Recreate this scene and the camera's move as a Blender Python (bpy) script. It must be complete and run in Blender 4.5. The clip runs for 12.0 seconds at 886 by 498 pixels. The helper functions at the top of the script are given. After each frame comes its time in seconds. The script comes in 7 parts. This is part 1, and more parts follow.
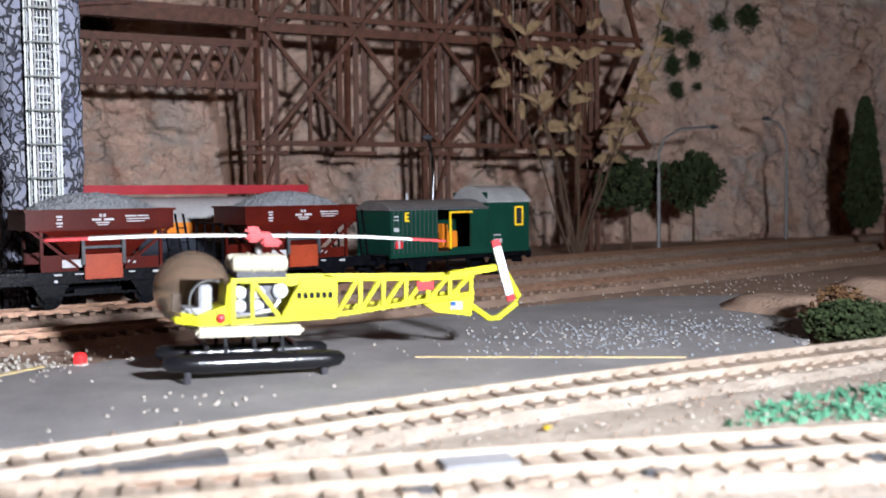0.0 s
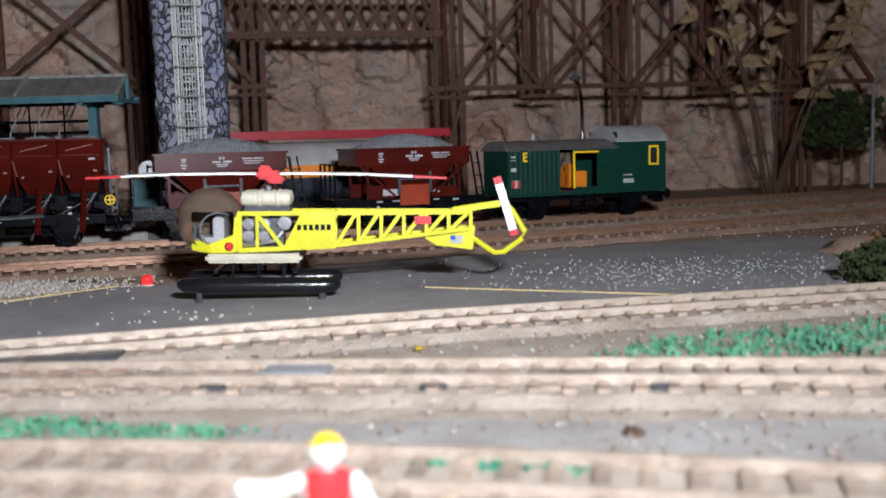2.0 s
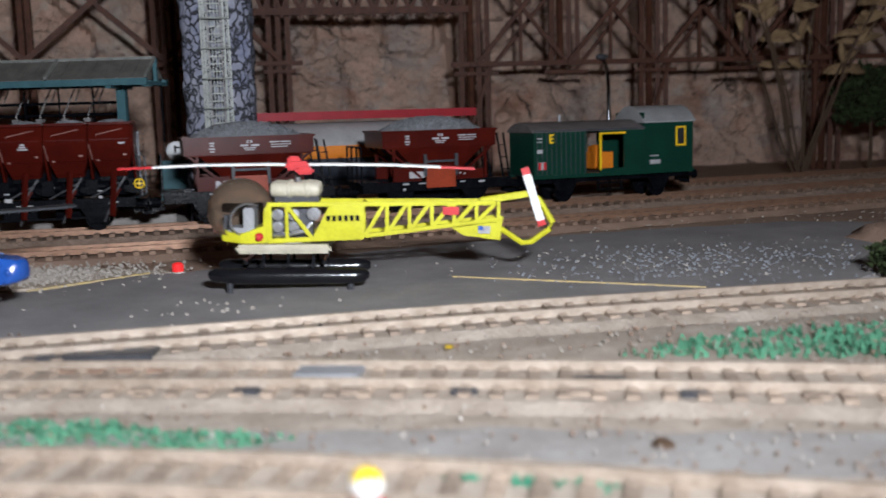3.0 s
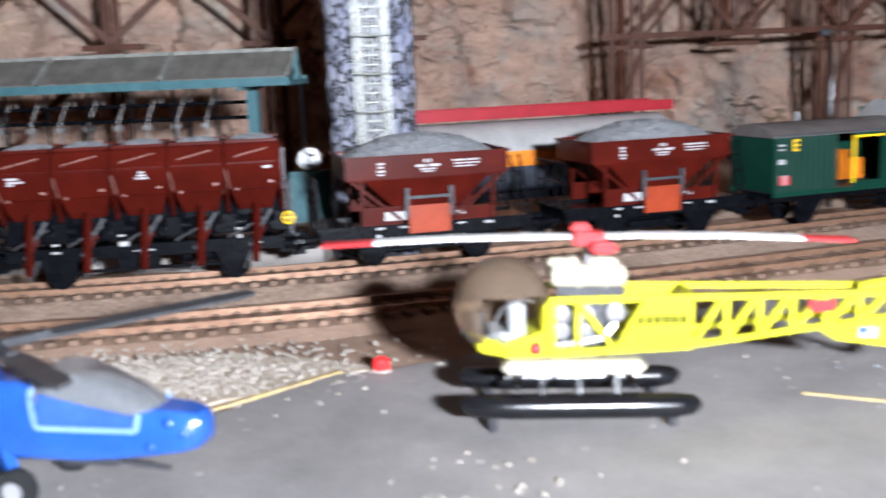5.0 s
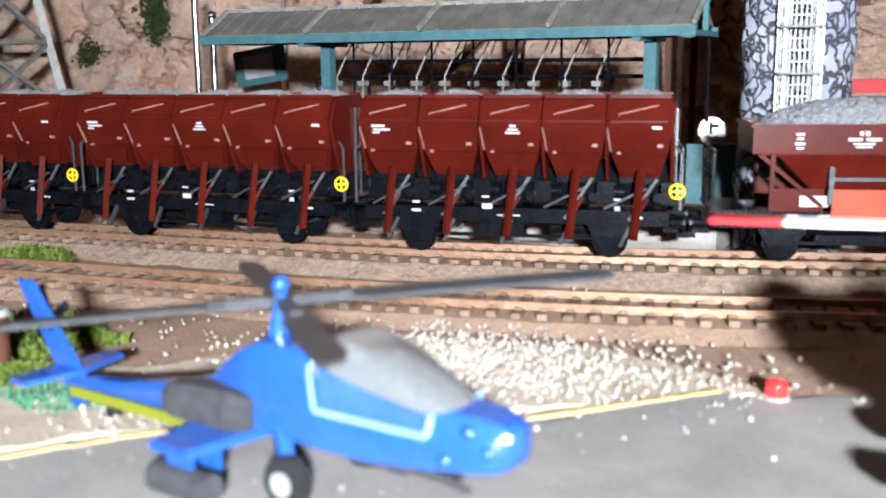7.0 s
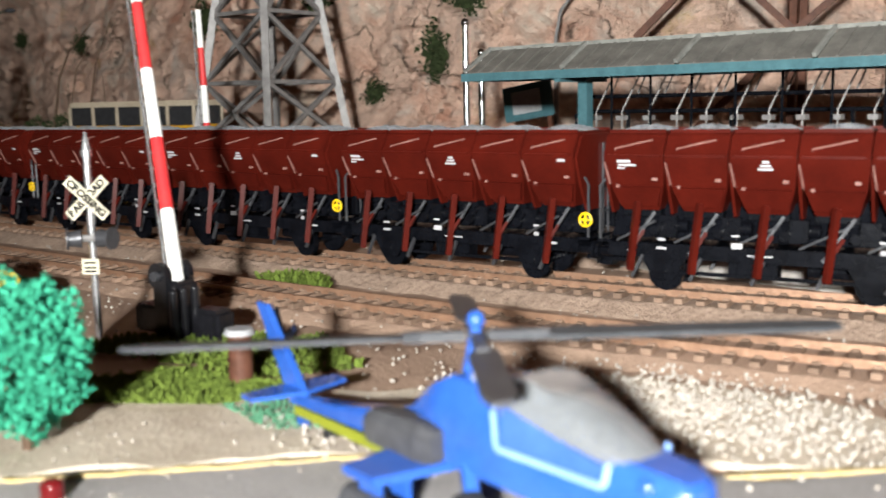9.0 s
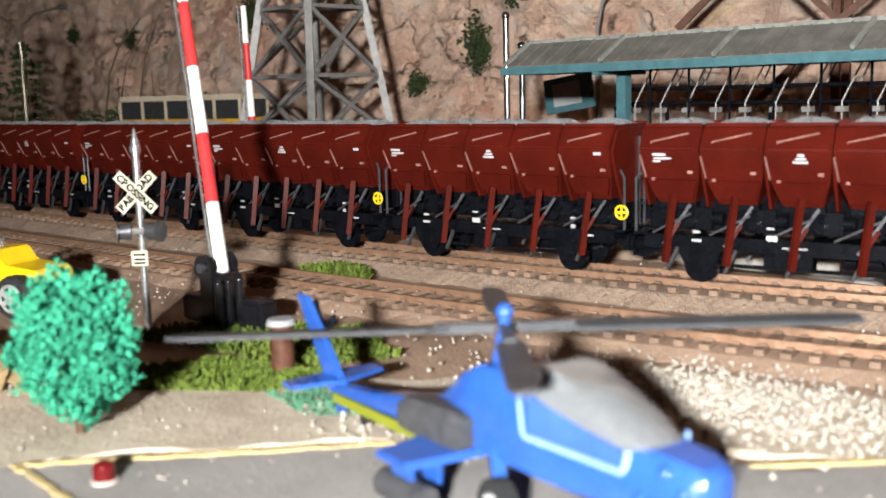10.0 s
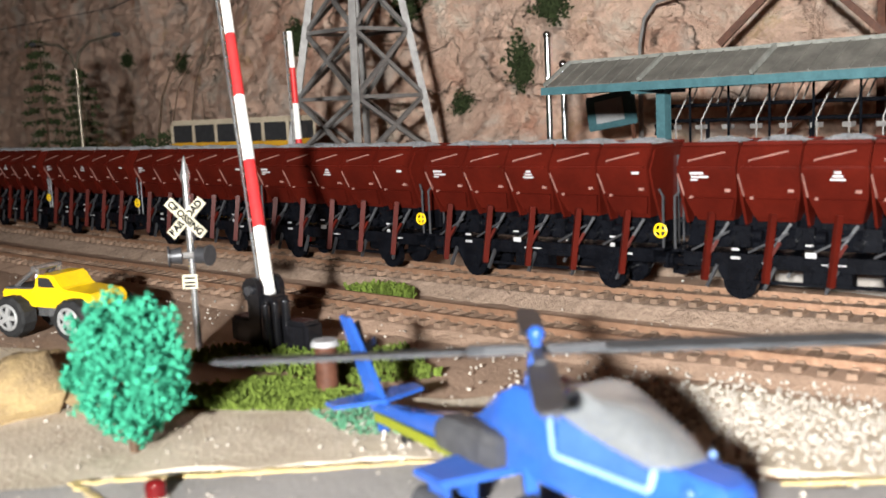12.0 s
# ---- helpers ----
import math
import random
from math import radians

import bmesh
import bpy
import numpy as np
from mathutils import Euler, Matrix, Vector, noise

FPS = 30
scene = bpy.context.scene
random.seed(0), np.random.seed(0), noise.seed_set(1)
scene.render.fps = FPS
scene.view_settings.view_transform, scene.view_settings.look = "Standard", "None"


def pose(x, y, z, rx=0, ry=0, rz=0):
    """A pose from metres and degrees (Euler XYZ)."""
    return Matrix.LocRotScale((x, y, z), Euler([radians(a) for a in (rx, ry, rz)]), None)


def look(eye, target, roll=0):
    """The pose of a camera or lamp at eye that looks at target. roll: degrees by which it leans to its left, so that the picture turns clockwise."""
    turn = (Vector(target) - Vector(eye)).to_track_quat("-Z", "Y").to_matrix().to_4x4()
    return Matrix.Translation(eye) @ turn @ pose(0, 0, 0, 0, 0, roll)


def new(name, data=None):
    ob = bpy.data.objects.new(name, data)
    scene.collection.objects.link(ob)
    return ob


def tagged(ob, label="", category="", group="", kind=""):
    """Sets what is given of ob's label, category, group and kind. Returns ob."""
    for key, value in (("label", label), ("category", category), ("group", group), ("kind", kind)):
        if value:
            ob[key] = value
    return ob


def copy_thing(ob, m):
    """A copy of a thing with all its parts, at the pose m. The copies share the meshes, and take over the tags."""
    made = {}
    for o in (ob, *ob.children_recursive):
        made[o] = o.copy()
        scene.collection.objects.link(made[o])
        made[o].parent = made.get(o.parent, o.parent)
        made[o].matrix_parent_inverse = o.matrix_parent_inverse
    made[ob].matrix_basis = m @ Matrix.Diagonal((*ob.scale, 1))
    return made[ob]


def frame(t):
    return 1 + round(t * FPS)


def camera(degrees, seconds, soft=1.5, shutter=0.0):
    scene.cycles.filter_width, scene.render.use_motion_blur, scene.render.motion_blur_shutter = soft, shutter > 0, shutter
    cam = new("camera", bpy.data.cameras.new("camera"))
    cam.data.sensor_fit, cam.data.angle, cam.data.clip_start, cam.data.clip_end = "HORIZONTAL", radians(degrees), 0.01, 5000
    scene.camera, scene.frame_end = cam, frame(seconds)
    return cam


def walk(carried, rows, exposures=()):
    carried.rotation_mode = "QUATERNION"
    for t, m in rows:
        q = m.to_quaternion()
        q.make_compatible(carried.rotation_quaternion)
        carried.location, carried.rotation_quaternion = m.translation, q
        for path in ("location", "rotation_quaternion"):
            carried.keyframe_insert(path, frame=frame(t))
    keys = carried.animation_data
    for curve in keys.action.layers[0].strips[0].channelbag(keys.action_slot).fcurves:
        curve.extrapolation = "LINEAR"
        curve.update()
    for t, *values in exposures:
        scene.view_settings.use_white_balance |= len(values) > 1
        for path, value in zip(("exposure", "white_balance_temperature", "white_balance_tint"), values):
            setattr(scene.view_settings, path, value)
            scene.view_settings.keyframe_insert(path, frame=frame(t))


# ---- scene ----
cam = camera(47.6, 12.0, soft=1.6, shutter=0.5)
PATH = [
    (0, (-0.0399, -0.3670, 0.0590), (0.4019, 0.5284, 0.0033), -0.59),
    (0.5, (-0.0181, -0.3811, 0.0632), (0.3899, 0.5284, -0.0157), -0.75),
    (1, (0.0142, -0.3960, 0.0577), (0.3294, 0.5503, -0.0147), -0.85),
    (1.5, (0.0356, -0.4093, 0.0574), (0.2537, 0.5618, -0.0399), -1.61),
    (2, (0.0571, -0.4190, 0.0551), (0.2094, 0.5638, -0.0498), -1.53),
    (2.5, (0.0577, -0.4180, 0.0538), (0.2084, 0.5637, -0.0628), -1.38),
    (3, (0.0553, -0.4198, 0.0641), (0.1838, 0.5623, -0.0731), -1.57),
    (3.2, (0.0517, -0.4136, 0.0772), (0.1674, 0.5658, -0.0884), -2.63),
    (4.8, (-0.0039, -0.2918, 0.0886), (0.1314, 0.6826, -0.0914), -1.64),
    (5, (-0.0047, -0.2846, 0.0887), (0.0784, 0.6952, -0.0930), -2.29),
    (5.5, (-0.0135, -0.2654, 0.0844), (-0.0136, 0.7212, -0.0791), -1.70),
    (6, (-0.0127, -0.2562, 0.0842), (-0.1524, 0.7201, -0.0815), -1.57),
    (6.5, (-0.0099, -0.2376, 0.0738), (-0.2504, 0.7149, -0.1133), -0.98),
    (8.3, (0.0056, -0.2106, 0.0738), (-0.4606, 0.6613, -0.0755), -0.33),
    (8.5, (0.0035, -0.2105, 0.0723), (-0.5007, 0.6401, -0.0771), -0.35),
    (9, (0.0079, -0.2131, 0.0737), (-0.5487, 0.6048, -0.0724), -1.21),
    (9.5, (0.0115, -0.2170, 0.0760), (-0.5786, 0.5754, -0.0784), -1.32),
    (10, (0.0141, -0.2171, 0.0755), (-0.5787, 0.5732, -0.0794), -1.59),
    (10.5, (0.0144, -0.2187, 0.0760), (-0.5900, 0.5628, -0.0786), -1.72),
    (11, (0.0170, -0.2203, 0.0776), (-0.5949, 0.5567, -0.0698), -2.01),
    (11.5, (0.0149, -0.2204, 0.0767), (-0.6065, 0.5509, -0.0611), -2.32),
    (12, (0.0208, -0.2204, 0.0786), (-0.6120, 0.5413, -0.0605), -2.67),
]
EXPOSURES = [(0, -0.7, 6000, 13), (0.5, -0.85, 6000, 13), (1.0, -0.98, 6000, 13), (1.5, -1.25, 6000, 13), (2.5, -1.82, 6050, 12), (3.2, -1.85, 6050, 12), (4.8, -0.38, 5950, 12), (6.0, 0.0, 5950, 10), (6.7, 0.3, 6000, 8), (8.3, 0.12, 6700, 8), (12, 0.2, 6850, 9)]
# the lens keeps the train sharp and the nearest things soft
cam.data.dof.use_dof, cam.data.dof.focus_distance, cam.data.dof.aperture_fstop = True, 0.48, 20.0
walk(cam, [(t, look(eye, target, roll)) for t, eye, target, roll in PATH], EXPOSURES)

# ---- light: a small white lamp held beside the camera, and a dim warm room ----
world = bpy.data.worlds.new("world")
scene.world = world
world.use_nodes = True
world.node_tree.nodes["Background"].inputs[0].default_value = (1.0, 0.42, 0.2, 1)
world.node_tree.nodes["Background"].inputs[1].default_value = 0.0028


def lamp(name, kind, where, target, power, colour, size):
    data = bpy.data.lights.new(name, kind)
    data.energy, data.color = power, colour
    if kind == "AREA":
        data.shape, (data.size, data.size_y) = "RECTANGLE", size
    else:
        data.shadow_soft_size = size
    ob = new(name, data)
    ob.matrix_world = look(where, target)
    return ob


lamp("torch_light", "AREA", (0.105, -0.47, 0.14), (-0.02, 0.27, 0.69), 19.5, (0.96, 0.985, 1.0), (0.035, 0.025))
lamp("room_light", "AREA", (0.3, -0.6, 1.9), (0, 0, 0), 0.5, (1.0, 0.22, 0.05), (0.5, 0.5))


# ---- materials ----
def mat(name, base, second=None, rough=0.6, metal=0.0, scale=150.0, bump=0.3, spread=0.5, detail=6.0, piece=0.0, clear=0.0, glow=0.0, alpha=1.0, fine=900.0, gloss=None):
    """A surface of two mottled colours with grain and relief; piece: how much single pieces differ."""
    m = bpy.data.materials.new(name)
    m.use_nodes = True
    nt = m.node_tree
    n, l = nt.nodes, nt.links
    b = n["Principled BSDF"]
    second = second or tuple(c * 0.72 for c in base)
    co = n.new("ShaderNodeTexCoord")
    no = n.new("ShaderNodeTexNoise")
    no.inputs["Scale"].default_value, no.inputs["Detail"].default_value, no.inputs["Roughness"].default_value = scale, detail, 0.62
    l.new(co.outputs["Object"], no.inputs["Vector"])
    ra = n.new("ShaderNodeValToRGB")
    ra.color_ramp.elements[0].position, ra.color_ramp.elements[1].position = 0.5 - spread / 2.6, 0.5 + spread / 2.6
    ra.color_ramp.elements[0].color, ra.color_ramp.elements[1].color = (*second, 1), (*base, 1)
    l.new(no.outputs[0], ra.inputs[0])
    out = ra.outputs[0]
    gr = n.new("ShaderNodeTexNoise")
    gr.inputs["Scale"].default_value, gr.inputs["Detail"].default_value = fine, 3
    l.new(co.outputs["Object"], gr.inputs["Vector"])
    hs = n.new("ShaderNodeHueSaturation")
    mr = n.new("ShaderNodeMapRange")
    mr.inputs["To Min"].default_value, mr.inputs["To Max"].default_value = 0.78, 1.2
    l.new(gr.outputs[0], mr.inputs["Value"])
    l.new(mr.outputs[0], hs.inputs["Value"])
    l.new(out, hs.inputs["Color"])
    out = hs.outputs[0]
    if piece:
        oi = n.new("ShaderNodeObjectInfo")
        h2, m2 = n.new("ShaderNodeHueSaturation"), n.new("ShaderNodeMapRange")
        m2.inputs["To Min"].default_value, m2.inputs["To Max"].default_value = 1 - piece, 1 + piece
        l.new(oi.outputs["Random"], m2.inputs["Value"])
        l.new(m2.outputs[0], h2.inputs["Value"])
        l.new(out, h2.inputs["Color"])
        out = h2.outputs[0]
    l.new(out, b.inputs["Base Color"])
    b.inputs["Roughness"].default_value, b.inputs["Metallic"].default_value = rough, metal
    b.inputs["Coat Weight"].default_value = clear
    b.inputs["Specular IOR Level"].default_value = gloss if gloss is not None else (0.22 if rough > 0.3 and not metal else 0.5)
    if bump:
        bu = n.new("ShaderNodeBump")
        bu.inputs["Strength"].default_value, bu.inputs["Distance"].default_value = bump, 0.0008
        ad = n.new("ShaderNodeMath")
        ad.operation = "ADD"
        l.new(no.outputs[0], ad.inputs[0])
        l.new(gr.outputs[0], ad.inputs[1])
        l.new(ad.outputs[0], bu.inputs["Height"])
        l.new(bu.outputs[0], b.inputs["Normal"])
    if glow:
        l.new(out, b.inputs["Emission Color"])
        b.inputs["Emission Strength"].default_value = glow
    if alpha < 1:
        b.inputs["Transmission Weight"].default_value = 1 - alpha
    return m


DIRT = mat("track_dirt", (0.42, 0.285, 0.21), (0.25, 0.165, 0.12), 0.9, scale=45, bump=0.7, spread=0.9, fine=700)
SAND = mat("pale_sand", (0.56, 0.48, 0.39), (0.38, 0.31, 0.24), 0.9, scale=60, bump=0.6, fine=800)
PAD = mat("grey_asphalt", (0.36, 0.335, 0.325), (0.175, 0.165, 0.165), 0.8, scale=30, bump=0.35, spread=0.9, fine=1100)
ROADGREY = mat("road_grey", (0.36, 0.34, 0.32), (0.24, 0.21, 0.19), 0.85, scale=50, bump=0.4)
BALLAST = mat("ballast", (0.39, 0.285, 0.22), (0.20, 0.135, 0.10), 0.9, scale=420, bump=1.0, spread=0.6, fine=1500)
SLEEPER = mat("sleeper_brown", (0.24, 0.16, 0.115), (0.13, 0.085, 0.06), 0.8, scale=300, piece=0.3)
DUSTY = mat("dusty_sleeper", (0.39, 0.31, 0.24), (0.22, 0.16, 0.12), 0.85, scale=200, piece=0.25)
RAIL = mat("rusty_rail", (0.34, 0.20, 0.13), (0.22, 0.12, 0.075), 0.45, 0.5, scale=200)
RAILTOP = mat("pale_rail", (0.52, 0.43, 0.35), (0.32, 0.25, 0.19), 0.4, 0.3, scale=160)
PEBBLE = mat("pale_pebbles", (0.50, 0.46, 0.41), (0.22, 0.18, 0.15), 0.8, scale=500)
TIMBER = mat("brown_trestle_timber", (0.11, 0.043, 0.026), (0.052, 0.021, 0.013), 0.6, scale=180, fine=500)
RED = mat("wagon_red_brown", (0.066, 0.0066, 0.0038), (0.040, 0.0044, 0.0028), 0.3, scale=70, bump=0.05, gloss=0.12)
# Pale tone that puts glints and lit edges into the wagon sides' colour.
RIMPALE = mat("pale_glint_paint", (0.26, 0.14, 0.12), (0.14, 0.06, 0.05), 0.35, scale=300, bump=0.1)
HATCH = mat("hatch_red", (0.30, 0.045, 0.016), (0.21, 0.032, 0.012), 0.4, scale=90, bump=0.08)
BLACK = mat("chassis_black", (0.0045, 0.005, 0.007), (0.002, 0.0022, 0.0032), 0.26, scale=200, bump=0.12, gloss=0.14)
COAL = mat("grey_gravel_load", (0.28, 0.285, 0.30), (0.13, 0.135, 0.145), 0.7, scale=900, bump=1.0, spread=0.5, fine=2200)
WHITE = mat("white_print", (0.44, 0.43, 0.44), (0.26, 0.25, 0.26), 0.5, bump=0)
YELLOW = mat("heli_yellow", (0.56, 0.54, 0.022), (0.46, 0.43, 0.016), 0.35, scale=120, bump=0.08)
YELLOWLINE = mat("yellow_line_paint", (0.52, 0.39, 0.15), (0.38, 0.30, 0.19), 0.7, scale=300)
CREAM = mat("cream_plastic", (0.50, 0.46, 0.36), (0.40, 0.36, 0.27), 0.45, scale=150, bump=0.1)
BLADEWHITE = mat("blade_white", (0.78, 0.77, 0.75), (0.66, 0.65, 0.63), 0.5, bump=0.05)
BOARDRED = mat("faded_board_red", (0.30, 0.018, 0.026), (0.22, 0.014, 0.02), 0.45, scale=90, bump=0.1)
SIGNALRED = mat("signal_red", (0.55, 0.035, 0.035), (0.42, 0.025, 0.03), 0.4, bump=0.1)
FLOATBLACK = mat("float_black", (0.009, 0.009, 0.011), (0.005, 0.005, 0.006), 0.2, scale=300, bump=0.1, gloss=0.5)
BUBBLE = mat("smoked_brown_bubble", (0.36, 0.26, 0.185), (0.31, 0.22, 0.155), 0.05, scale=60, bump=0.0, alpha=0.25, clear=0.7)
BUBBLE.node_tree.nodes["Principled BSDF"].inputs["IOR"].default_value = 1.08
CHROME = mat("chrome", (0.72, 0.73, 0.75), (0.6, 0.6, 0.62), 0.22, 0.9, bump=0.1)
BLUE = mat("heli_blue", (0.022, 0.088, 0.37), (0.016, 0.068, 0.30), 0.24, scale=90, bump=0.06, clear=0.6)
DARKGREY = mat("dark_grey_plastic", (0.06, 0.06, 0.065), (0.035, 0.035, 0.04), 0.45, scale=200)
ROTORGREY = mat("rotor_dark_grey", (0.05, 0.052, 0.058), (0.03, 0.032, 0.036), 0.5, scale=120)
MASTGREY = mat("grey_plastic", (0.30, 0.30, 0.31), (0.22, 0.22, 0.23), 0.5, scale=120)
CANOPY = mat("cloudy_canopy", (0.25, 0.26, 0.275), (0.20, 0.21, 0.22), 0.3, scale=90, bump=0.05, alpha=0.55, clear=0.4)
CANOPY.node_tree.nodes["Principled BSDF"].inputs["IOR"].default_value = 1.15
WINDOWFRAME = mat("pale_blue_frame", (0.22, 0.34, 0.62), (0.16, 0.27, 0.54), 0.35, scale=90, bump=0.05)
OLIVE = mat("olive_stripe", (0.22, 0.24, 0.02), None, 0.5)
GREEN = mat("van_green", (0.005, 0.036, 0.023), (0.0036, 0.027, 0.017), 0.4, scale=60, bump=0.06)
ROOFGREY = mat("van_roof_grey", (0.13, 0.115, 0.11), (0.085, 0.075, 0.072), 0.45, scale=120)
ROOFPALE = mat("van_roof_silver", (0.42, 0.42, 0.42), (0.3, 0.3, 0.3), 0.35, 0.3, scale=90)
ORANGE = mat("orange_plastic", (0.62, 0.19, 0.014), (0.52, 0.15, 0.01), 0.45, bump=0.05)
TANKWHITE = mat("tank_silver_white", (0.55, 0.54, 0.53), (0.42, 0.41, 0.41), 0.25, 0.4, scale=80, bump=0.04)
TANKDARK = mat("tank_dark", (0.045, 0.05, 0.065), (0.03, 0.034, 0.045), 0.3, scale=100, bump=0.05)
TEAL = mat("teal_paint", (0.048, 0.112, 0.128), (0.03, 0.075, 0.088), 0.55, scale=200, bump=0.15)
SHEET = mat("grey_roof_sheet", (0.125, 0.117, 0.105), (0.07, 0.066, 0.06), 0.6, scale=110, bump=0.3)
MASTPALE = mat("pale_grey_mast", (0.30, 0.31, 0.29), (0.2, 0.21, 0.19), 0.45, 0.1, scale=160, bump=0.1)
BATTEN = mat("weathered_batten", (0.19, 0.19, 0.175), (0.11, 0.11, 0.1), 0.6, scale=200, bump=0.3)
POLISH = mat("polished_pole", (0.42, 0.42, 0.43), (0.32, 0.32, 0.33), 0.16, 1.0, scale=90, bump=0.05)
BRASS = mat("tarnished_lamp_post", (0.20, 0.165, 0.125), (0.12, 0.10, 0.075), 0.3, 0.5, scale=90, bump=0.1)
STEEL = mat("pylon_grey", (0.22, 0.21, 0.205), (0.13, 0.12, 0.118), 0.5, 0.2, scale=160, bump=0.2)
FLOCK = mat("teal_green_flock", (0.035, 0.31, 0.19), (0.02, 0.20, 0.115), 0.9, scale=120, bump=0.5)
FLOCKDULL = mat("dusty_green_flock", (0.10, 0.26, 0.155), (0.045, 0.15, 0.085), 0.95, scale=90, bump=0.5, spread=0.8)
MOSS = mat("moss_green", (0.13, 0.18, 0.03), (0.065, 0.095, 0.015), 0.95, scale=300, bump=1.0)
DARKLEAF = mat("dark_leaf", (0.036, 0.050, 0.018), (0.018, 0.026, 0.009), 0.9, scale=200, bump=0.6)
BROWNLEAF = mat("brown_leaf", (0.12, 0.058, 0.024), (0.07, 0.04, 0.018), 0.9, scale=200, bump=0.6)
HUSK = mat("dry_husk_leaf", (0.31, 0.21, 0.115), (0.16, 0.10, 0.05), 0.8, scale=160, bump=0.4)
TWIG = mat("dark_twig", (0.09, 0.055, 0.035), None, 0.8, scale=200)
ROCK = mat("ochre_rock", (0.33, 0.235, 0.115), (0.17, 0.12, 0.075), 0.85, scale=90, bump=0.8)
TRUCKYELLOW = mat("truck_yellow", (0.85, 0.56, 0.01), (0.72, 0.46, 0.01), 0.3, bump=0.03, clear=0.3)
YELLOWDULL = mat("dull_yellow_paint", (0.42, 0.28, 0.012), (0.30, 0.19, 0.01), 0.5, bump=0.1)
# Bus yellow and cream are darkened: the shade it stands in is painted in.
BUSYELLOW = mat("shaded_bus_yellow", (0.50, 0.27, 0.02), (0.36, 0.18, 0.015), 0.5, scale=150, bump=0.1)
BUSCREAM = mat("shaded_bus_cream", (0.44, 0.37, 0.28), (0.32, 0.26, 0.19), 0.55, scale=150, bump=0.1)
RUBBER = mat("tyre_rubber", (0.025, 0.025, 0.026), (0.014, 0.014, 0.015), 0.7, scale=300)
REDLAMP = mat("red_lamp_lens", (0.9, 0.03, 0.03), (0.8, 0.02, 0.02), 0.2, bump=0, glow=1.2)
REDOFF = mat("dark_red_lens", (0.11, 0.006, 0.007), (0.08, 0.005, 0.006), 0.15, bump=0)
GLASS = mat("dark_window", (0.03, 0.03, 0.032), None, 0.12, bump=0)
BLUEGLASS = mat("blue_window", (0.04, 0.10, 0.36), (0.03, 0.08, 0.30), 0.15, bump=0)
PLATE = mat("pale_green_grey_plate", (0.125, 0.135, 0.12), (0.09, 0.1, 0.088), 0.7, 0.0, scale=200, bump=0.1, gloss=0.05)
YARD = mat("yard_dust", (0.49, 0.42, 0.35), (0.25, 0.195, 0.15), 0.9, scale=75, bump=0.9, spread=0.75, detail=9, fine=900)
GUNMETAL = mat("dull_gunmetal", (0.07, 0.07, 0.076), (0.04, 0.04, 0.045), 0.4, 0.4, scale=200, bump=0.1)
PLASTER = mat("room_plaster", (0.26, 0.19, 0.14), (0.2, 0.145, 0.105), 0.9, scale=3, fine=40)


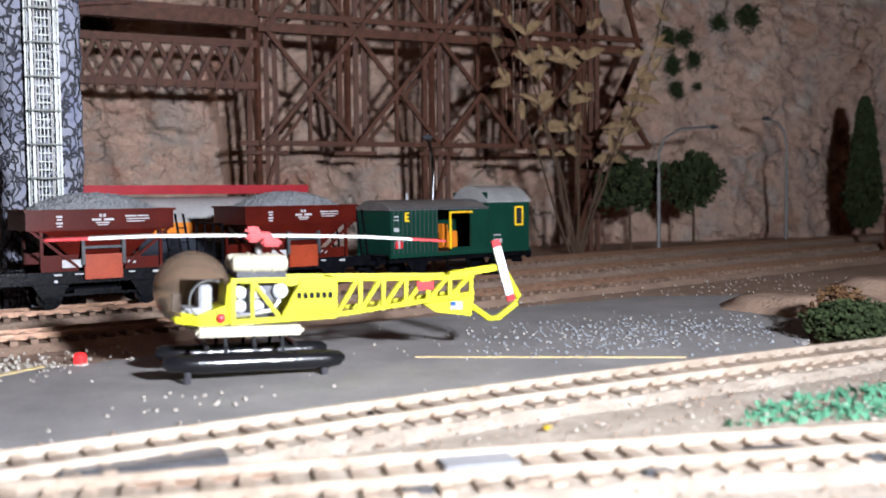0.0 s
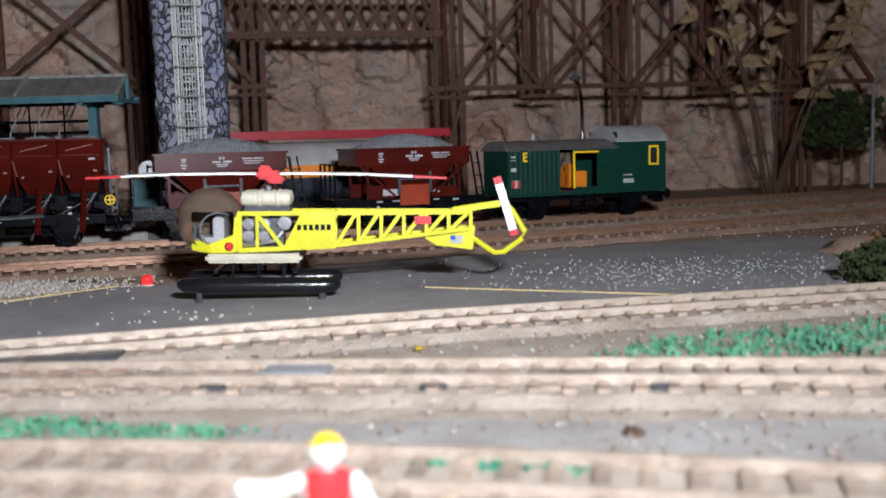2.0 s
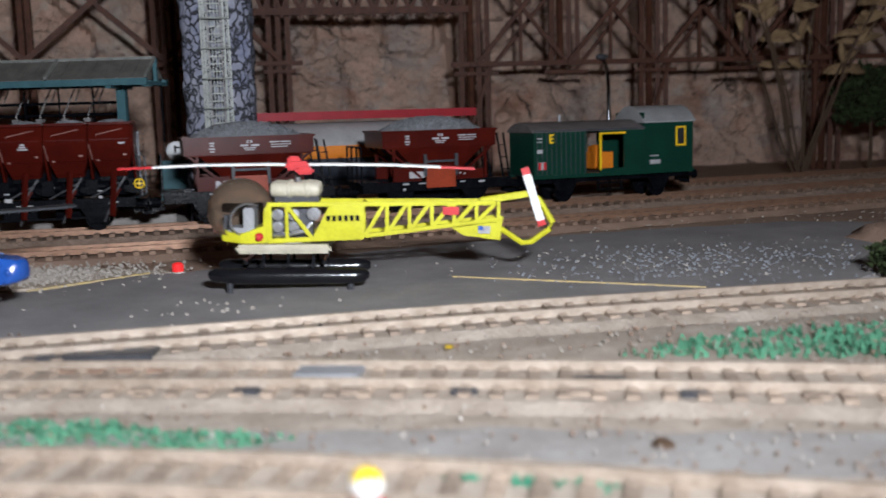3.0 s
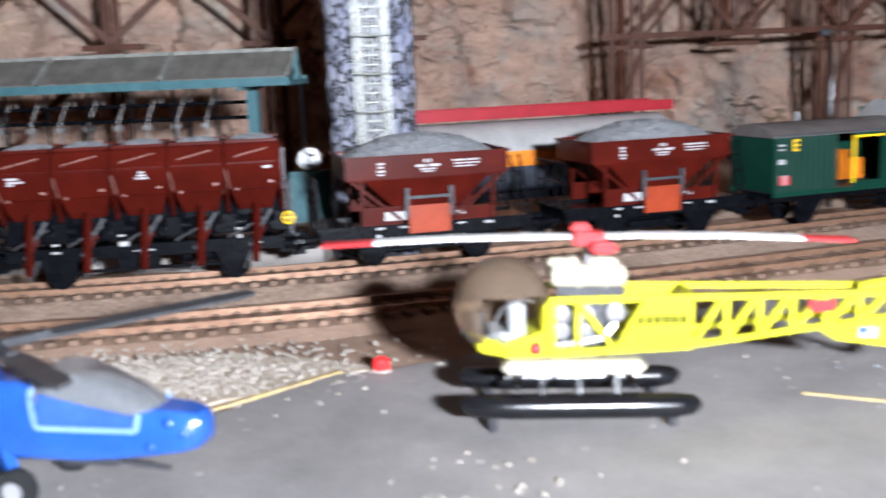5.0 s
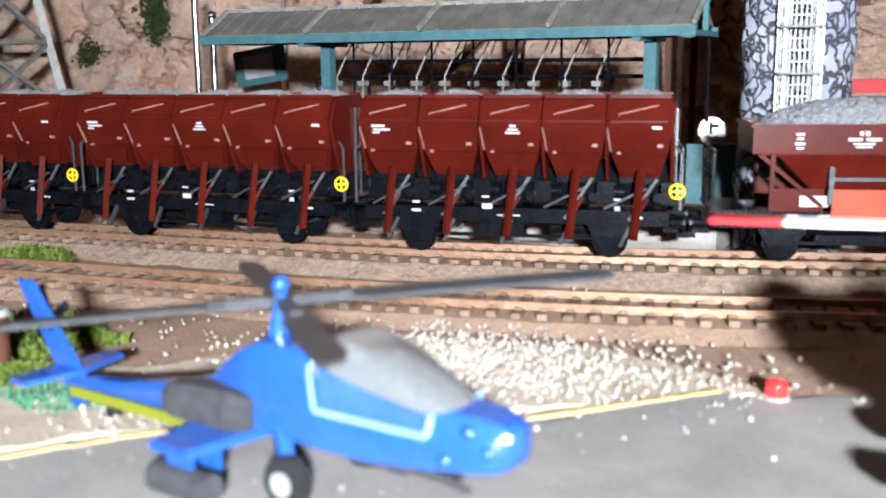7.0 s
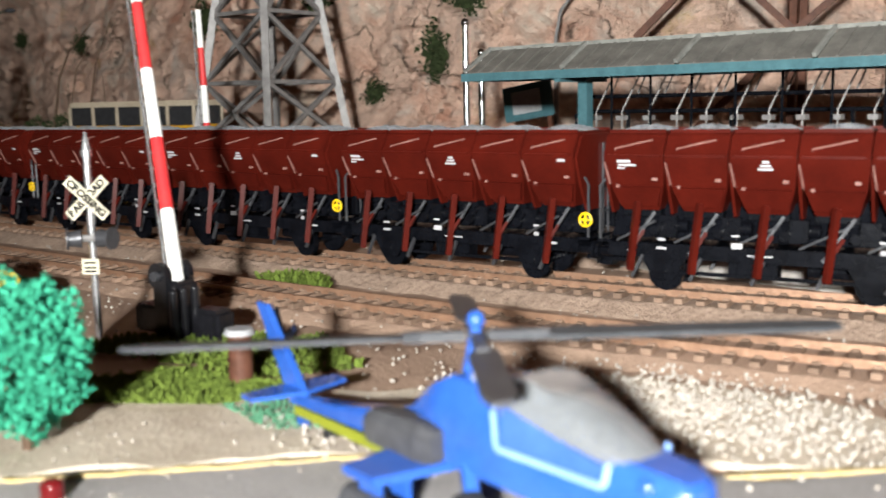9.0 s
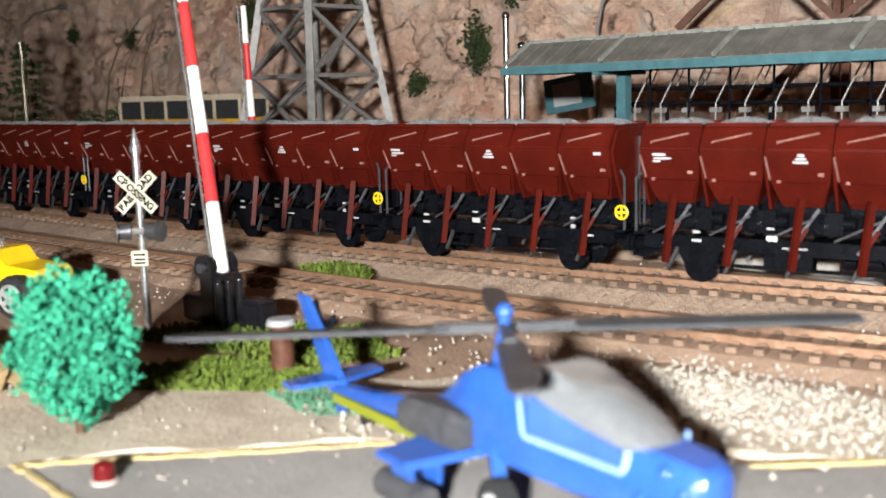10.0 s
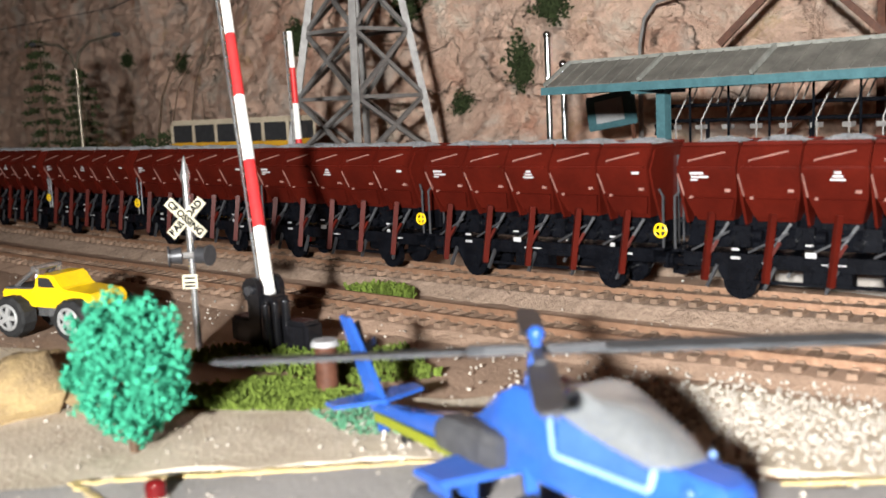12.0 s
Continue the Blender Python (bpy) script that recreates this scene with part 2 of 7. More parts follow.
def cliff_material():
    """Painted plaster rock: dusty pink, cream and grey patches, rust and ochre stains, creases and chipped pits."""
    m = mat("cliff_rock", (0.86, 0.575, 0.44), (0.56, 0.40, 0.32), 0.85, scale=13, bump=0, spread=0.6, detail=10, fine=330)
    nt = m.node_tree
    n, l = nt.nodes, nt.links
    b = n["Principled BSDF"]
    co = n.new("ShaderNodeTexCoord")

    def tex(scale, detail=9.0, twist=0.0, shift=(0, 0, 0), stretch=(1, 1, 1)):
        mp = n.new("ShaderNodeMapping")
        mp.inputs["Location"].default_value, mp.inputs["Scale"].default_value = shift, stretch
        l.new(co.outputs["Object"], mp.inputs["Vector"])
        t = n.new("ShaderNodeTexNoise")
        t.inputs["Scale"].default_value, t.inputs["Detail"].default_value, t.inputs["Distortion"].default_value, t.inputs["Roughness"].default_value = scale, detail, twist, 0.64
        l.new(mp.outputs[0], t.inputs["Vector"])
        return t.outputs[0]

    def ramp(value, lo, hi, top=1.0):
        r = n.new("ShaderNodeMapRange")
        r.inputs["From Min"].default_value, r.inputs["From Max"].default_value, r.inputs["To Max"].default_value = lo, hi, top
        l.new(value, r.inputs["Value"])
        return r.outputs[0]

    def over(under, factor, colour):
        x = n.new("ShaderNodeMix")
        x.data_type = "RGBA"
        l.new(factor, x.inputs["Factor"])
        l.new(under, x.inputs["A"])
        x.inputs["B"].default_value = (*colour, 1)
        return x.outputs["Result"]

    def times(p, q):
        x = n.new("ShaderNodeMath")
        x.operation = "MULTIPLY"
        l.new(p, x.inputs[0])
        l.new(q, x.inputs[1])
        return x.outputs[0]

    out = b.inputs["Base Color"].links[0].from_socket
    out = over(out, ramp(tex(9, 10, 0.9), 0.53, 0.68, 0.65), (0.36, 0.115, 0.06))
    out = over(out, ramp(tex(15, 10, 0.5, (4, 2, 7)), 0.53, 0.66, 0.8), (0.54, 0.48, 0.43))
    out = over(out, ramp(tex(21, 10, 0.6, (9, 1, 3)), 0.56, 0.68, 0.8), (0.72, 0.64, 0.54))
    out = over(out, ramp(tex(17, 8, 0.8, (2, 8, 5)), 0.62, 0.72, 0.7), (0.42, 0.27, 0.09))
    out = over(out, ramp(tex(60, 8, 1.6, (1, 5, 2), (1, 1, 1.5)), 0.62, 0.76, 0.6), (0.17, 0.11, 0.08))
    wob = n.new("ShaderNodeTexNoise")
    wob.inputs["Scale"].default_value, wob.inputs["Detail"].default_value = 40, 5
    l.new(co.outputs["Object"], wob.inputs["Vector"])
    bent = n.new("ShaderNodeMixRGB")
    bent.blend_type, bent.inputs[0].default_value = "LINEAR_LIGHT", 0.02
    l.new(co.outputs["Object"], bent.inputs[1])
    l.new(wob.outputs["Color"], bent.inputs[2])
    vo = n.new("ShaderNodeTexVoronoi")
    vo.feature = "DISTANCE_TO_EDGE"
    vo.inputs["Scale"].default_value = 26
    l.new(bent.outputs[0], vo.inputs["Vector"])
    crack = times(ramp(vo.outputs["Distance"], 0.045, 0.0), ramp(tex(12, 4, 0, (3, 3, 1)), 0.5, 0.6))
    out = over(out, crack, (0.10, 0.07, 0.055))
    l.new(out, b.inputs["Base Color"])
    w = n.new("ShaderNodeTexNoise")
    w.noise_type = "RIDGED_MULTIFRACTAL"
    w.inputs["Scale"].default_value, w.inputs["Detail"].default_value, w.inputs["Distortion"].default_value = 40, 7, 0.9
    l.new(co.outputs["Object"], w.inputs["Vector"])
    heights = None
    for socket, k in ((w.outputs[0], 0.7), (tex(70, 8, 1.4), 1.4), (tex(190, 6, 1.0), 0.6), (crack, -0.5)):
        x = n.new("ShaderNodeMath")
        x.operation, x.inputs[1].default_value = "MULTIPLY_ADD", k
        l.new(socket, x.inputs[0])
        x.inputs[2].default_value = 0
        if heights:
            l.new(heights, x.inputs[2])
        heights = x.outputs[0]
    bu = n.new("ShaderNodeBump")
    bu.inputs["Strength"].default_value, bu.inputs["Distance"].default_value = 1.0, 0.0075
    l.new(heights, bu.inputs["Height"])
    l.new(bu.outputs[0], b.inputs["Normal"])
    return m


def bark_material():
    """Pillar of blue-grey and white rock, split by dark cracks."""
    m = mat("cracked_rock", (0.27, 0.27, 0.305), (0.12, 0.13, 0.20), 0.8, scale=70, bump=0, spread=0.7, fine=400)
    nt = m.node_tree
    n, l = nt.nodes, nt.links
    b = n["Principled BSDF"]
    co = n.new("ShaderNodeTexCoord")
    mp = n.new("ShaderNodeMapping")
    mp.inputs["Scale"].default_value = (1.5, 1.5, 0.75)
    wob = n.new("ShaderNodeTexNoise")
    wob.inputs["Scale"].default_value = 130
    l.new(co.outputs["Object"], wob.inputs["Vector"])
    ad = n.new("ShaderNodeMixRGB")
    ad.blend_type, ad.inputs[0].default_value = "LINEAR_LIGHT", 0.006
    l.new(co.outputs["Object"], ad.inputs[1])
    l.new(wob.outputs["Color"], ad.inputs[2])
    l.new(ad.outputs[0], mp.inputs["Vector"])
    vo = n.new("ShaderNodeTexVoronoi")
    vo.feature = "DISTANCE_TO_EDGE"
    vo.inputs["Scale"].default_value = 150
    l.new(mp.outputs[0], vo.inputs["Vector"])
    ra = n.new("ShaderNodeValToRGB")
    ra.color_ramp.elements[0].position, ra.color_ramp.elements[1].position = 0.03, 0.13
    l.new(vo.outputs["Distance"], ra.inputs[0])
    mix = n.new("ShaderNodeMix")
    mix.data_type = "RGBA"
    l.new(ra.outputs[0], mix.inputs["Factor"])
    mix.inputs["A"].default_value = (0.03, 0.03, 0.035, 1)
    l.new(b.inputs["Base Color"].links[0].from_socket, mix.inputs["B"])
    l.new(mix.outputs["Result"], b.inputs["Base Color"])
    bu = n.new("ShaderNodeBump")
    bu.inputs["Strength"].default_value, bu.inputs["Distance"].default_value = 0.8, 0.002
    l.new(ra.outputs[0], bu.inputs["Height"])
    l.new(bu.outputs[0], b.inputs["Normal"])
    return m


CLIFF, BARK = cliff_material(), bark_material()


# ---- mesh helpers ----
class Solid:
    """Collects vertices and faces of one mesh."""

    def __init__(self):
        self.v, self.f = [], []

    def add(self, verts, faces):
        k = len(self.v)
        self.v += [tuple(p) for p in verts]
        self.f += [tuple(i + k for i in q) for q in faces]
        return self

    def box(self, c, s, m=None):
        x, y, z = s[0] / 2, s[1] / 2, s[2] / 2
        p = [Vector((a * x, b * y, d * z)) for d in (-1, 1) for a, b in ((-1, -1), (1, -1), (1, 1), (-1, 1))]
        p = [(m @ q if m else q) + Vector(c) for q in p]
        return self.add(p, [(3, 2, 1, 0), (4, 5, 6, 7), (0, 1, 5, 4), (1, 2, 6, 5), (2, 3, 7, 6), (3, 0, 4, 7)])

    def beam(self, a, b, w, h=None):
        """A square bar from a to b."""
        a, b = Vector(a), Vector(b)
        d = b - a
        m = d.to_track_quat("X", "Z").to_matrix()
        return self.box((a + b) / 2, (d.length, w, h or w), m)

    def rod(self, a, b, r, r2=None, n=8, caps=True):
        a, b = Vector(a), Vector(b)
        m = (b - a).to_track_quat("Z", "Y").to_matrix()
        r2 = r if r2 is None else r2
        p = [a + m @ Vector((r * math.cos(2 * math.pi * i / n), r * math.sin(2 * math.pi * i / n), 0)) for i in range(n)]
        p += [b + m @ Vector((r2 * math.cos(2 * math.pi * i / n), r2 * math.sin(2 * math.pi * i / n), 0)) for i in range(n)]
        f = [(i, (i + 1) % n, n + (i + 1) % n, n + i) for i in range(n)]
        if caps:
            f += [tuple(reversed(range(n))), tuple(range(n, 2 * n))]
        return self.add(p, f)

    def tube(self, pts, r, n=7, taper=1.0):
        pts = [Vector(p) for p in pts]
        ring = []
        for i, p in enumerate(pts):
            d = pts[min(i + 1, len(pts) - 1)] - pts[max(i - 1, 0)]
            m = d.to_track_quat("Z", "Y").to_matrix()
            q = r * (1 + (taper - 1) * i / max(len(pts) - 1, 1))
            ring += [p + m @ Vector((q * math.cos(2 * math.pi * k / n), q * math.sin(2 * math.pi * k / n), 0)) for k in range(n)]
        f = [(i * n + k, i * n + (k + 1) % n, (i + 1) * n + (k + 1) % n, (i + 1) * n + k) for i in range(len(pts) - 1) for k in range(n)]
        f += [tuple(reversed(range(n))), tuple(range((len(pts) - 1) * n, len(pts) * n))]
        return self.add(ring, f)

    def loft(self, rings, closed=True):
        """Skins rings of equal length; each is a list of points."""
        n = len(rings[0])
        f = [(i * n + k, i * n + (k + 1) % n, (i + 1) * n + (k + 1) % n, (i + 1) * n + k) for i in range(len(rings) - 1) for k in range(n)]
        if closed:
            f += [tuple(reversed(range(n))), tuple(range((len(rings) - 1) * n, len(rings) * n))]
        return self.add([p for r in rings for p in r], f)

    def ball(self, c, r, n=12, k=8):
        r = (r, r, r) if isinstance(r, (int, float)) else r
        p = [(c[0], c[1], c[2] - r[2])]
        for j in range(1, k):
            a = math.pi * j / k
            p += [(c[0] + r[0] * math.sin(a) * math.cos(2 * math.pi * i / n), c[1] + r[1] * math.sin(a) * math.sin(2 * math.pi * i / n), c[2] - r[2] * math.cos(a)) for i in range(n)]
        p.append((c[0], c[1], c[2] + r[2]))
        f = [(0, 1 + (i + 1) % n, 1 + i) for i in range(n)]
        for j in range(k - 2):
            a = 1 + j * n
            f += [(a + i, a + (i + 1) % n, a + n + (i + 1) % n, a + n + i) for i in range(n)]
        a = 1 + (k - 2) * n
        f += [(a + i, a + (i + 1) % n, len(p) - 1) for i in range(n)]
        return self.add(p, f)

    def mesh(self, name, material, bevel=0.0, smooth=False):
        me = bpy.data.meshes.new(name)
        me.from_pydata(self.v, [], self.f)
        if bevel:
            bm = bmesh.new()
            bm.from_mesh(me)
            bmesh.ops.bevel(bm, geom=list(bm.edges), offset=bevel, segments=2, affect="EDGES", clamp_overlap=True)
            bm.to_mesh(me)
            bm.free()
        me.materials.append(material)
        if smooth:
            for p in me.polygons:
                p.use_smooth = True
            me.set_sharp_from_angle(angle=radians(42))
        me.update()
        return me


def part(name, solid, material, parent, label="", bevel=0.0, smooth=False):
    ob = new(name, solid.mesh(name, material, bevel, smooth))
    ob.parent = parent
    return tagged(ob, label)


def thing(name, label, category, group="", m=None):
    ob = new(name)
    ob.empty_display_size = 0.01
    if m is not None:
        ob.matrix_world = m
    return tagged(ob, label, category, group)


def single(name, solid, material, label, category, group="", bevel=0.0, smooth=False, kind="", m=None):
    ob = new(name, solid.mesh(name, material, bevel, smooth))
    if m is not None:
        ob.matrix_world = m
    return tagged(ob, label, category, group, kind)


def rough(x, y, z, s, a):
    return a * noise.noise(Vector((x * s, y * s, z * s)))


# ---- lie of the tracks ----
def spline(points, step=0.004):
    """A smooth line through the points: dense places and the length along it."""
    p = np.array([points[0], *points, points[-1]], float)
    out = []
    for i in range(1, len(p) - 2):
        for u in np.linspace(0, 1, 40, endpoint=False):
            out.append(0.5 * (2 * p[i] + (p[i + 1] - p[i - 1]) * u + (2 * p[i - 1] - 5 * p[i] + 4 * p[i + 1] - p[i + 2]) * u**2 + (3 * p[i] - p[i - 1] - 3 * p[i + 1] + p[i + 2]) * u**3))
    out = np.array(out)
    s = np.r_[0, np.cumsum(np.linalg.norm(np.diff(out, axis=0), axis=1))]
    return out, s


class Line:
    def __init__(self, points):
        self.p, self.s = spline(points)
        self.length = self.s[-1]

    def at(self, s):
        x, y = np.interp(s, self.s, self.p[:, 0]), np.interp(s, self.s, self.p[:, 1])
        x2, y2 = np.interp(s + 0.004, self.s, self.p[:, 0]), np.interp(s + 0.004, self.s, self.p[:, 1])
        x1, y1 = np.interp(s - 0.004, self.s, self.p[:, 0]), np.interp(s - 0.004, self.s, self.p[:, 1])
        return x, y, math.atan2(y2 - y1, x2 - x1)

    def where(self, x):
        return float(np.interp(x, self.p[:, 0], self.s))

    def aside(self, s, d):
        x, y, a = self.at(s)
        return x - math.sin(a) * d, y + math.cos(a) * d


MAIN = Line([(-1.6, 0.33), (-1.2, 0.235), (-0.9, 0.178), (-0.64, 0.148), (-0.4, 0.131), (-0.2, 0.1225), (-0.08, 0.125), (0.02, 0.1375), (0.12, 0.1575), (0.22, 0.183), (0.32, 0.2085), (0.47, 0.247), (0.75, 0.317), (1.05, 0.385), (1.5, 0.47)])
SECOND = Line([MAIN.aside(MAIN.where(x), -0.062) for x in (-1.5, -1.2, -0.9, -0.6, -0.4, -0.2, -0.08, 0.02, 0.12, 0.22, 0.32, 0.47, 0.75, 1.05, 1.4)])
THIRD = Line([MAIN.aside(MAIN.where(x), 0.088) for x in (-0.3, -0.15, 0.0, 0.1, 0.22, 0.4, 0.7, 1.0)])
FRONT_A = Line([(-0.28, -0.155), (-0.1, -0.147), (0.0, -0.139), (0.1, -0.128), (0.2, -0.122), (0.3, -0.117), (0.6, -0.095), (0.9, -0.065)])
FRONT_B = Line([(-0.3, -0.155), (-0.1, -0.158), (0.0, -0.175), (0.09, -0.196), (0.185, -0.223), (0.4, -0.29), (0.7, -0.385)])
FRONT_C = Line([(-0.4, -0.19), (-0.15, -0.212), (0.0, -0.241), (0.07, -0.262), (0.15, -0.293), (0.35, -0.38), (0.55, -0.47)])


def sweep(line, d0, d1, z0, z1, s0, s1, step=0.012):
    """A bar of rectangular section along a line."""
    so = Solid()
    rings = []
    for s in np.arange(s0, s1, step):
        a, b = line.aside(s, d0), line.aside(s, d1)
        rings.append([(*a, z0), (*b, z0), (*b, z1), (*a, z1)])
    return so.loft(rings)


def bed(line, s0, s1, z, half):
    """Ballast with sloping, uneven shoulders."""
    so, rings = Solid(), []
    for s in np.arange(s0, s1, 0.006):
        ring = []
        for d, h in ((-half - 0.008, -0.001), (-half, z), (0, z), (half, z), (half + 0.008, -0.001)):
            x, y = line.aside(s, d + rough(s, d, 0, 90, 0.002))
            ring.append((x, y, h + rough(x, y, 1, 400, 0.0005)))
        rings.append(ring)
    n = 5
    f = [(i * n + k, (i + 1) * n + k, (i + 1) * n + k + 1, i * n + k + 1) for i in range(len(rings) - 1) for k in range(n - 1)]
    return so.add([p for r in rings for p in r], f)


def lay_track(name, line, label, base, near, top=RAIL, s0=0.02, s1=None, stones=BALLAST, wood=SLEEPER, sunk=0.0):
    """Ballast, two rails and sleepers; near: the stretch of x in which each sleeper is a piece of its own."""
    s1 = s1 or line.length - 0.02
    track = thing(name, label, "track")
    track["kind"] = "structure"
    part("ballast_bed", bed(line, s0, s1, base + sunk, 0.0165), stones, track)
    for d in (-0.00825, 0.00825):
        r = sweep(line, d - 0.0006, d + 0.0006, base + 0.0012, base + 0.0036, s0, s1)
        part("rail", r, top, track)
    me = Solid().box((0, 0, 0), (0.0029, 0.0295, 0.0018))
    for d in (-0.00825, 0.00825):
        me.box((0, d - 0.0017, 0.0011), (0.0022, 0.0012, 0.0007)).box((0, d + 0.0017, 0.0011), (0.0022, 0.0012, 0.0007))
    me = me.mesh("sleeper", wood)
    rest = Solid()
    for s in np.arange(s0 + 0.004, s1, 0.0074):
        x, y, a = line.at(s)
        if near[0] < x < near[1]:
            ob = new("sleeper", me)
            ob.parent = track
            ob.matrix_world = pose(x, y, base + 0.0008 + random.uniform(-0.0002, 0.0002), 0, 0, math.degrees(a) + random.uniform(-1, 1))
        else:
            rest.box((x, y, base + 0.0008), (0.0029, 0.0295, 0.0018), Matrix.Rotation(a, 3, "Z"))
    if rest.v:
        tagged(part("far_sleepers", rest, wood, track), kind="stuff")
    return track


# ---- ground, cliff and room ----
def ground_height(x, y):
    h = rough(x, y, 0, 14, 0.0012) + rough(x, y, 3, 60, 0.0006)
    # a terrace along the foot of the cliff on which pylon and bus stand
    t = min(max((y - 0.235 - 0.1 * max(x + 0.55, 0)) / 0.04, 0), 1) * min(max((-0.30 - x) / 0.08, 0), 1)
    return -0.0012 + h * (0.6 if abs(x) < 0.3 else 1) + 0.044 * t * t * (3 - 2 * t)


def sheet(xs, ys, fn):
    so = Solid()
    nx = len(xs)
    so.v = [(x, y, fn(x, y)) for y in ys for x in xs]
    so.f = [(j * nx + i, j * nx + i + 1, (j + 1) * nx + i + 1, (j + 1) * nx + i) for j in range(len(ys) - 1) for i in range(nx - 1)]
    return so


xs = [-3.0, -2.4, *np.linspace(-1.9, 1.6, 240), 2.2, 3.0]
ys = [-3.0, -1.6, *np.linspace(-0.75, 0.8, 130), 1.2]
single("ground", sheet(xs, ys, ground_height), DIRT, "reddish brown dusty earth of the layout", "ground", kind="structure", smooth=True)


def cliff_y(x, z):
    base = 0.56 + 0.05 * math.sin(3.1 * x + 0.4) + 0.10 * max(x - 0.4, 0) - 0.05 * math.exp(-((x + 0.55) / 0.3) ** 2) + 0.12 * max(-0.8 - x, 0)
    big = 0.03 * noise.fractal(Vector((x * 5, z * 6, 0.3)), 1.0, 2.0, 4)
    fine = 0.0060 * noise.ridged_multi_fractal(Vector((x * 34, z * 46, 1.7)), 0.8, 2.1, 6, 1.0, 2.0)
    slab = 0.012 * (noise.cell(Vector((x * 9 + 2.2 * z + 0.6 * noise.noise(Vector((x * 20, z * 20, 5))), z * 7 + 0.7 * noise.noise(Vector((x * 18, z * 18, 9))), 2.5))) - 0.5)
    return base + big - fine + slab + 0.22 * max(z, 0) - 0.02


def cliff():
    so = Solid()
    cx, cz = np.linspace(-2.3, 2.1, 1000), np.linspace(-0.02, 0.62, 170)
    n = len(cx)
    so.v = [(x, cliff_y(x, z), z) for z in cz for x in cx]
    so.f = [(j * n + i, j * n + i + 1, (j + 1) * n + i + 1, (j + 1) * n + i) for j in range(len(cz) - 1) for i in range(n - 1)]
    return single("cliff", so, CLIFF, "pink and grey plaster rock face with folds", "cliff", kind="structure", smooth=True)


cliff()
for name, c, s in (("wall_south", (0, -3.05, 1.0), (6.2, 0.1, 2.6)), ("wall_north", (0, 1.3, 1.0), (6.2, 0.1, 2.6)), ("wall_east", (3.05, -0.9, 1.0), (0.1, 4.2, 2.6)), ("wall_west", (-3.05, -0.9, 1.0), (0.1, 4.2, 2.6)), ("ceiling", (0, -0.9, 2.35), (6.2, 4.5, 0.1))):
    single(name, Solid().box(c, s), PLASTER, "plain dim room wall" if name != "ceiling" else "plain room ceiling", "wall" if name != "ceiling" else "ceiling", kind="structure")


def patch(name, outline, z, material, label, category, kind="structure", wobble=0.004):
    """A thin slab with an uneven edge."""
    pts = []
    for i, a in enumerate(outline):
        b = outline[(i + 1) % len(outline)]
        k = max(int(math.dist(a, b) / 0.006), 1)
        for j in range(k):
            u = j / k
            x, y = a[0] + (b[0] - a[0]) * u, a[1] + (b[1] - a[1]) * u
            pts.append((x + rough(x, y, 5, 70, wobble), y + rough(x, y, 9, 70, wobble)))
    n = len(pts)
    so = Solid().add([(*p, -0.003) for p in pts] + [(*p, z) for p in pts], [tuple(range(n, 2 * n))] + [(i, (i + 1) % n, n + (i + 1) % n, n + i) for i in range(n)])
    return single(name, so, material, label, category, kind=kind)


patch("pavement_pad", [(-0.20, -0.135), (-0.165, -0.095), (-0.12, -0.06), (-0.075, -0.032), (-0.04, -0.026), (-0.018, -0.001), (0.005, 0.0), (0.05, 0.022), (0.107, 0.05), (0.2, 0.07), (0.3, 0.082), (0.36, 0.06), (0.33, -0.02), (0.27, -0.07), (0.24, -0.098), (0.14, -0.104), (0.055, -0.116), (0.0, -0.122), (-0.1, -0.128)], 0.0006, PAD, "worn grey asphalt helicopter pad with pale grit", "pavement")
patch("sand_bank", [(-0.36, -0.2), (-0.36, -0.06), (-0.30, -0.04), (-0.24, -0.045), (-0.2, -0.04), (-0.15, -0.02), (-0.1, 0.028), (-0.04, 0.03), (0.0, 0.006), (-0.05, -0.02), (-0.08, -0.03), (-0.13, -0.06), (-0.17, -0.095), (-0.2, -0.14)], 0.0003, SAND, "pale sandy verge with scattered grit", "ground")
patch("yard", [(-0.36, -0.15), (-0.1, -0.132), (0.0, -0.124), (0.14, -0.107), (0.24, -0.101), (0.34, -0.095), (0.7, -0.06), (0.9, -0.2), (0.7, -0.55), (-0.1, -0.55), (-0.36, -0.4)], 0.0002, YARD, "dusty grey-brown yard under the side tracks", "ground")
patch("road", [(-0.3, -0.185), (-0.1, -0.198), (0.0, -0.212), (0.09, -0.228), (0.185, -0.252), (0.4, -0.32), (0.42, -0.37), (0.19, -0.285), (0.09, -0.246), (0.0, -0.222), (-0.3, -0.192)], 0.0004, ROADGREY, "narrow pale grey lane between the tracks", "road")

# ---- the train: one car after another on the main track ----
def at_track(s, z=0.0072):
    x, y, a = MAIN.at(s)
    return pose(x, y, z, 0, 0, math.degrees(a))


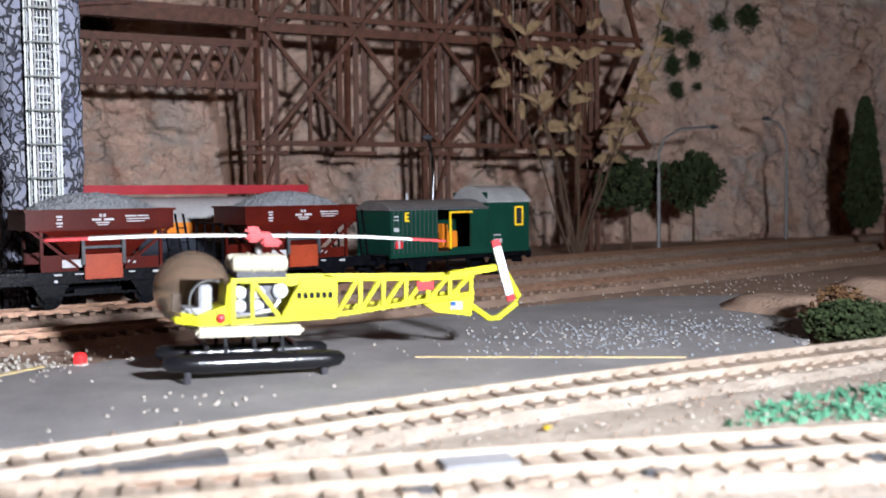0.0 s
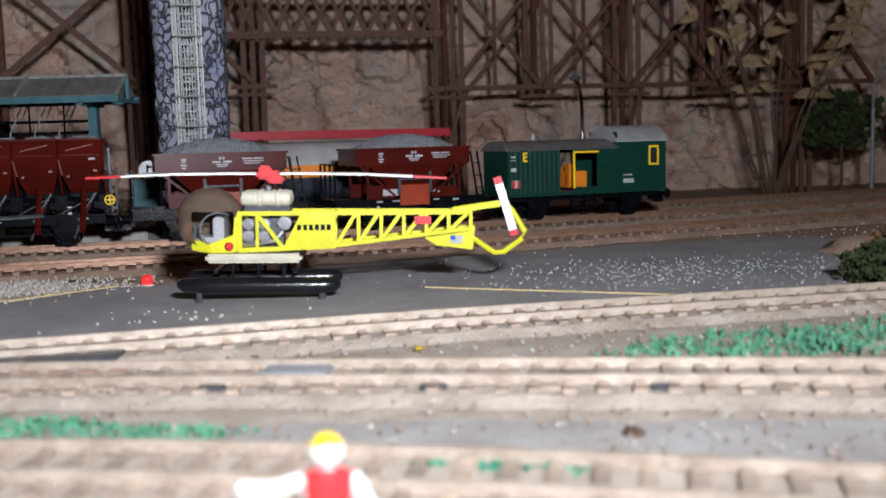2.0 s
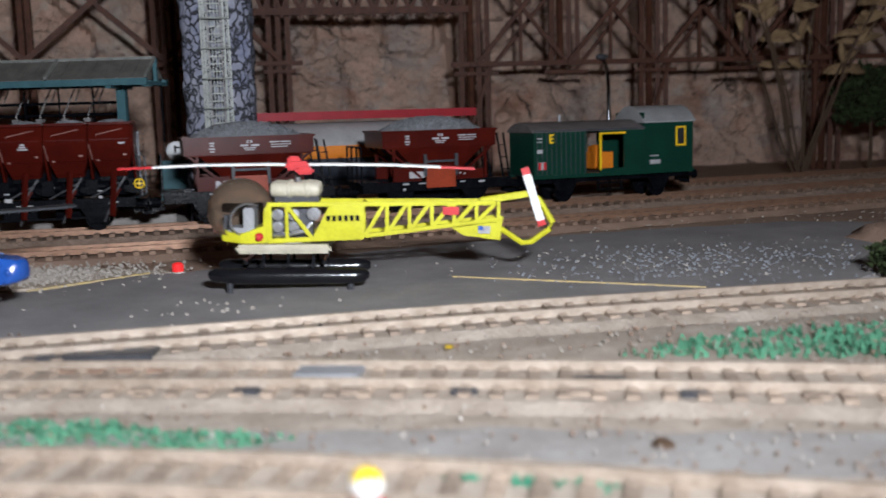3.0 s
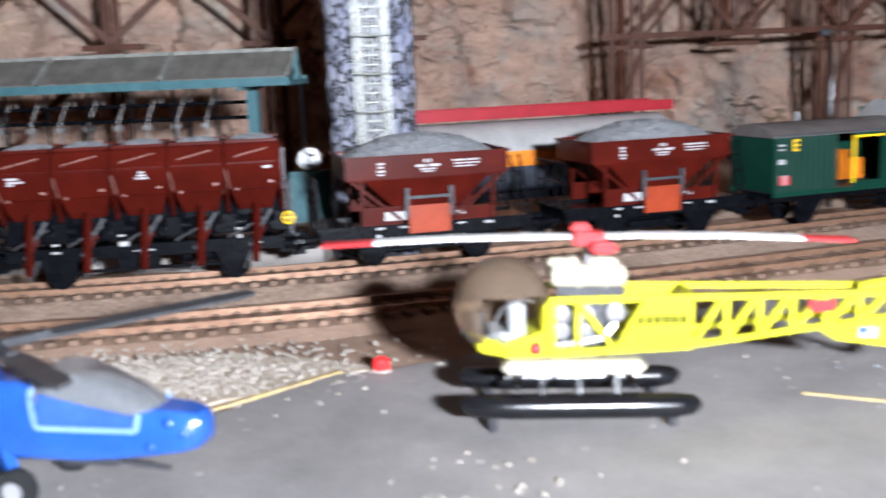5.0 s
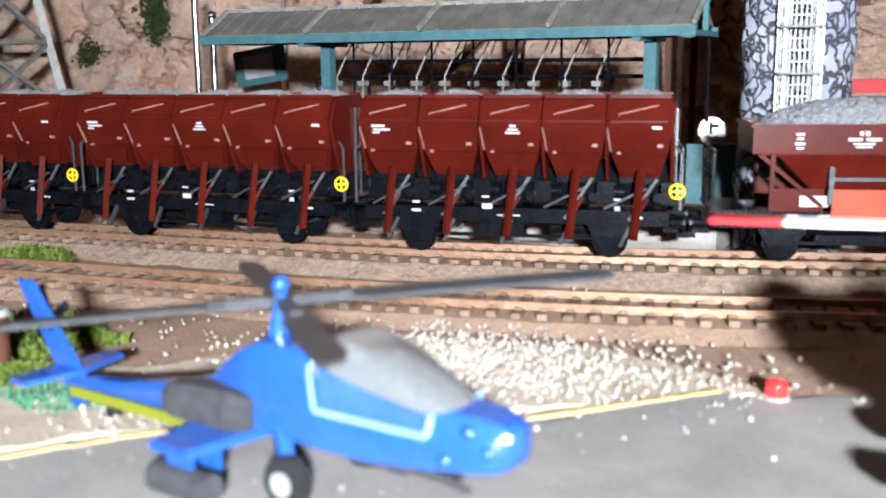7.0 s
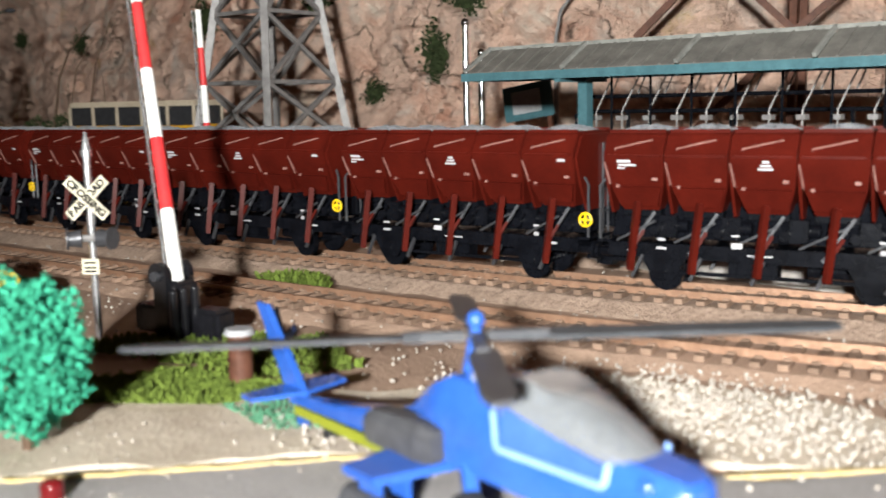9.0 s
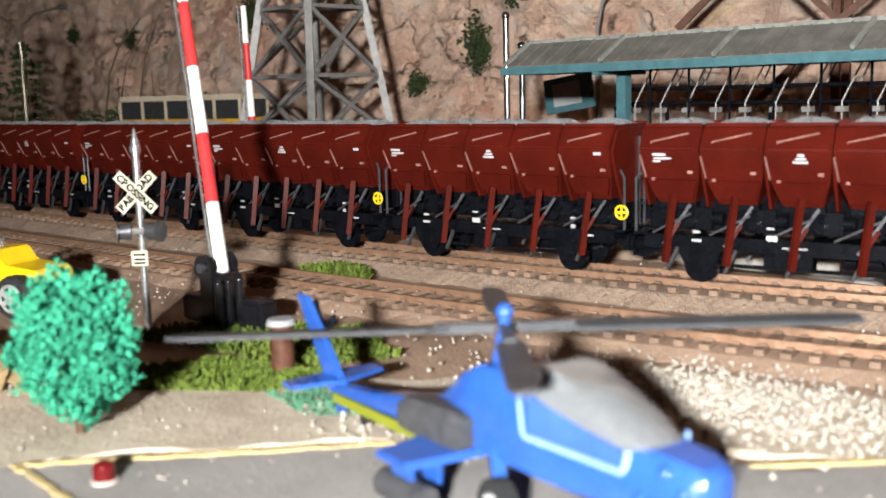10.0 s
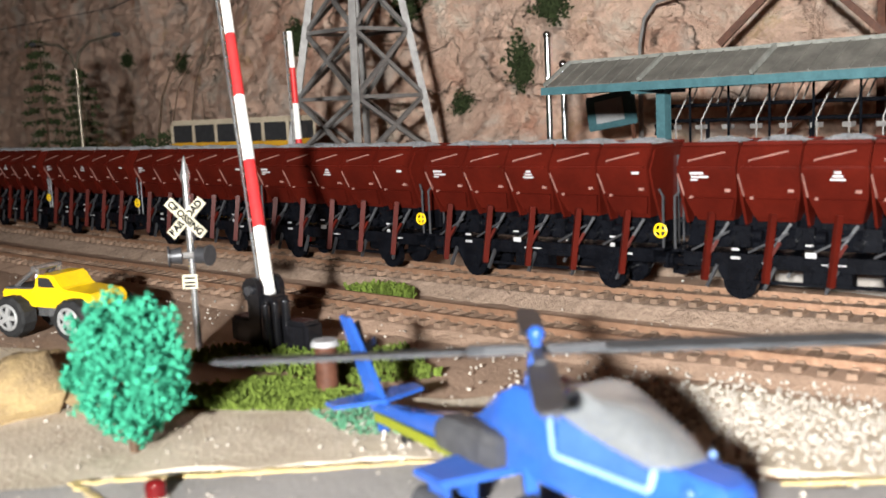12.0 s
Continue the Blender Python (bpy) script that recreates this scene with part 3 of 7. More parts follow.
def wheelset(parent, x, r=0.0056):
    so = Solid()
    for y in (-0.0085, 0.0085):
        so.rod((x, y - 0.0013, r), (x, y + 0.0013, r), r, n=20)
    so.rod((x, -0.009, r), (x, 0.009, r), 0.0012, n=8)
    part("wheelset", so, BLACK, parent, smooth=True)
    for y in (-0.0118, 0.0118):
        ax = Solid().box((x, y, r + 0.0018), (0.0062, 0.0022, 0.0042)).box((x, y, r + 0.0045), (0.0125, 0.0014, 0.0012))
        ax.rod((x, y - 0.0016, r + 0.001), (x, y + 0.0016, r + 0.001), 0.0016, n=8)
        ax.loft([[(x - 0.0085, y - 0.0006, r + 0.0068), (x + 0.0085, y - 0.0006, r + 0.0068), (x + 0.0085, y + 0.0006, r + 0.0068), (x - 0.0085, y + 0.0006, r + 0.0068)], [(x - 0.0035, y - 0.0006, r - 0.0020), (x + 0.0035, y - 0.0006, r - 0.0020), (x + 0.0035, y + 0.0006, r - 0.0020), (x - 0.0035, y + 0.0006, r - 0.0020)]])
        part("axle_box", ax, BLACK, parent)


def buffers(parent, half, z=0.0125):
    for sx in (-1, 1):
        for y in (-0.0095, 0.0095):
            so = Solid().rod((sx * (half - 0.006), y, z), (sx * (half - 0.001), y, z), 0.0016, n=8).rod((sx * (half - 0.001), y, z), (sx * half, y, z), 0.0031, n=12)
            part("buffer", so, BLACK, parent)
        part("coupling", Solid().box((sx * (half - 0.003), 0, z - 0.003), (0.009, 0.004, 0.003)).box((sx * (half - 0.001), 0, z - 0.005), (0.004, 0.006, 0.002)), BLACK, parent)


def print_bars(parent, bars, y):
    """Lettering too small to read, as plain bars (x, z, width, height) on the side at y."""
    so = Solid()
    for x, z, w, h in bars:
        so.box((x, y, z), (w, 0.0003, h))
    tagged(part("lettering", so, WHITE, parent, "small white lettering"), kind="stuff")


def heap(parent, cx, lx, ly, z0, h, seed):
    """A heaped load of crushed stone."""
    so = Solid()
    nx, ny = int(lx / 0.0011), int(ly / 0.0011)
    for j in range(ny + 1):
        for i in range(nx + 1):
            u, v = 2 * i / nx - 1, 2 * j / ny - 1
            dome = max(1 - abs(u) ** 2.2, 0) ** 0.8 * max(1 - abs(v) ** 2.2, 0) ** 0.8
            so.v.append((cx + u * lx / 2, v * ly / 2, z0 + h * dome + random.uniform(-0.0006, 0.0006)))
    so.f = [(j * (nx + 1) + i, j * (nx + 1) + i + 1, (j + 1) * (nx + 1) + i + 1, (j + 1) * (nx + 1) + i) for j in range(ny) for i in range(nx)]
    part("gravel_load", so, COAL, parent, "heaped grey crushed stone")


def hopper_wagon():
    w = thing("hopper_wagon", "red-brown ballast hopper wagon heaped with grey crushed stone", "wagon", "goods train")
    X, Y, T = 0.034, 0.0175, 0.0455
    # hopper: upright rim, then sloping in on all sides
    ring = lambda x, y, z: [(-x, -y, z), (x, -y, z), (x, y, z), (-x, y, z)]
    so = Solid()
    so.loft([ring(0.012, 0.010, 0.0195), ring(0.0145, 0.0135, 0.0245), ring(0.0255, Y - 0.0004, 0.0355), ring(X, Y, 0.0365), ring(X, Y, T), ring(X - 0.0008, Y - 0.0008, T), ring(X - 0.0012, Y - 0.0012, T - 0.003)])
    part("hopper", so, RED, w, bevel=0.0002)
    rim = Solid()
    for y in (-Y, Y):
        rim.box((0, y, T), (2 * X + 0.0016, 0.0014, 0.0011))
    for x in (-X, X):
        rim.box((x, 0, T), (0.0014, 2 * Y, 0.0011))
    part("rim", rim, RED, w)
    heap(w, 0, 2 * X - 0.003, 2 * Y - 0.003, T - 0.0025, 0.0105, 1)
    for sy in (-1, 1):
        part("side_sill", Solid().box((-0.0195, sy * 0.0155, 0.0215), (0.017, 0.001, 0.0075)), RED, w)
        part("side_sill", Solid().box((0.0185, sy * 0.0155, 0.0205), (0.016, 0.001, 0.0055)), RED, w)
    for sy in (-1, 1):
        for x0, x1 in ((-0.033, -0.0115), (0.033, 0.0115)):
            part("strut", Solid().beam((x0, sy * 0.0164, 0.0375), (x1, sy * 0.0162, 0.0195), 0.0013), RED, w)
            part("post", Solid().beam((x0 * 0.83, sy * 0.0166, 0.018), (x0 * 0.83, sy * 0.0166, 0.037), 0.0014), RED, w)
        part("discharge_flap", Solid().box((0, sy * 0.0172, 0.0195), (0.0175, 0.0016, 0.0115)), HATCH, w, "bright rust-red discharge flap", bevel=0.0003)
        part("flap_frame", Solid().beam((-0.0095, sy * 0.0172, 0.0285), (0.0095, sy * 0.0172, 0.0285), 0.0012).beam((-0.0093, sy * 0.0176, 0.0205), (-0.0093, sy * 0.0176, 0.0325), 0.0016).beam((0.0093, sy * 0.0176, 0.0205), (0.0093, sy * 0.0176, 0.0325), 0.0016), DARKGREY, w)
    part("underframe", Solid().box((0, 0, 0.0140), (0.09, 0.024, 0.005)), BLACK, w)
    for sy in (-1, 1):
        part("sole_bar", Solid().box((0, sy * 0.0135, 0.0148), (0.09, 0.002, 0.0055)), BLACK, w)
    part("brake_gear", Solid().box((0, -0.006, 0.0075), (0.022, 0.003, 0.0025)).beam((-0.018, -0.0105, 0.0065), (0.018, -0.0105, 0.0065), 0.0011).rod((-0.012, 0.004, 0.009), (0.012, 0.004, 0.009), 0.0035), BLACK, w)
    plat = Solid().box((-0.0405, 0, 0.0175), (0.012, 0.03, 0.001))
    part("end_platform", plat, BLACK, w)
    for y in (-0.0145, -0.005, 0.005, 0.0145):
        part("handrail", Solid().rod((-0.0455, y, 0.0175), (-0.0455, y, 0.0375), 0.0006, n=6), BLACK, w)
    part("handrail", Solid().rod((-0.0455, -0.0145, 0.0375), (-0.0455, 0.0145, 0.0375), 0.0006, n=6).rod((-0.0455, -0.0145, 0.029), (-0.0455, 0.0145, 0.029), 0.0005, n=6), BLACK, w)
    for y in (-0.014, 0.014):
        part("ladder", Solid().beam((0.040, y, 0.016), (0.036, y, 0.043), 0.0009).beam((0.044, y, 0.016), (0.040, y, 0.043), 0.0009).beam((0.040, y, 0.022), (0.044, y, 0.022), 0.0006).beam((0.039, y, 0.029), (0.043, y, 0.029), 0.0006).beam((0.038, y, 0.036), (0.042, y, 0.036), 0.0006), BLACK, w)
    print_bars(w, [(-0.0195, 0.0428, 0.0026, 0.0009), (-0.0195, 0.0414, 0.0020, 0.0008), (-0.0195, 0.0398, 0.0030, 0.0009), (-0.0195, 0.0384, 0.0022, 0.0006), (-0.0009, 0.0431, 0.0012, 0.0014), (0.0009, 0.0431, 0.0012, 0.0014), (-0.0028, 0.0412, 0.0042, 0.0010), (0.0028, 0.0412, 0.0046, 0.0010), (0.0, 0.0398, 0.0065, 0.0006), (0.0, 0.0388, 0.0050, 0.0005), (0.0130, 0.0426, 0.0050, 0.0007), (0.0190, 0.0426, 0.0052, 0.0007), (0.0165, 0.0413, 0.0108, 0.0005), (0.0155, 0.0401, 0.0085, 0.0005)], -Y - 0.0002)
    print_bars(w, [(-0.014, 0.0212, 0.0088, 0.0036), (0.0135, 0.021, 0.0035, 0.0015)], -0.0162)
    print_bars(w, [(-0.02, 0.0162, 0.0035, 0.0009), (-0.009, 0.0162, 0.0068, 0.0007), (0.014, 0.0162, 0.003, 0.0007), (0.026, 0.0158, 0.0038, 0.001), (-0.021, 0.0132, 0.0016, 0.0012)], -0.0147)
    for x in (-0.0225, 0.0225):
        wheelset(w, x)
    buffers(w, 0.0525)
    return w


def saddle_wagon():
    w = thing("saddle_wagon", "long red-brown saddle hopper wagon with five gravel-filled bays", "wagon", "goods train")
    half, seg = 0.0535, 0.0214
    prof = [(0.0085, 0.0275), (0.0138, 0.0365), (0.0172, 0.0445), (0.0180, 0.0468), (0.0138, 0.0538), (0.0115, 0.0548)]
    full = prof + [(-y, z) for y, z in reversed(prof)]
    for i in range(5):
        x0 = -half + i * seg + 0.0002
        x1 = x0 + seg - 0.0004
        xm, hx = (x0 + x1) / 2, (x1 - x0) / 2
        taper = (0.62, 0.90, 1.0, 1.0, 1.0, 1.0)
        so = Solid().loft([[(xm - hx * k, -y, z), (xm + hx * k, -y, z), (xm + hx * k, y, z), (xm - hx * k, y, z)] for (y, z), k in zip(prof, taper)])
        part("bay", so, RED, w, bevel=0.0003)
        part("bay_foot", Solid().box((xm, 0, 0.0265), (seg * 0.62, 0.0150, 0.0024)), BLACK, w)
        for sy in (-1, 1):
            crease = Solid().box(((x0 + x1) / 2, sy * 0.0180, 0.0468), (seg - 0.003, 0.0008, 0.0007))
            # Raised pale streak in place of the highlight on the upper slope.
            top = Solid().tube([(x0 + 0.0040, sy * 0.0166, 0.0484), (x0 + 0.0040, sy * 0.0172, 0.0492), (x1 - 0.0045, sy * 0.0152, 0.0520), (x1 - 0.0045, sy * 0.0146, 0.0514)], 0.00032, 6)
            part("seam", crease, RED, w)
            part("highlight_streak", top, RIMPALE, w, "thin pale streak standing for a paint highlight")
            part("lip", Solid().box((xm, sy * 0.0126, 0.0548), (seg - 0.0016, 0.0010, 0.0012)), RED, w)
            part("skirt", Solid().loft([[(xm - 0.0088, sy * 0.0136, 0.0362), (xm + 0.0088, sy * 0.0136, 0.0362), (xm + 0.0088, sy * 0.0144, 0.0358), (xm - 0.0088, sy * 0.0144, 0.0358)], [(xm - 0.0066, sy * 0.0100, 0.0296), (xm + 0.0066, sy * 0.0100, 0.0296), (xm + 0.0066, sy * 0.0110, 0.0292), (xm - 0.0066, sy * 0.0110, 0.0292)]]), RED, w)
            part("hinge", Solid().box((x1 - 0.0036, sy * 0.0151, 0.0388), (0.0018, 0.0012, 0.0010)).box((x0 + 0.0040, sy * 0.0139, 0.0362), (0.0012, 0.0010, 0.0010)), RIMPALE, w)
            # The lit edge between bays is put on as a pale strip.
            part("lit_edge_strip", Solid().beam((x0 + 0.0003, sy * 0.0175, 0.0445), (x0 + 0.0012, sy * 0.0141, 0.0368), 0.0005), RIMPALE, w, "pale strip painted as a lit edge")
        heap(w, (x0 + x1) / 2, seg - 0.004, 0.0225, 0.0541, 0.0024, i)
        for sy in (-1, 1):
            part("leg", Solid().beam(((x0 + x1) / 2 + 0.001, sy * 0.0150, 0.031), ((x0 + x1) / 2 - 0.001, sy * 0.0172, 0.0075), 0.0022), RED, w, bevel=0.0002)
            part("lever", Solid().beam(((x0 + x1) / 2 + 0.006, sy * 0.0118, 0.0275), ((x0 + x1) / 2 - 0.003, sy * 0.0135, 0.0135), 0.0010), DARKGREY, w)
            part("leg_brace", Solid().beam((xm - 0.0004, sy * 0.0164, 0.0150), (xm + 0.0032, sy * 0.0150, 0.0215), 0.0011), RED, w)
            part("crank", Solid().rod((xm + 0.0066, sy * 0.0120, 0.0212), (xm + 0.0066, sy * 0.0140, 0.0212), 0.0017, n=12).beam((xm + 0.0066, sy * 0.0138, 0.0212), (xm + 0.0098, sy * 0.0138, 0.0248), 0.0008), BLACK, w, smooth=True)
            part("saddle_plate", Solid().box(((x0 + x1) / 2 + 0.0105, sy * 0.0105, 0.0225), (0.006, 0.002, 0.0075)), BLACK, w)
    for i in range(6):
        x = -half + i * seg
        rib = Solid().loft([[(x - 0.0005, y * 0.88, z - 0.0012) for y, z in full], [(x + 0.0005, y * 0.88, z - 0.0012) for y, z in full]])
        part("rib", rib, RED, w)
    part("saddle_ridge", Solid().loft([[(-half, -0.008, 0.018), (-half, 0.008, 0.018), (-half, 0, 0.033)], [(half, -0.008, 0.018), (half, 0.008, 0.018), (half, 0, 0.033)]]), BLACK, w)
    part("underframe", Solid().box((0, 0, 0.0140), (0.106, 0.022, 0.0045)), BLACK, w)
    for sy in (-1, 1):
        part("sole_bar", Solid().box((0, sy * 0.0122, 0.0142), (0.106, 0.0018, 0.005)), BLACK, w)
        for k in range(5):
            part("brake_hanger", Solid().beam((-0.0405 + k * 0.0204, sy * 0.0132, 0.0125), (-0.0445 + k * 0.0204, sy * 0.0128, 0.0045), 0.0011), GUNMETAL, w)
            part("air_pipe", Solid().beam((-0.050 + k * 0.0204, sy * 0.0128, 0.0172), (-0.036 + k * 0.0204, sy * 0.0140, 0.0245), 0.0007), GUNMETAL, w)
    for sx in (-1, 1):
        part("end_platform", Solid().box((sx * 0.0548, 0, 0.0168), (0.005, 0.026, 0.0009)), BLACK, w)
        for y in (-0.012, 0.012):
            part("handrail", Solid().tube([(sx * 0.0566, y, 0.0168), (sx * 0.0566, y, 0.036), (sx * 0.0545, y * 0.9, 0.0385)], 0.0005, 6), GUNMETAL, w)
        part("end_ladder", Solid().beam((sx * 0.0545, 0.004, 0.017), (sx * 0.0545, 0.004, 0.05), 0.0007).beam((sx * 0.0545, 0.008, 0.017), (sx * 0.0545, 0.008, 0.05), 0.0007).beam((sx * 0.0545, 0.004, 0.025), (sx * 0.0545, 0.008, 0.025), 0.0006).beam((sx * 0.0545, 0.004, 0.033), (sx * 0.0545, 0.008, 0.033), 0.0006).beam((sx * 0.0545, 0.004, 0.041), (sx * 0.0545, 0.008, 0.041), 0.0006), GUNMETAL, w)
    for k in range(4):
        part("air_tank", Solid().rod((-0.034 + k * 0.0214, -0.0085, 0.0225), (-0.026 + k * 0.0214, -0.0085, 0.0225), 0.0022, n=12), BLACK, w, smooth=True)
    part("brake_gear", Solid().beam((-0.03, -0.011, 0.0068), (0.03, -0.011, 0.0068), 0.0012).box((-0.004, -0.007, 0.009), (0.016, 0.006, 0.006)).rod((0.012, 0, 0.0085), (0.03, 0, 0.0085), 0.003), BLACK, w)
    for sx in (1,):
        part("crank_wheel", Solid().tube([(sx * 0.0555 + 0.0024 * math.cos(q * math.pi / 9), -0.0122, 0.0235 + 0.0024 * math.sin(q * math.pi / 9)) for q in range(19)], 0.0004, 6).beam((sx * 0.0555 - 0.0024, -0.0122, 0.0235), (sx * 0.0555 + 0.0024, -0.0122, 0.0235), 0.0006).beam((sx * 0.0555, -0.0121, 0.0211), (sx * 0.0555, -0.0121, 0.0259), 0.0006).rod((sx * 0.0555, -0.0112, 0.0235), (sx * 0.0555, -0.0132, 0.0235), 0.0007, n=8), TRUCKYELLOW, w, "yellow hand wheel")
        part("crank_post", Solid().beam((sx * 0.0555, -0.0105, 0.016), (sx * 0.0555, -0.0105, 0.0245), 0.0012), BLACK, w)
    print_bars(w, [(-0.0462, 0.0449, 0.0048, 0.0009), (-0.0450, 0.0436, 0.0062, 0.0007), (-0.0470, 0.0426, 0.0026, 0.0006), (0.001, 0.0451, 0.0022, 0.0009), (0.001, 0.0439, 0.0034, 0.0007), (0.001, 0.0428, 0.0048, 0.0007), (0.0485, 0.0448, 0.003, 0.001)], -0.0174)
    print_bars(w, [(-0.034, 0.0182, 0.0026, 0.0008), (-0.034, 0.0152, 0.0034, 0.0009), (-0.009, 0.0205, 0.0026, 0.0006), (-0.0085, 0.0172, 0.0036, 0.0018), (-0.001, 0.0142, 0.008, 0.0005), (0.036, 0.0205, 0.0022, 0.0007), (0.036, 0.0174, 0.0018, 0.0014), (0.043, 0.0145, 0.003, 0.0007)], -0.0133)
    for x in (-0.0335, 0.0335):
        wheelset(w, x, 0.006)
    buffers(w, 0.0585)
    return w


def brake_van():
    w = thing("brake_van", "dark green guard's van with a raised cab and orange interior", "wagon", "goods train")
    y = 0.0158
    # sides as separate boards leave a real door opening on both sides
    for sy in (-1, 1):
        part("side_wall", Solid().box((-0.0385, sy * y, 0.0295), (0.035, 0.0012, 0.0255)).box((-0.003, sy * y, 0.0180), (0.0165, 0.0012, 0.0025)).box((-0.003, sy * y, 0.0410), (0.0165, 0.0012, 0.0025)).box((0.0125, sy * y, 0.0295), (0.0145, 0.0012, 0.0255)), GREEN, w)
        part("cab_side", Solid().box((0.037, sy * (y + 0.0004), 0.0315), (0.0355, 0.0014, 0.0295)), GREEN, w)
        part("sill", Solid().box((-0.0005, sy * 0.0158, 0.0158), (0.112, 0.0018, 0.0022)), GREEN, w)
        for k in range(11):
            part("board_joint", Solid().box((-0.054 + k * 0.0032, sy * 0.01655, 0.0295), (0.00035, 0.0004, 0.025)), DARKGREY, w)
        fr = Solid().box((-0.0115, sy * 0.0166, 0.0295), (0.0012, 0.0008, 0.022)).box((-0.003, sy * 0.0166, 0.0403), (0.018, 0.0008, 0.001))
        part("door_frame", fr, TRUCKYELLOW, w, "yellow door frame")
        part("window_frame", Solid().box((0.0455, sy * 0.0171, 0.0425), (0.007, 0.0008, 0.0011)).box((0.0455, sy * 0.0171, 0.0315), (0.007, 0.0008, 0.0011)).box((0.0424, sy * 0.0171, 0.037), (0.0011, 0.0008, 0.011)).box((0.0486, sy * 0.0171, 0.037), (0.0011, 0.0008, 0.011)), TRUCKYELLOW, w, "yellow window frame")
        part("window_pane", Solid().box((0.0455, sy * 0.0169, 0.037), (0.0058, 0.0004, 0.0105)), GLASS, w)
        part("roof_gutter", Solid().box((-0.018, sy * 0.0165, 0.0428), (0.076, 0.0012, 0.001)), DARKGREY, w)
    part("end_wall", Solid().box((-0.0555, 0, 0.030), (0.0012, 0.0315, 0.0265)), GREEN, w)
    part("end_wall", Solid().box((0.0545, 0, 0.0315), (0.0012, 0.032, 0.030)), GREEN, w)
    part("cab_front", Solid().box((0.0195, 0, 0.046), (0.0012, 0.031, 0.012)), GREEN, w)
    part("floor", Solid().box((0, 0, 0.0165), (0.11, 0.030, 0.001)), DARKGREY, w)
    part("interior", Solid().box((-0.002, 0.002, 0.0235), (0.014, 0.013, 0.010)).box((-0.002, 0.006, 0.030), (0.008, 0.005, 0.004)).box((-0.007, -0.004, 0.0262), (0.004, 0.006, 0.014)), ORANGE, w, "orange moulded interior", bevel=0.0005)
    arc = lambda x, r, z0, rise: [(x, -r + 2 * r * k / 12, z0 + rise * (1 - ((k - 6) / 6) ** 2)) for k in range(13)] + [(x, r, z0 - 0.0008), (x, -r, z0 - 0.0008)]
    part("roof", Solid().loft([arc(-0.0575, 0.0168, 0.0428, 0.0052), arc(0.019, 0.0168, 0.0428, 0.0052)]), ROOFGREY, w, "dull dark grey roof", smooth=True)
    # Cab roof is paler than the low roof: its highlight is coloured in.
    part("cab_roof", Solid().loft([arc(0.0185, 0.0172, 0.0465, 0.0095), arc(0.0565, 0.0172, 0.0465, 0.0095)]), ROOFPALE, w, "grey cab roof with a silver highlight in its colour", smooth=True)
    part("chimney", Solid().rod((-0.028, 0.004, 0.046), (-0.028, 0.004, 0.052), 0.0009, n=8), MASTGREY, w)
    part("underframe", Solid().box((0, 0, 0.0135), (0.108, 0.022, 0.004)), BLACK, w)
    part("step", Solid().box((-0.004, -0.0150, 0.0105), (0.018, 0.003, 0.0008)).box((-0.004, -0.0155, 0.0068), (0.018, 0.003, 0.0008)).beam((-0.012, -0.0145, 0.0068), (-0.012, -0.0145, 0.014), 0.0008).beam((0.004, -0.0145, 0.0068), (0.004, -0.0145, 0.014), 0.0008), BLACK, w)
    tl = Solid().box((-0.0515, -0.0172, 0.0225), (0.0045, 0.0012, 0.0045))
    part("tail_board", tl, WHITE, w, "white board with a red lamp", bevel=0.0002)
    part("tail_lamp", Solid().box((-0.0532, -0.0180, 0.0225), (0.0014, 0.0008, 0.0042)).box((-0.0498, -0.0180, 0.0225), (0.0014, 0.0008, 0.0042)), SIGNALRED, w)
    part("class_letter", Solid().box((-0.0455, -0.0167, 0.0382), (0.001, 0.0004, 0.0054)).box((-0.0442, -0.0167, 0.0404), (0.0022, 0.0004, 0.001)).box((-0.0442, -0.0167, 0.0382), (0.0018, 0.0004, 0.0009)).box((-0.0442, -0.0167, 0.0360), (0.0022, 0.0004, 0.001)), TRUCKYELLOW, w, "yellow letter E")
    print_bars(w, [(-0.0525, 0.0385, 0.003, 0.0008), (-0.0525, 0.0365, 0.0035, 0.0006), (-0.0525, 0.0310, 0.0035, 0.0022), (0.0265, 0.0255, 0.0065, 0.0008), (0.0270, 0.0218, 0.0075, 0.0026)], -0.0169)
    for x in (-0.033, 0.033):
        wheelset(w, x, 0.006)
    buffers(w, 0.0615)
    return w


S0 = MAIN.where(0.022)
h = hopper_wagon()
h.matrix_world = at_track(S0)
copy_thing(h, at_track(S0 + 0.105))
v = brake_van()
v.matrix_world = at_track(S0 + 0.105 + 0.0525 + 0.0625)
sw = saddle_wagon()
sw.matrix_world = at_track(S0 - 0.111)
for k in range(1, 7):
    copy_thing(sw, at_track(S0 - 0.111 - 0.117 * k))


# ---- rock pillar with a caged ladder ----
def rock_pillar():
    so, rings = Solid(), []
    n = 28
    for z in np.linspace(-0.002, 0.42, 90):
        ring = []
        for k in range(n):
            a = 2 * math.pi * k / n
            c, s = math.cos(a), math.sin(a)
            q = 0.0205 / (abs(c) ** 5 + abs(s) ** 5) ** 0.2
            q += rough(c * 0.02, s * 0.02, z, 90, 0.0022) + rough(c * 0.02, s * 0.02, z, 320, 0.0010)
            ring.append((0.005 + q * c, 0.198 + q * s * 0.8, z))
        rings.append(ring)
    so.loft(rings)
    return single("rock_pillar", so, BARK, "tall pillar of cracked blue-grey and white rock", "pillar", smooth=True)


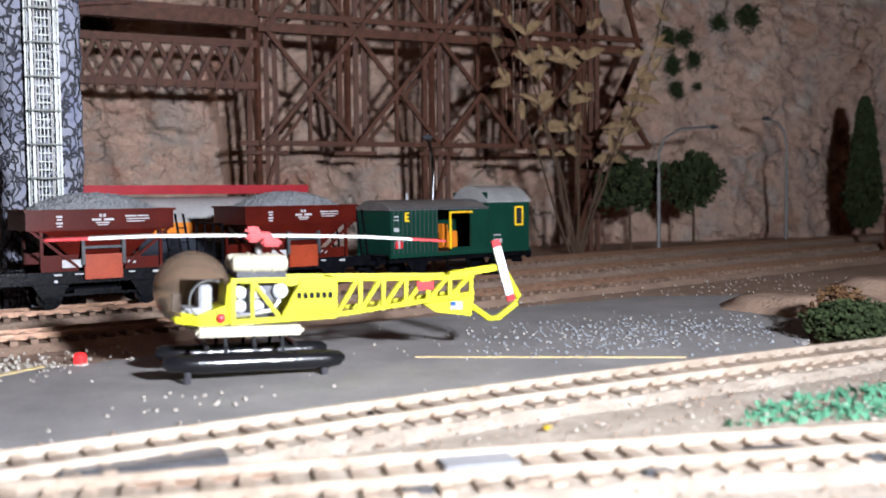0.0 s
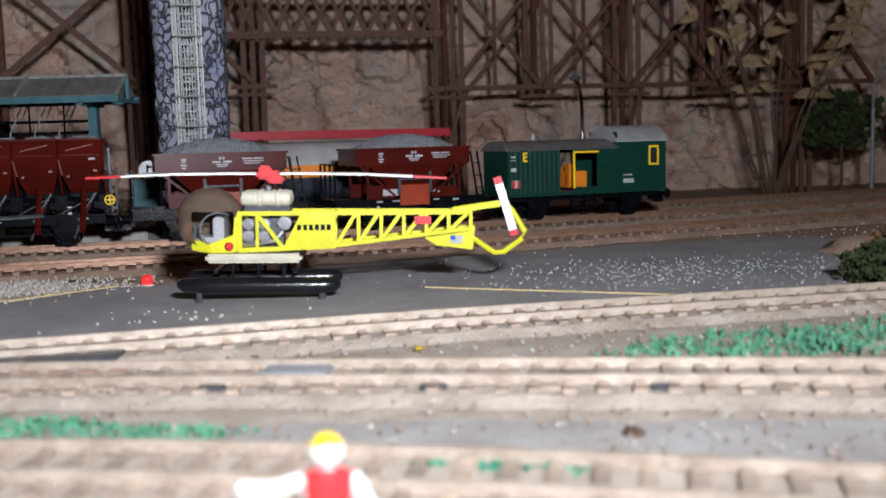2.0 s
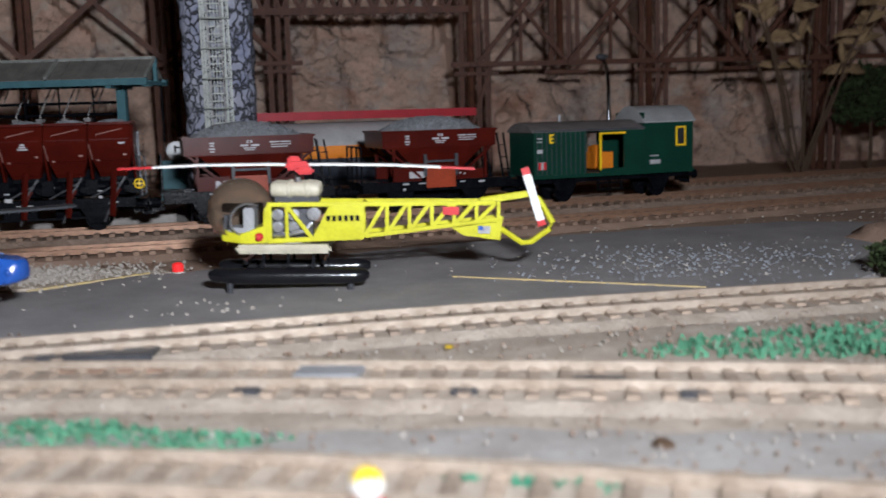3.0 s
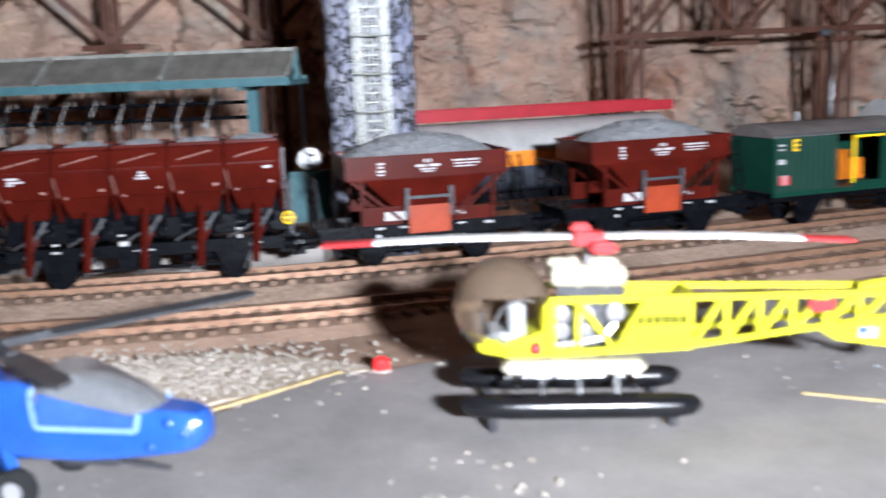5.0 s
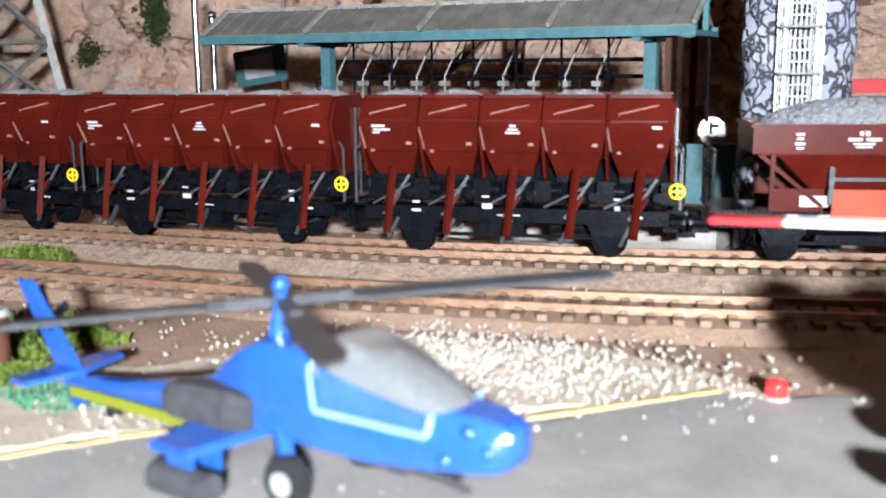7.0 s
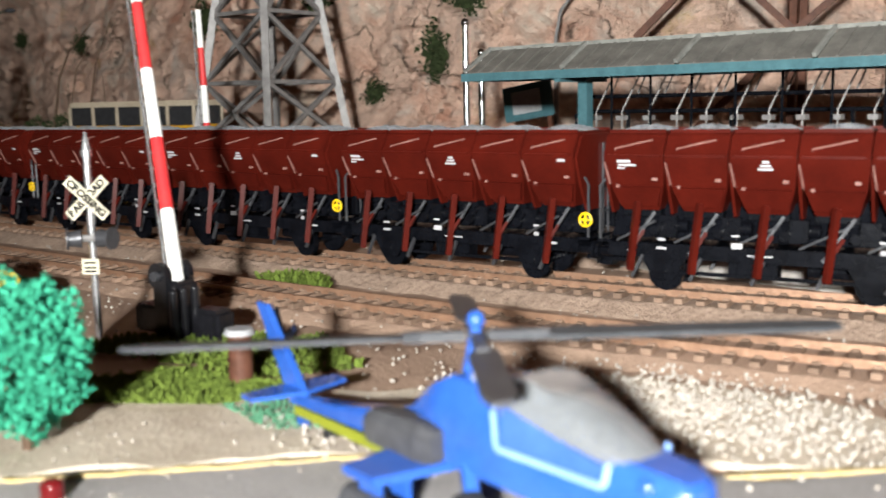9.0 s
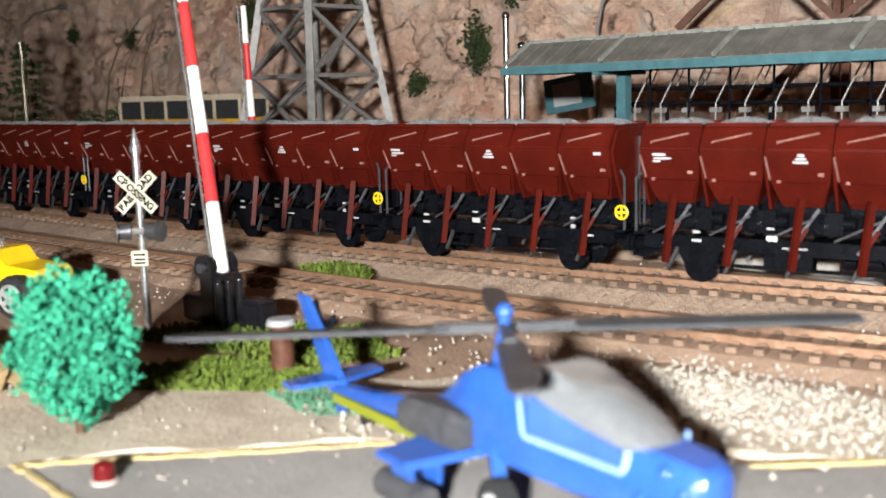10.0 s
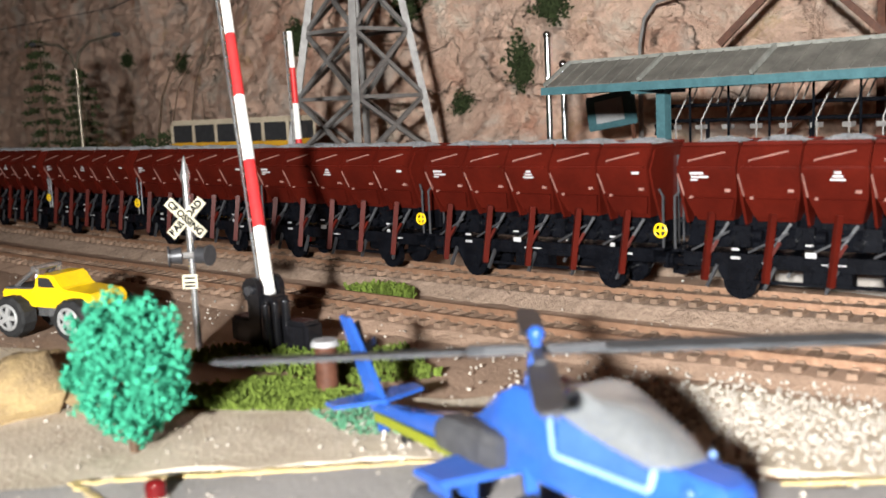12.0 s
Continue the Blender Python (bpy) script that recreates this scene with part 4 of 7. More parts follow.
def ladder_mast():
    m = thing("ladder_mast", "silver caged ladder mast in front of the rock pillar", "ladder", m=pose(0.0055, 0.1765, 0))
    for x in (-0.0078, -0.0055, 0.0055, 0.0078):
        part("upright", Solid().beam((x, 0.0 if abs(x) > 0.006 else -0.004, 0.012), (x, 0.0 if abs(x) > 0.006 else -0.004, 0.42), 0.0009), MASTPALE, m)
    for x in (-0.0067, -0.0045, -0.0018, 0.0, 0.0018, 0.0045, 0.0067):
        part("mesh_bar", Solid().beam((x, -0.0005, 0.012), (x, -0.0005, 0.42), 0.0005), MASTPALE, m)
    k = 0
    for z in np.arange(0.018, 0.415, 0.0042):
        part("rung", Solid().beam((-0.0035, -0.002, z), (0.0035, -0.002, z), 0.0006), MASTPALE, m)
        if k % 4 == 0:
            part("cage_hoop", Solid().tube([(-0.0078, 0, z), (-0.0072, -0.005, z), (-0.003, -0.0078, z), (0.003, -0.0078, z), (0.0072, -0.005, z), (0.0078, 0, z)], 0.0005, 6), MASTPALE, m)
        k += 1
    for x in (-0.0035, 0.0035):
        part("stile", Solid().beam((x, -0.002, 0.012), (x, -0.002, 0.42), 0.0007), STEEL, m)


rock_pillar()
ladder_mast()


# ---- timber trestle ----
def trestle():
    t = thing("trestle_bridge", "dark brown timber trestle viaduct with crossed braces", "bridge")

    def stick(name, a, b, w=0.0042):
        part(name, Solid().beam(a, b, w), TIMBER, t)

    Y = lambda x: 0.478 if x > 0.1 else 0.47 + (x + 0.02) * 0.22
    Z0, Z1, Z2 = 0.103, 0.2005, 0.30
    piers = [0.206, 0.288, 0.371, 0.455, 0.54]
    for i, x in enumerate(piers):
        y = Y(x)
        foot = -0.002 if i in (0, 2, 4) else Z0
        for dx in (-0.0125, -0.0045, 0.004, 0.012):
            stick("post", (x + dx, y + (dx * 120 % 1 - 0.5) * 0.008, foot), (x + dx * 0.85, y, 0.36), 0.0044)
        if foot < 0:
            stick("brace", (x - 0.014, y - 0.004, 0.02), (x + 0.014, y - 0.004, Z0), 0.003)
        stick("cap", (x - 0.022, y - 0.006, Z0), (x + 0.022, y - 0.006, Z0), 0.0045)
        stick("cap", (x - 0.020, y - 0.006, Z0 - 0.008), (x + 0.020, y - 0.006, Z0 - 0.008), 0.0032)
    for z, w in ((Z0, 0.0045), (Z1, 0.0075), (Z1 + 0.011, 0.005), (Z2, 0.007)):
        stick("chord", (0.2, Y(0.2) - 0.009, z), (0.61 if z < 0.11 else 0.60, Y(0.6) - 0.009, z), w)
    for a, b in zip(piers, piers[1:]):
        m = (a + b) / 2
        for lo, hi in ((Z0, Z1), (Z1, Z2)):
            stick("brace", (a, Y(a) - 0.0125, lo), (b, Y(b) - 0.0125, hi), 0.0036)
            stick("brace", (a, Y(a) - 0.0095, hi), (b, Y(b) - 0.0095, lo), 0.0036)
            stick("brace", (a + 0.02, Y(a) + 0.02, lo), (b + 0.02, Y(b) + 0.02, hi), 0.003)
        stick("post", (m, Y(m) - 0.004, Z0), (m, Y(m) - 0.004, Z2), 0.003)
    for a, b in (((0.54, 0.47, Z0), (0.597, 0.468, Z1)), ((0.597, 0.468, Z1), (0.565, 0.468, 0.30)), ((0.575, 0.468, 0.15), (0.61, 0.468, Z0)), ((0.597, 0.467, Z1), (0.572, 0.467, 0.15))):
        stick("brace", a, b, 0.0042)
    # lattice girder between the pillar and the first pier
    for z in (0.151, 0.186):
        stick("girder_chord", (-0.03, 0.472, z), (0.2, 0.472, z), 0.0062)
    stick("girder_chord", (-0.03, 0.472, 0.207), (0.2, 0.472, 0.205), 0.0095)
    stick("girder_chord", (-0.03, 0.478, 0.215), (0.2, 0.478, 0.213), 0.005)
    for k in range(14):
        x = -0.025 + k * 0.0158
        stick("lattice", (x, 0.4695, 0.151), (x + 0.0158, 0.4695, 0.186), 0.0034)
        stick("lattice", (x + 0.0158, 0.4735, 0.151), (x, 0.4735, 0.186), 0.0034)
        stick("hanger", (x, 0.4685, 0.1455), (x, 0.4685, 0.1515), 0.003)
    # piers further along
    for x in (0.034, -0.06, -0.165):
        y = Y(x)
        for dx in (-0.008, 0.0, 0.008) if x > -0.1 else (-0.003, 0.003):
            stick("post", (x + dx, y + dx * 0.3, -0.002), (x + dx, y, 0.36), 0.0045)
        stick("cap", (x - 0.02, y - 0.005, 0.108), (x + 0.02, y - 0.005, 0.108), 0.004)
        stick("cap", (x - 0.014, y - 0.005, 0.101), (x + 0.014, y - 0.005, 0.101), 0.003)
    for a, b in ((0.034, -0.06), (-0.06, -0.165), (-0.165, -0.26)):
        stick("brace", (a, Y(a) - 0.007, 0.111), (b, Y(b) - 0.007, 0.205), 0.0045)
        stick("brace", (b, Y(b) - 0.010, 0.111), (a, Y(a) - 0.010, 0.205), 0.0045)
        stick("brace", (a, Y(a) - 0.004, 0.205), (b, Y(b) - 0.004, 0.30), 0.0045)
        stick("chord", (a, Y(a) - 0.012, 0.207), (b, Y(b) - 0.012, 0.207), 0.007)
    stick("strut", (-0.165, Y(-0.165) - 0.006, 0.111), (-0.284, Y(-0.284) + 0.02, -0.002), 0.0045)


trestle()


# ---- tank wagon on the rear siding ----
def tank_wagon():
    x, y, a = THIRD.at(THIRD.where(0.088))
    w = thing("tank_wagon", "silver tank wagon with orange band and red top board", "wagon", m=pose(x, y, 0.0072, 0, 0, math.degrees(a)))
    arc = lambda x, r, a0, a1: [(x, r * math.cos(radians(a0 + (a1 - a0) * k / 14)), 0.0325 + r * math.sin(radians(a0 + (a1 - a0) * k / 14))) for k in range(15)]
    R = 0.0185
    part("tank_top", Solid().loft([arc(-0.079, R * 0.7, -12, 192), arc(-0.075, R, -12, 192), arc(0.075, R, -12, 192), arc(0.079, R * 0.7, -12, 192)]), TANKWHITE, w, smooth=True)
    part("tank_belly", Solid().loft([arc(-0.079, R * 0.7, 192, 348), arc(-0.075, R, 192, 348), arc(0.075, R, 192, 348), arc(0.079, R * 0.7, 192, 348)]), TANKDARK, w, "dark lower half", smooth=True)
    part("orange_band", Solid().loft([arc(-0.07, R + 0.0003, 168, 192), arc(0.016, R + 0.0003, 168, 192)]), ORANGE, w, "orange band", smooth=True)
    part("blue_emblem", Solid().box((0.025, -R - 0.0002, 0.0355), (0.0022, 0.0006, 0.007)).box((0.031, -R - 0.0002, 0.0355), (0.0022, 0.0006, 0.007)).box((0.028, -R - 0.0002, 0.038), (0.006, 0.0006, 0.002)), BLUE, w, "blue emblem")
    part("round_emblem", Solid().rod((0.016, -R + 0.001, 0.0355), (0.016, -R - 0.0006, 0.0355), 0.0034, n=16), ORANGE, w)
    for yb in (-0.0125, 0.0125):
        part("top_board", Solid().box((0, yb, 0.0553), (0.156, 0.0016, 0.0052)), BOARDRED, w, "red board along the top")
    part("top_walkway", Solid().box((0, 0, 0.0535), (0.156, 0.0226, 0.0008)), BOARDRED, w)
    part("underframe", Solid().box((0, 0, 0.0125), (0.152, 0.022, 0.004)), BLACK, w)
    for x in (-0.058, -0.043, 0.043, 0.058):
        wheelset(w, x, 0.0052)
    buffers(w, 0.083)


tank_wagon()


# ---- platform canopy ----
def platform_canopy():
    ang = math.degrees(math.atan2(0.153 - 0.188, -0.031 + 0.25))
    c = thing("platform_canopy", "weathered grey canopy roof on teal posts", "canopy", m=pose(-0.1405, 0.1705, 0, 0, 0, ang))
    L, z0, z1, d = 0.111, 0.0862, 0.0970, 0.018
    n = 4
    for i in range(n):
        x0, x1 = -L + 2 * L * i / n, -L + 2 * L * (i + 1) / n
        sh = Solid()
        sh.loft([[(x0 + 0.001, 0, z0), (x0 + 0.001, d, z1), (x0 + 0.001, d, z1 - 0.0012), (x0 + 0.001, 0, z0 - 0.0012)], [(x1 - 0.001, 0, z0), (x1 - 0.001, d, z1), (x1 - 0.001, d, z1 - 0.0012), (x1 - 0.001, 0, z0 - 0.0012)]])
        sh.loft([[(x0 + 0.001, d, z1), (x0 + 0.001, 2 * d, z0), (x0 + 0.001, 2 * d, z0 - 0.0012), (x0 + 0.001, d, z1 - 0.0012)], [(x1 - 0.001, d, z1), (x1 - 0.001, 2 * d, z0), (x1 - 0.001, 2 * d, z0 - 0.0012), (x1 - 0.001, d, z1 - 0.0012)]])
        part("roof_panel", sh, SHEET, c)
        part("batten", Solid().beam((x0, -0.0005, z0 + 0.0008), (x0, d, z1 + 0.0008), 0.0016), BATTEN, c)
        for k in range(1, 7):
            x = x0 + (x1 - x0) * k / 7
            part("sheet_rib", Solid().beam((x, 0, z0 + 0.0003), (x, d, z1 + 0.0003), 0.0008), SHEET, c)
    part("batten", Solid().beam((L, -0.0005, z0 + 0.0008), (L, d, z1 + 0.0008), 0.0016), BATTEN, c)
    part("ridge", Solid().beam((-L, d, z1 + 0.0006), (L, d, z1 + 0.0006), 0.0016), BATTEN, c)
    for y in (0.0, 2 * d):
        part("gutter", Solid().box((0, y - 0.001, z0 - 0.0022), (2 * L + 0.002, 0.0026, 0.0036)), TEAL, c)
    for x in (-0.058, 0.09):
        part("post", Solid().box((x, 0.021, 0.0425), (0.0048, 0.0048, 0.084)), TEAL, c, "teal canopy post")
        part("crossbeam", Solid().beam((x, -0.0005, z0 - 0.004), (x, 2 * d, z0 - 0.004), 0.003), TEAL, c)
    for k in range(9):
        x = -0.05 + k * 0.02
        part("hanger", Solid().rod((x, 0.03, 0.05), (x, 0.03, z0), 0.0006, n=6), BLACK, c)
    for x in (L, -L):
        part("gable_bar", Solid().beam((x, 0, z0 - 0.003), (x, 2 * d, z0 - 0.003), 0.002).beam((x, d, z0 - 0.003), (x, d, z1), 0.002), TEAL, c)


platform_canopy()
single("platform", Solid().box((-0.165, 0.215, 0.006), (0.30, 0.055, 0.013), Matrix.Rotation(radians(-9), 3, "Z")), ROADGREY, "grey station platform behind the train", "platform", kind="structure", bevel=0.0008)


def hand_rail(x, y, length, z, ang):
    r = thing("pipe_rack", "rack of black pipe rails with bent steel hooks", "rack", m=pose(x, y, 0.012, 0, 0, ang))
    for zz, dy in ((z, 0), (z - 0.011, -0.006), (z + 0.007, 0.008)):
        zz -= 0.012
        part("pipe", Solid().tube([(-length / 2 + 0.006, dy, zz - 0.008), (-length / 2, dy, zz - 0.006), (-length / 2, dy, zz - 0.002), (-length / 2 + 0.003, dy, zz), (length / 2, dy, zz)], 0.0009), BLACK, r)
    for k in range(10):
        x = -length / 2 + 0.014 + k * (length - 0.02) / 10
        s = 0.006
        zz = z - 0.012
        part("hook", Solid().tube([(x, -0.003, zz - 0.012), (x, -0.003, zz), (x + s * 0.6, 0.002, zz + 0.012), (x + s, 0.004, zz + 0.018), (x + s + 0.0016, 0.004, zz + 0.0195), (x + s + 0.003, 0.004, zz + 0.018), (x + s * 0.9, 0.002, zz + 0.008)], 0.0004, 6), STEEL, r, "bent steel hook")
        part("clamp", Solid().box((x, -0.003, zz - 0.003), (0.004, 0.004, 0.0022)), STEEL, r)
    for x in (-length / 2 + 0.03, 0, length / 2 - 0.03):
        part("leg", Solid().beam((x, 0, 0), (x, 0, z - 0.012), 0.0014), BLACK, r)


hand_rail(-0.135, 0.222, 0.165, 0.067, -9)


def milk_can(x, y, z):
    so = Solid()
    prof = [(0.0001, 0), (0.0042, 0), (0.0042, 0.009), (0.0026, 0.0118), (0.0026, 0.0135), (0.0034, 0.0137), (0.0034, 0.0147), (0.0001, 0.015)]
    so.loft([[(r * math.cos(2 * math.pi * k / 16), r * math.sin(2 * math.pi * k / 16), h) for k in range(16)] for r, h in prof])
    return single("milk_can", so, CHROME, "small dull steel milk churn on the platform", "churn", "churns on the platform", smooth=True, m=pose(x, y, z))


for p in ((-0.07, 0.188), (-0.062, 0.194), (-0.12, 0.196)):
    milk_can(*p, 0.0125)


def crate(x, y, z, ang):
    c = thing("crate_stack", "rust-brown slatted crate on the platform", "crate", m=pose(x, y, z, 0, 0, ang))
    part("box", Solid().box((0, 0, 0.012), (0.017, 0.012, 0.024)), HATCH, c, bevel=0.0004)
    for dx in (-0.004, 0.004):
        for dz in (0.008, 0.017):
            part("opening", Solid().box((dx, -0.0062, dz), (0.0045, 0.0006, 0.0045)), CREAM, c)
    for zz in (0.001, 0.0125, 0.023):
        part("slat", Solid().box((0, -0.0066, zz), (0.018, 0.001, 0.0014)), HATCH, c)


crate(-0.095, 0.2, 0.0125, -9)
crate(-0.15, 0.205, 0.0125, -12)


def notice(x, y, z):
    n = thing("notice_board", "white oval notice on a teal base", "sign", m=pose(x, y, 0.0))
    part("panel", Solid().rod((0, 0, z), (0, 0.0015, z), 0.006, n=20), ROOFPALE, n)
    part("lettering", Solid().box((-0.0005, -0.0004, z + 0.001), (0.0012, 0.0006, 0.005)).box((0.0012, -0.0004, z + 0.002), (0.0035, 0.0006, 0.0012)), BLACK, n)
    part("base", Solid().box((0, 0.001, (z - 0.006) / 2), (0.021, 0.005, z - 0.006)), TEAL, n)


notice(-0.0275, 0.235, 0.043)

# ---- distant poles, sign, pylon, bus ----
for dx in (-0.0045, 0.0045):
    p = thing("steel_pole", "bright white metal pole by the platform end", "pole", "pole pair", m=pose(-0.314 + dx * 1.2, 0.296, 0))
    part("shaft", Solid().rod((0, 0, -0.002), (0, 0, 0.118 if dx < 0 else 0.1), 0.0019, n=14), POLISH, p, smooth=True)
    part("cap", Solid().ball((0, 0, 0.119 if dx < 0 else 0.101), 0.0026, 12, 8), POLISH, p, smooth=True)
s = thing("hanging_sign", "tilted teal picture board on the rock", "sign", m=pose(-0.305, 0.345, 0.072, 0, -8, -8))
part("board", Solid().box((0, 0, 0), (0.038, 0.003, 0.022)), TEAL, s, bevel=0.0008)
part("picture", Solid().box((0, -0.0018, 0), (0.022, 0.0008, 0.014)), MASTGREY, s)
part("stake", Solid().beam((0.013, 0.003, -0.076), (0.013, 0.003, 0.004), 0.002), TIMBER, s)


def pylon(x, y, z0):
    p = thing("power_pylon", "grey steel lattice pylon on the terrace", "pylon", m=pose(x, y, z0, 0, 0, -5))
    H = 0.24
    half = lambda z: 0.0395 - 0.135 * z
    for sx in (-1, 1):
        for sy in (-1, 1):
            part("leg", Solid().beam((sx * half(-0.003), sy * half(-0.003), -0.003), (sx * half(H), sy * half(H), H), 0.0052), STEEL, p)
    levels = [0.0, 0.046, 0.094, 0.137, 0.176, 0.210]
    for i, z in enumerate(levels):
        h = half(z)
        for a, b in (((-h, -h), (h, -h)), ((h, -h), (h, h)), ((h, h), (-h, h)), ((-h, h), (-h, -h))):
            if i:
                part("girt", Solid().beam((*a, z), (*b, z), 0.0026), STEEL, p)
            if i + 1 < len(levels):
                g = half(levels[i + 1]) / h
                part("brace", Solid().beam((*a, z), (b[0] * g, b[1] * g, levels[i + 1]), 0.0026), STEEL, p)
                part("brace", Solid().beam((*b, z), (a[0] * g, a[1] * g, levels[i + 1]), 0.0026), STEEL, p)
    part("arm", Solid().beam((-0.07, 0, 0.2), (0.07, 0, 0.2), 0.003), STEEL, p)


pylon(-0.505, 0.325, 0.043)


def bus(x, y, z):
    b = thing("toy_bus", "yellow and cream bus with a row of dark windows", "bus", m=pose(x, y, z, 0, 0, 4))
    part("lower_body", Solid().box((0, 0, 0.011), (0.135, 0.03, 0.014)), BUSYELLOW, b, bevel=0.0012)
    part("roof", Solid().box((0, 0, 0.0335), (0.133, 0.03, 0.004)), BUSCREAM, b, bevel=0.0014)
    part("window_band", Solid().box((0, 0, 0.0245), (0.131, 0.028, 0.014)), GLASS, b, "dark glass")
    for k in range(6):
        for sy in (-1, 1):
            part("pillar", Solid().box((-0.0655 + k * 0.0262, sy * 0.0143, 0.0245), (0.0024, 0.0012, 0.0145)), BUSCREAM, b)
    for xx in (-0.042, 0.042):
        for sy in (-1, 1):
            part("wheel", Solid().rod((xx, sy * 0.0125, 0.0052), (xx, sy * 0.0155, 0.0052), 0.0055, n=16), RUBBER, b)


bus(-0.615, 0.3, 0.0425)


def street_lamp(x, y, z, h, reach, turn=0.0, twin=False, shine=STEEL):
    l = thing("street_lamp", "slim steel street lamp with a curved arm", "street lamp", "street lamps", m=pose(x, y, z, 0, 0, turn))
    part("lower_mast", Solid().rod((0, 0, -0.002), (0, 0, h * 0.62), 0.0021, 0.0017, 10), shine, l, smooth=True)
    for s in ((1, -1) if twin else (1,)):
        part("arm", Solid().tube([(0, 0, h * 0.6), (0, 0, h * 0.78), (s * reach * 0.12, 0, h * 0.9), (s * reach * 0.4, 0, h * 0.97), (s * reach, 0, h)], 0.0013), shine, l)
        part("lamp_head", Solid().ball((s * (reach + 0.004), 0, h), (0.0062, 0.003, 0.0022), 10, 6), DARKGREY, l, smooth=True)


street_lamp(0.263, 0.262, 0, 0.097, -0.012, 40, shine=POLISH)
street_lamp(0.572, 0.405, 0, 0.122, 0.07, 6)
street_lamp(0.786, 0.455, 0, 0.136, -0.03, -10)
street_lamp(-0.855, 0.305, 0.036, 0.122, 0.058, 6, True, BRASS)
street_lamp(-0.335, 0.44, 0, 0.15, 0.03, 10)


def barrier(x, y, z, lean, turn, length, base=True, name="crossing_barrier"):
    b = thing(name, "raised red and white level crossing barrier on a black stand" if base else "distant raised red and white barrier pole", "barrier", "crossing barriers", m=pose(x, y, z))
    d = Vector((math.sin(radians(lean)) * math.cos(radians(turn)), math.sin(radians(lean)) * math.sin(radians(turn)), math.cos(radians(lean))))
    start = Vector((0, 0, 0.018)) if base else Vector((0, 0, 0))
    step = length / 6
    for k in range(6):
        part("arm_section", Solid().rod(start + d * step * k, start + d * step * (k + 0.998), 0.0024 - 0.00012 * k, 0.0024 - 0.00012 * (k + 1), 12), BLADEWHITE if (k % 2 == 0) == base else SIGNALRED, b, smooth=True)
    side = Vector((-0.0042, -0.0005, 0))
    part("skirt_wire", Solid().rod(start + side, start + side + d * length, 0.0005, n=6), CHROME, b)
    for k in range(26):
        part("skirt_link", Solid().beam(start + d * length * (k + 0.5) / 26, start + side + d * length * (k + 0.9) / 26, 0.0006), CHROME, b)
    if base:
        part("stand", Solid().box((0.001, 0, 0.009), (0.0085, 0.009, 0.021)), FLOATBLACK, b, bevel=0.0012)
        for sy in (-1, 1):
            part("cheek", Solid().rod((-0.003, sy * 0.0058, 0.021), (-0.003, sy * 0.0038, 0.021), 0.0042, n=16).box((-0.002, sy * 0.0048, 0.011), (0.006, 0.0018, 0.020)), FLOATBLACK, b)
        for dy in (-0.0066, -0.0024, 0.0022):
            part("drive_column", Solid().rod((0.0052, dy, -0.001), (0.0052, dy, 0.0165), 0.0015, n=12).ball((0.0052, dy, 0.0165), 0.0015, 12, 6), FLOATBLACK, b, smooth=True)
        part("pivot", Solid().rod((-0.003, -0.0072, 0.021), (-0.003, 0.0072, 0.021), 0.0016, n=12), GUNMETAL, b, smooth=True)
        part("counterweight", Solid().box((-0.012, 0.002, 0.006), (0.013, 0.010, 0.009)), FLOATBLACK, b, bevel=0.001)
        part("rear_block", Solid().box((0.011, 0.004, 0.005), (0.012, 0.009, 0.011)), FLOATBLACK, b, bevel=0.0015)


barrier(-0.2385, -0.001, 0, 25, 150, 0.150)
barrier(-0.431, 0.195, 0, 2, 180, 0.128, False, "barrier_pole")


